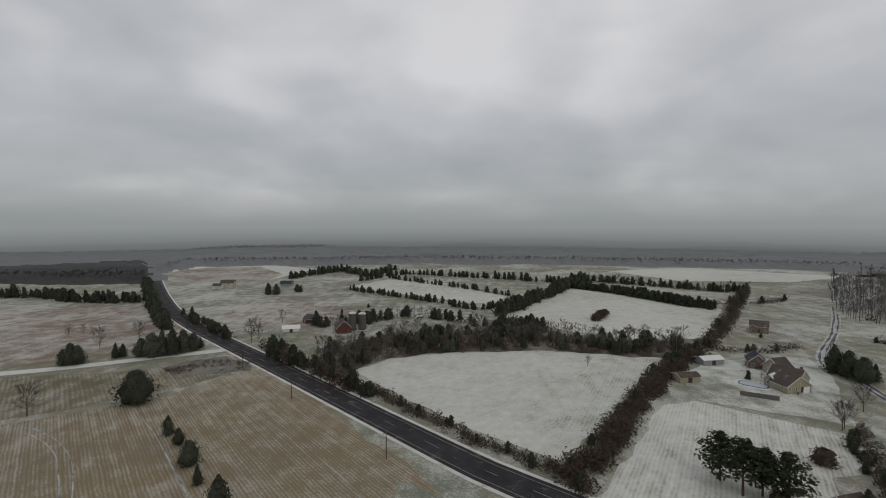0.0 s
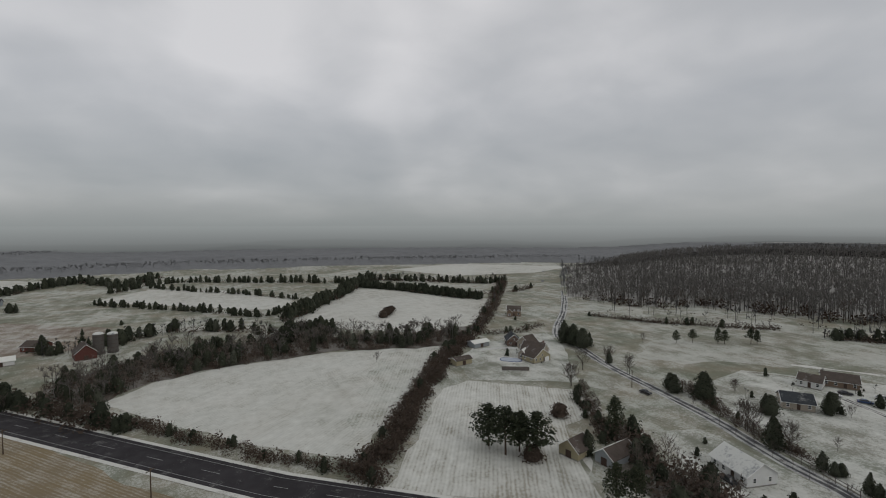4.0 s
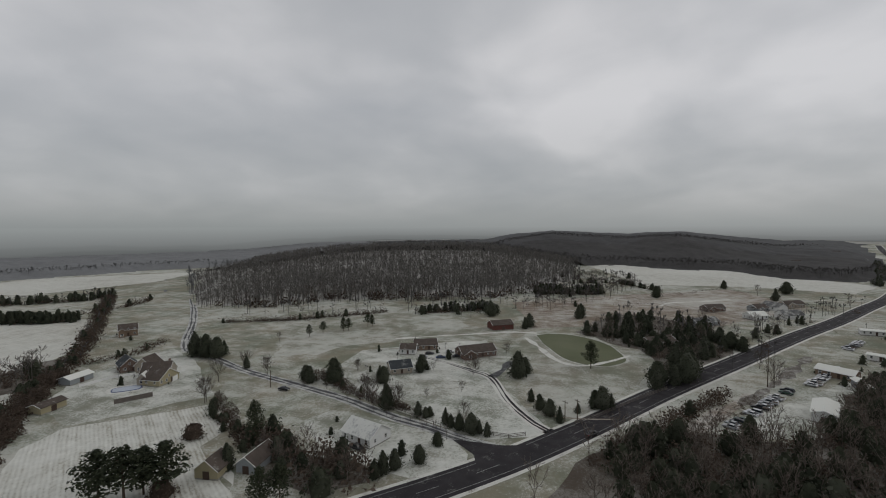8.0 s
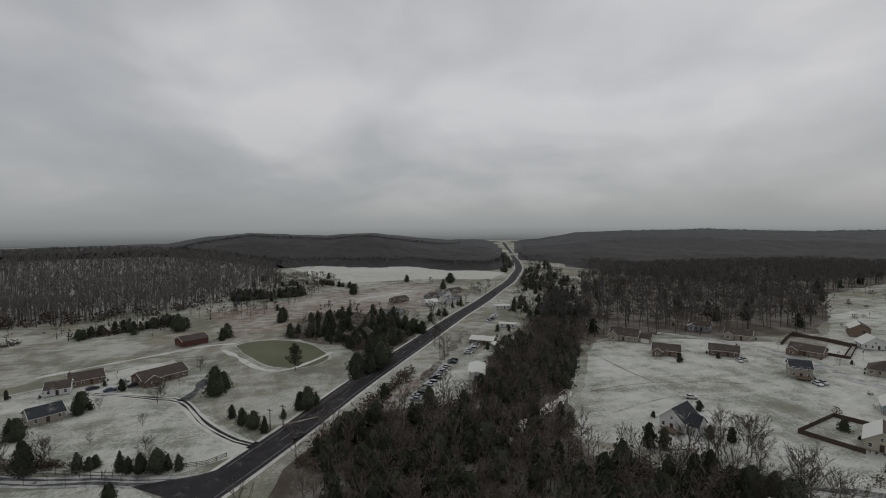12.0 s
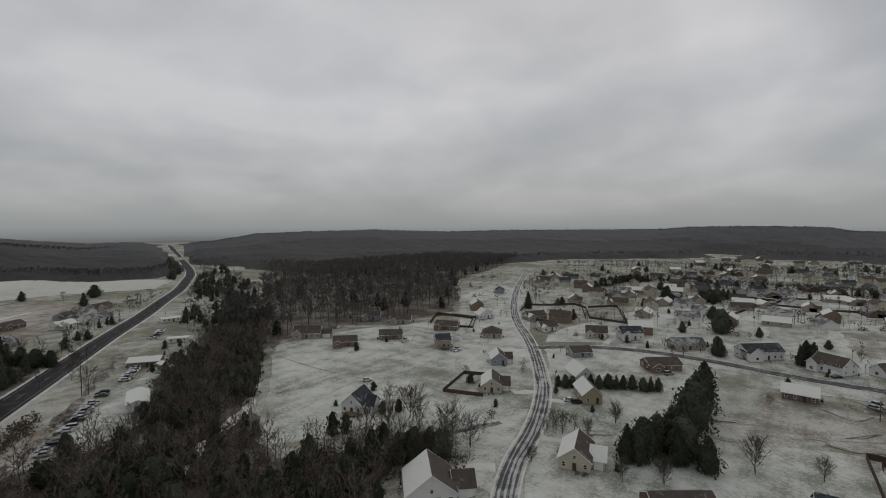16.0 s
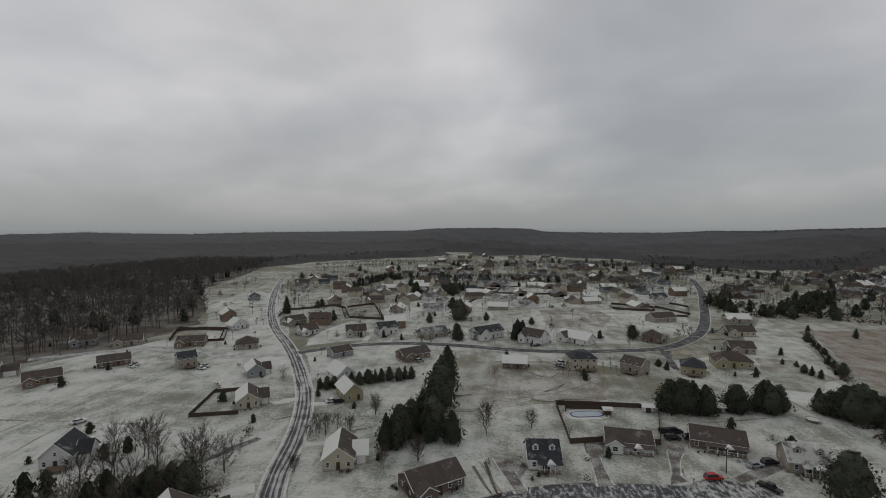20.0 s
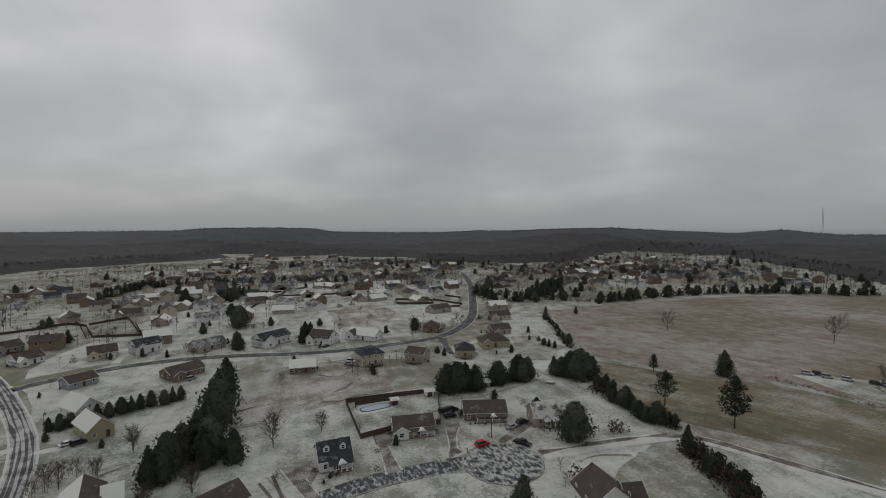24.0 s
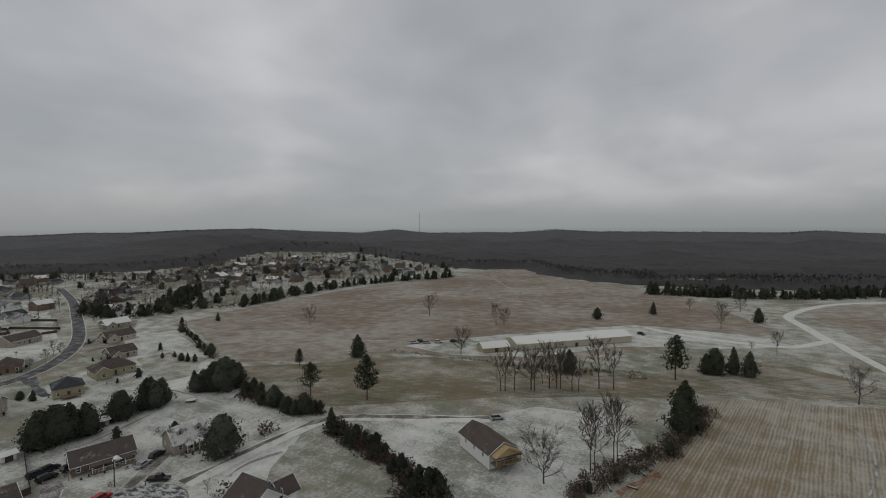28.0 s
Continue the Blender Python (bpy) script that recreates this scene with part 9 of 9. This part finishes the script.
# pale pavement edges beside the drives, and the kerb-side path
M_PATH = asphalt("pale_concrete_path", (0.27, 0.26, 0.24), 0.6)
for pts, w, label in (
    ([
    (5.4, -127), (1.9, -117.6), (-1, -110),
], 0.45, "pale concrete edge of a drive"),
    ([
    (-1.9, -117.5), (-4.5, -111.1),
], 0.4, "pale concrete edge of a drive"),
    ([
    (-1.1, -120.3), (-1.9, -118.2), (-6.7, -121.1), (-8.4, -122.2),
], 0.8, "short curved path to the porch"),
    ([
    (-21.5, -131.6), (-21.3, -123.4), (-20.9, -116.1),
], 0.4, "pale edge of a drive"),
    ([
    (-24.4, -131.2), (-24.7, -124), (-25.2, -117.3),
], 0.4, "pale edge of a drive"),
    ([
    (-43.8, -137.6), (-42, -129.1), (-40.3, -123.5), (-36.6, -118.8),
], 0.4, "pale edge of a drive"),
    ([
    (-48.2, -137.1), (-45.5, -131.8), (-43.3, -124.3), (-44.1, -121.7),
], 0.4, "pale edge of a drive"),
    ([
    (-55, -125), (-61.3, -129.7), (-68.1, -134), (-75.9, -139.4),
], 0.4, "pale edge of a drive"),
):
    tagged(link("path", ribbon_bm(smooth_line(pts, 2.0), w / 2, -w / 2, 0.10, wander=0.1), M_PATH), label, "path", kind="structure")


def mailbox(x, y):
    e = empty("mailbox", pose(x, y, 0), "dark mailbox on a post at the kerb", "mailbox", "mailboxes")
    part("post", box_bm(-0.06, 0.06, -0.06, 0.06, -0.1, 1.0), M_POLE, e)
    part("letter_box", box_bm(-0.12, 0.12, -0.28, 0.28, 1.0, 1.28, bevel=0.05), M_FENCE, e)


for x, y in [
    (-4.1, -111.2), (-45, -121.1), (-59.2, -121.1), (-25.2, -115.2),
]:
    mailbox(x, y)
# lines of dead grass and ruts across the plots
for k, pts in enumerate(([
    (22.1, -170.2), (16, -172.8), (7.7, -177), (0.1, -176.3), (-7.5, -181),
], [
    (21.6, -158.3), (14.6, -158.3), (11, -162.4), (5.2, -166.4),
], [
    (-42.6, -227.5), (-39.6, -205.7), (-35.3, -187.5), (-33.8, -177.5),
], [
    (5.2, -168.6), (-9.5, -177.6), (-23, -185.8), (-36.2, -200),
],
                        [
    (-52, -161.5), (-63, -160.4), (-78.9, -165.4), (-93.8, -170.8),
], [
    (31, -113.9), (26.3, -112.9), (22.9, -114),
], [
    (9.2, -124.1), (5, -116), (1.3, -109),
], [
    (156.7, -98.1), (159.5, -116.2), (156.5, -142.2), (146.3, -167.5),
], [
    (196.8, -129.1), (166.5, -129.6), (132.4, -131.5), (112.9, -135.4),
],
                        [
    (137, -95.3), (142.9, -118.6), (141.3, -140.4),
], [
    (156.8, 28.9), (157, 13.9), (160.5, 2.5),
], [
    (197.4, 131.9), (211.4, 118), (223.7, 97.3),
], [
    (-71.7, -107.4), (-79.3, -108.6), (-88.3, -105.7),
], [
    (-100.8, -185.7), (-103.8, -168.1), (-114.2, -162.3),
])):
    tagged(link("rut", ribbon_bm(smooth_line(pts, 2.5), 0.3, -0.3, 0.068 + 0.0015 * k, wander=0.9), M_TAN), "thin line of dead grass through the snow", "rut", kind="structure")


# ---- the side road's saplings and the brush along it
plants("young", [
    (149.2, 117.2, 4), (146.2, 104.4, 5.5), (142.8, 93.1, 5), (139.8, 85.9, 4.5), (137.9, 79.5, 4), (136, 73.4, 5.5), (134.2, 67.5, 5), (132.6, 62.9, 4.5), (130.8, 57.9, 4), (129.1, 53, 5.5), (127.7, 48.8, 5),
], "slim bare sapling in a roadside row", "tree", "saplings along the side road", 0.75)
hedge("roadside_brush", [
    (164, 128), (160, 117), (155.5, 106), (152, 97), (149, 90), (146.5, 82), (144.5, 74), (142.8, 66),
], 3.2, (1.6, 3.2), [(9, 3), (10, 2), (3, 1.5), (4, 1)], "brown brush and saplings along the side road", 1.5, 91)
plants("bare", [
    (162.9, 160.3, 9.5), (158.3, 144.4, 9), (180.3, 112.2, 5.5), (206.8, 178.6, 6.5), (144.3, 156.8, 11.5), (124.3, 142, 11),
], "bare grey hardwood tree in snow", "tree")
plants("pine", [
    (223.2, 170.8, 7.5), (231.7, 167.4, 8), (242.1, 159.9, 9), (244.8, 157.9, 8), (257.3, 151.6, 9), (260, 150, 8),
], "dark pine in the pasture below the hill", "tree", "pines below the hill")
hedge("ditch_brush", [
    (132.3, 144), (124.7, 133.3), (118.4, 123), (112.2, 115),
], 3.0, (1.4, 3.0), [(9, 3), (10, 2), (3, 1)], "brushy ditch between crop rows", 1.5, 92)
# ---- banks, tracks and trees of the far pasture
for k, (pts, w) in enumerate((([
    (475, -43.8), (489.5, -58.9), (513.8, -73.6), (525.4, -89.5), (513.2, -101), (508.6, -117.6),
], 9.0), ([
    (406.3, 37.1), (420.7, 15.8), (431, -3.8), (430.5, -21), (420.6, -34.9),
], 4.0), ([
    (397.9, 6.6), (407.8, -11.9), (410, -28.1), (391.1, -38.1),
], 3.5))):
    hedge("bank_brush", pts, w, (0.9, 2.0), [(9, 1), (10, 1)], "dead brown brush on an earth bank in the pasture", 2.2, 93 + k)
tagged(link("field_track", ribbon_bm(smooth_line([
    (404.1, -27.7), (421.4, -37), (432.6, -54.2), (442.6, -69.6), (456, -85.9),
], 4.0), 1.6, -1.6, 0.09, wander=1.0), M_GRAVEL), "snowy track across the pasture", "track", kind="structure")
hedge("hedgerow", [
    (532.3, 42.9), (541.8, 14.9), (524.9, -9.8), (493.9, -32.5),
], 9.0, (3.5, 6.5), MIXED, "dark scrub along the far hill field", 2.6, 97)
hedge("hedgerow", [
    (434.7, 74), (449.2, 58.5), (447.4, 38.4), (461.5, 22.3),
], 16.0, (6, 10), [(6, 1.5), (7, 1.5), (4, 2), (5, 2), (9, 2)], "dark trees below the long hill", 2.6, 98)
plants("cedar", [
    (334.9, 26.8, 10), (291.9, 54.8, 9), (507.2, -139.4, 12), (458.9, -118.7, 11), (530.8, -93.9, 9), (271.1, -56.9, 8), (319.3, 87.1, 10),
    (225.9, -22.4, 13), (221, -27, 12), (215.5, -25.5, 11.5), (203.6, -13.4, 9.5), (248.4, -36.2, 11), (255, -38, 10), (285.8, -49.2, 9), (275.1, -52.3, 9),
], "round dark evergreen near the highway", "tree", wide=1.2)
plants("bare", [
    (307.5, -52.9, 10), (295.2, -58.7, 10), (281.5, -60.9, 7), (314.6, -73.3, 10), (313.6, -81.6, 10), (328.6, -47.5, 11), (308.9, -36.1, 11), (489.1, -113.1, 11),
    (240, -57, 10), (346, -92, 9), (352, -80, 9),
], "russet bare tree in the gardens along the highway", "tree")
for x, y, turn, long, wall, roof, text in (
    (388.6, -64.7, -58, 15, "brick", "half", "low brick house in the far pasture"), (426.5, -123.5, -62, 16, "tan", "half", "tan house beside the far highway"),
    (364.9, -86.3, -60, 12, "white", "snow", "white house with a snowed roof by the highway"), (400, -96, -55, 11, "grey", "half", "grey house among garden trees"),
):
    house(x, y, turn, long, 8.5, 2.9, "x", wall, roof, text, "w", 0.5)
# ---- creek banks
hedge("creek_brush", [
    (94.5, -96), (95.5, -101), (94.5, -106), (94.8, -112), (92, -116), (87, -114.5), (83, -116.5), (81, -121), (79.4, -126),
], 1.6, (0.7, 1.6), [(9, 1), (10, 1)], "dead brush along the creek bank", 1.3, 99)
plants("cedar", [
    (79.5, -96.5, 9), (81.5, -93, 10), (77, -98.7, 8.5), (84.5, -89.5, 9), (76, -95, 8),
], "dark cedar standing over the creek pond", "tree", "cedars by the creek pond", 1.15)
plants("bare", [
    (101.8, -113.9, 12), (99.7, -101.8, 12), (84.9, -89.2, 13), (106.3, -115.8, 10), (81.8, -106.8, 12), (77.9, -105.4, 10), (74.1, -109, 11), (92.6, -107.5, 9), (95.4, -111, 11),
], "bare slender hardwood by the creek pond", "tree", "bare trees behind the houses")
plants("shrub", [
    (116.7, -167.9, 2.6), (81.2, -129.5, 2.4), (81.6, -133, 2.2), (70.5, -103, 2.0), (72.5, -102, 1.8), (74.7, -101, 1.8),
], "low leafless shrub in thin snow", "shrub")
hedge("garden_brush", [
    (62.4, -142.1), (60.5, -139.5), (59.5, -135), (61, -131),
], 4.5, (2.8, 5.0), [(3, 2), (4, 2), (5, 2)], "leafless brown thicket beside the street", 1.5, 100)
drive([
    (71.8, -94.3), (69.9, -98), (66.7, -101), (62.5, -103.6),
], 3.6, "snowy driveway off the street", M_GRAVEL)

# ---- gardens of the estate
plants("young", [
    (93.1, -176, 7), (91.6, -174.9, 6), (96.8, -184, 6),
], "slim dark tree beside the street", "tree", "", 1)
plants("bare", [
    (34.5, -117.6, 6), (25.6, -122.8, 7.5), (56.3, -111.2, 6), (60.7, -129.5, 5), (49.6, -136.8, 6), (46.3, -151.9, 8),
], "small bare garden tree in snow", "tree", "", 1)
plants("cedar", [
    (92.4, -433.2, 11), (31.2, -261, 10), (35.9, -315.8, 15), (-1.3, -264.4, 9), (-3.1, -270.9, 11), (17.5, -317.8, 6), (-12.7, -308.1, 5), (55, -327.8, 4), (74.9, -365.9, 4), (54.7, -305.2, 7), (-68.3, -277.9, 8), (54.8, -428.6, 9), (61.9, -427.9, 9),
], "dark evergreen in a garden", "tree", "", 1)
plants("bare", [
    (48.7, -247.4, 6), (43.8, -247.9, 6), (55.8, -264.6, 6), (30.3, -303.6, 5), (27.1, -306.4, 5), (21.3, -308.7, 5), (62.3, -322.2, 5), (62.1, -383.7, 5), (-23.5, -286.5, 7), (-66.1, -277.7, 8), (-69.7, -274.9, 8),
], "round bare garden tree", "tree", "", 1)
plants("bare", [
    (-69.1, -281.6, 9), (-69.4, -269.2, 7), (-83.8, -268.2, 7), (-91, -272.2, 8), (-99.8, -288.2, 9), (-62, -257.6, 6), (-148, -360.8, 7), (-157.7, -448.1, 8),
], "round bare garden tree", "tree", "", 1)
plants("cedar", [
    (-124.2, -234.1, 3), (-128.3, -230.7, 3), (-126.3, -221.5, 4), (-127.1, -217.6, 4.5), (-128.7, -214.3, 4), (-161.6, -282, 6), (-140, -219.1, 6), (-194.2, -294.8, 6),
], "small dark cedar at the field edge", "tree", "", 1)
drive([
    (12.4, -301.4), (-0.1, -310.9), (-15, -391.6),
], 2.6, "slushy drive between gardens", M_ROAD3)
drive([
    (77.5, -262.2), (64.8, -266.8), (61.9, -257.6),
], 3.4, "grey slushy drive before a house", M_ROAD3)
drive([
    (-13.7, -248.6), (-18, -263.2), (-21.4, -279.4),
], 3, "slushy drive beside a house", M_ROAD3)
drive([
    (-78.2, -252.2), (-73.2, -223.3), (-73.4, -219),
], 2.6, "dark wet garden path", M_ROAD2)
drive([
    (-116, -296.1), (-126.6, -308), (-134.3, -312.4),
], 3, "slushy drive off the street", M_ROAD2)
drive([
    (-110.5, -280), (-120.2, -282.5),
], 3, "slushy drive off the street", M_ROAD2)
for k, pts in enumerate(([
    (-12.4, -182.1), (-17.2, -187), (-21.3, -191.4),
], [
    (25, -169.5), (19.9, -172.2), (15, -174.6),
], [
    (-7.3, -172.9), (-13.4, -171.8), (-19.4, -174.9), (-27.6, -175.2),
], [
    (23.4, -170.9), (19.2, -172.7), (15.5, -174.5),
], [
    (-8, -205.8), (-15.4, -199.5), (-20.4, -207.2),
], [
    (-12.1, -181.8), (-17.3, -185.3), (-20.3, -190.2),
], [
    (79.5, -141.7), (76.7, -143.8), (74.3, -145.9),
], [
    (53.6, -137.9), (50.3, -140.7), (45.1, -143),
], [
    (53.5, -135.6), (48.8, -138.5), (44.2, -141.1),
], [
    (7.6, -124.2), (5.2, -116.5), (3, -109.7),
], [
    (10.5, -121.5), (6.4, -113.2), (4.3, -109.5),
],)):
    tagged(link("rut", ribbon_bm(smooth_line(pts, 2.0), 0.35, -0.35, 0.092 + 0.0015 * k, wander=0.9), M_FLOOR), "dark wet rut through thin snow", "rut", kind="structure")

# ---- along the far highway
hedge("tree_row", [
    (640, -305), (690, -326), (760, -352), (840, -382), (930, -417),
], 14, (5, 9), ROWS, "bare trees beside the far highway", 7.0, 101, "trees")
hedge("tree_row", [
    (590, -236), (660, -272), (740, -304), (830, -338), (930, -376),
], 12, (5, 9), [(11, 2), (12, 1), (20, 3), (21, 3), (23, 3)], "cedars and bare trees beside the far highway", 6.0, 102, "trees")
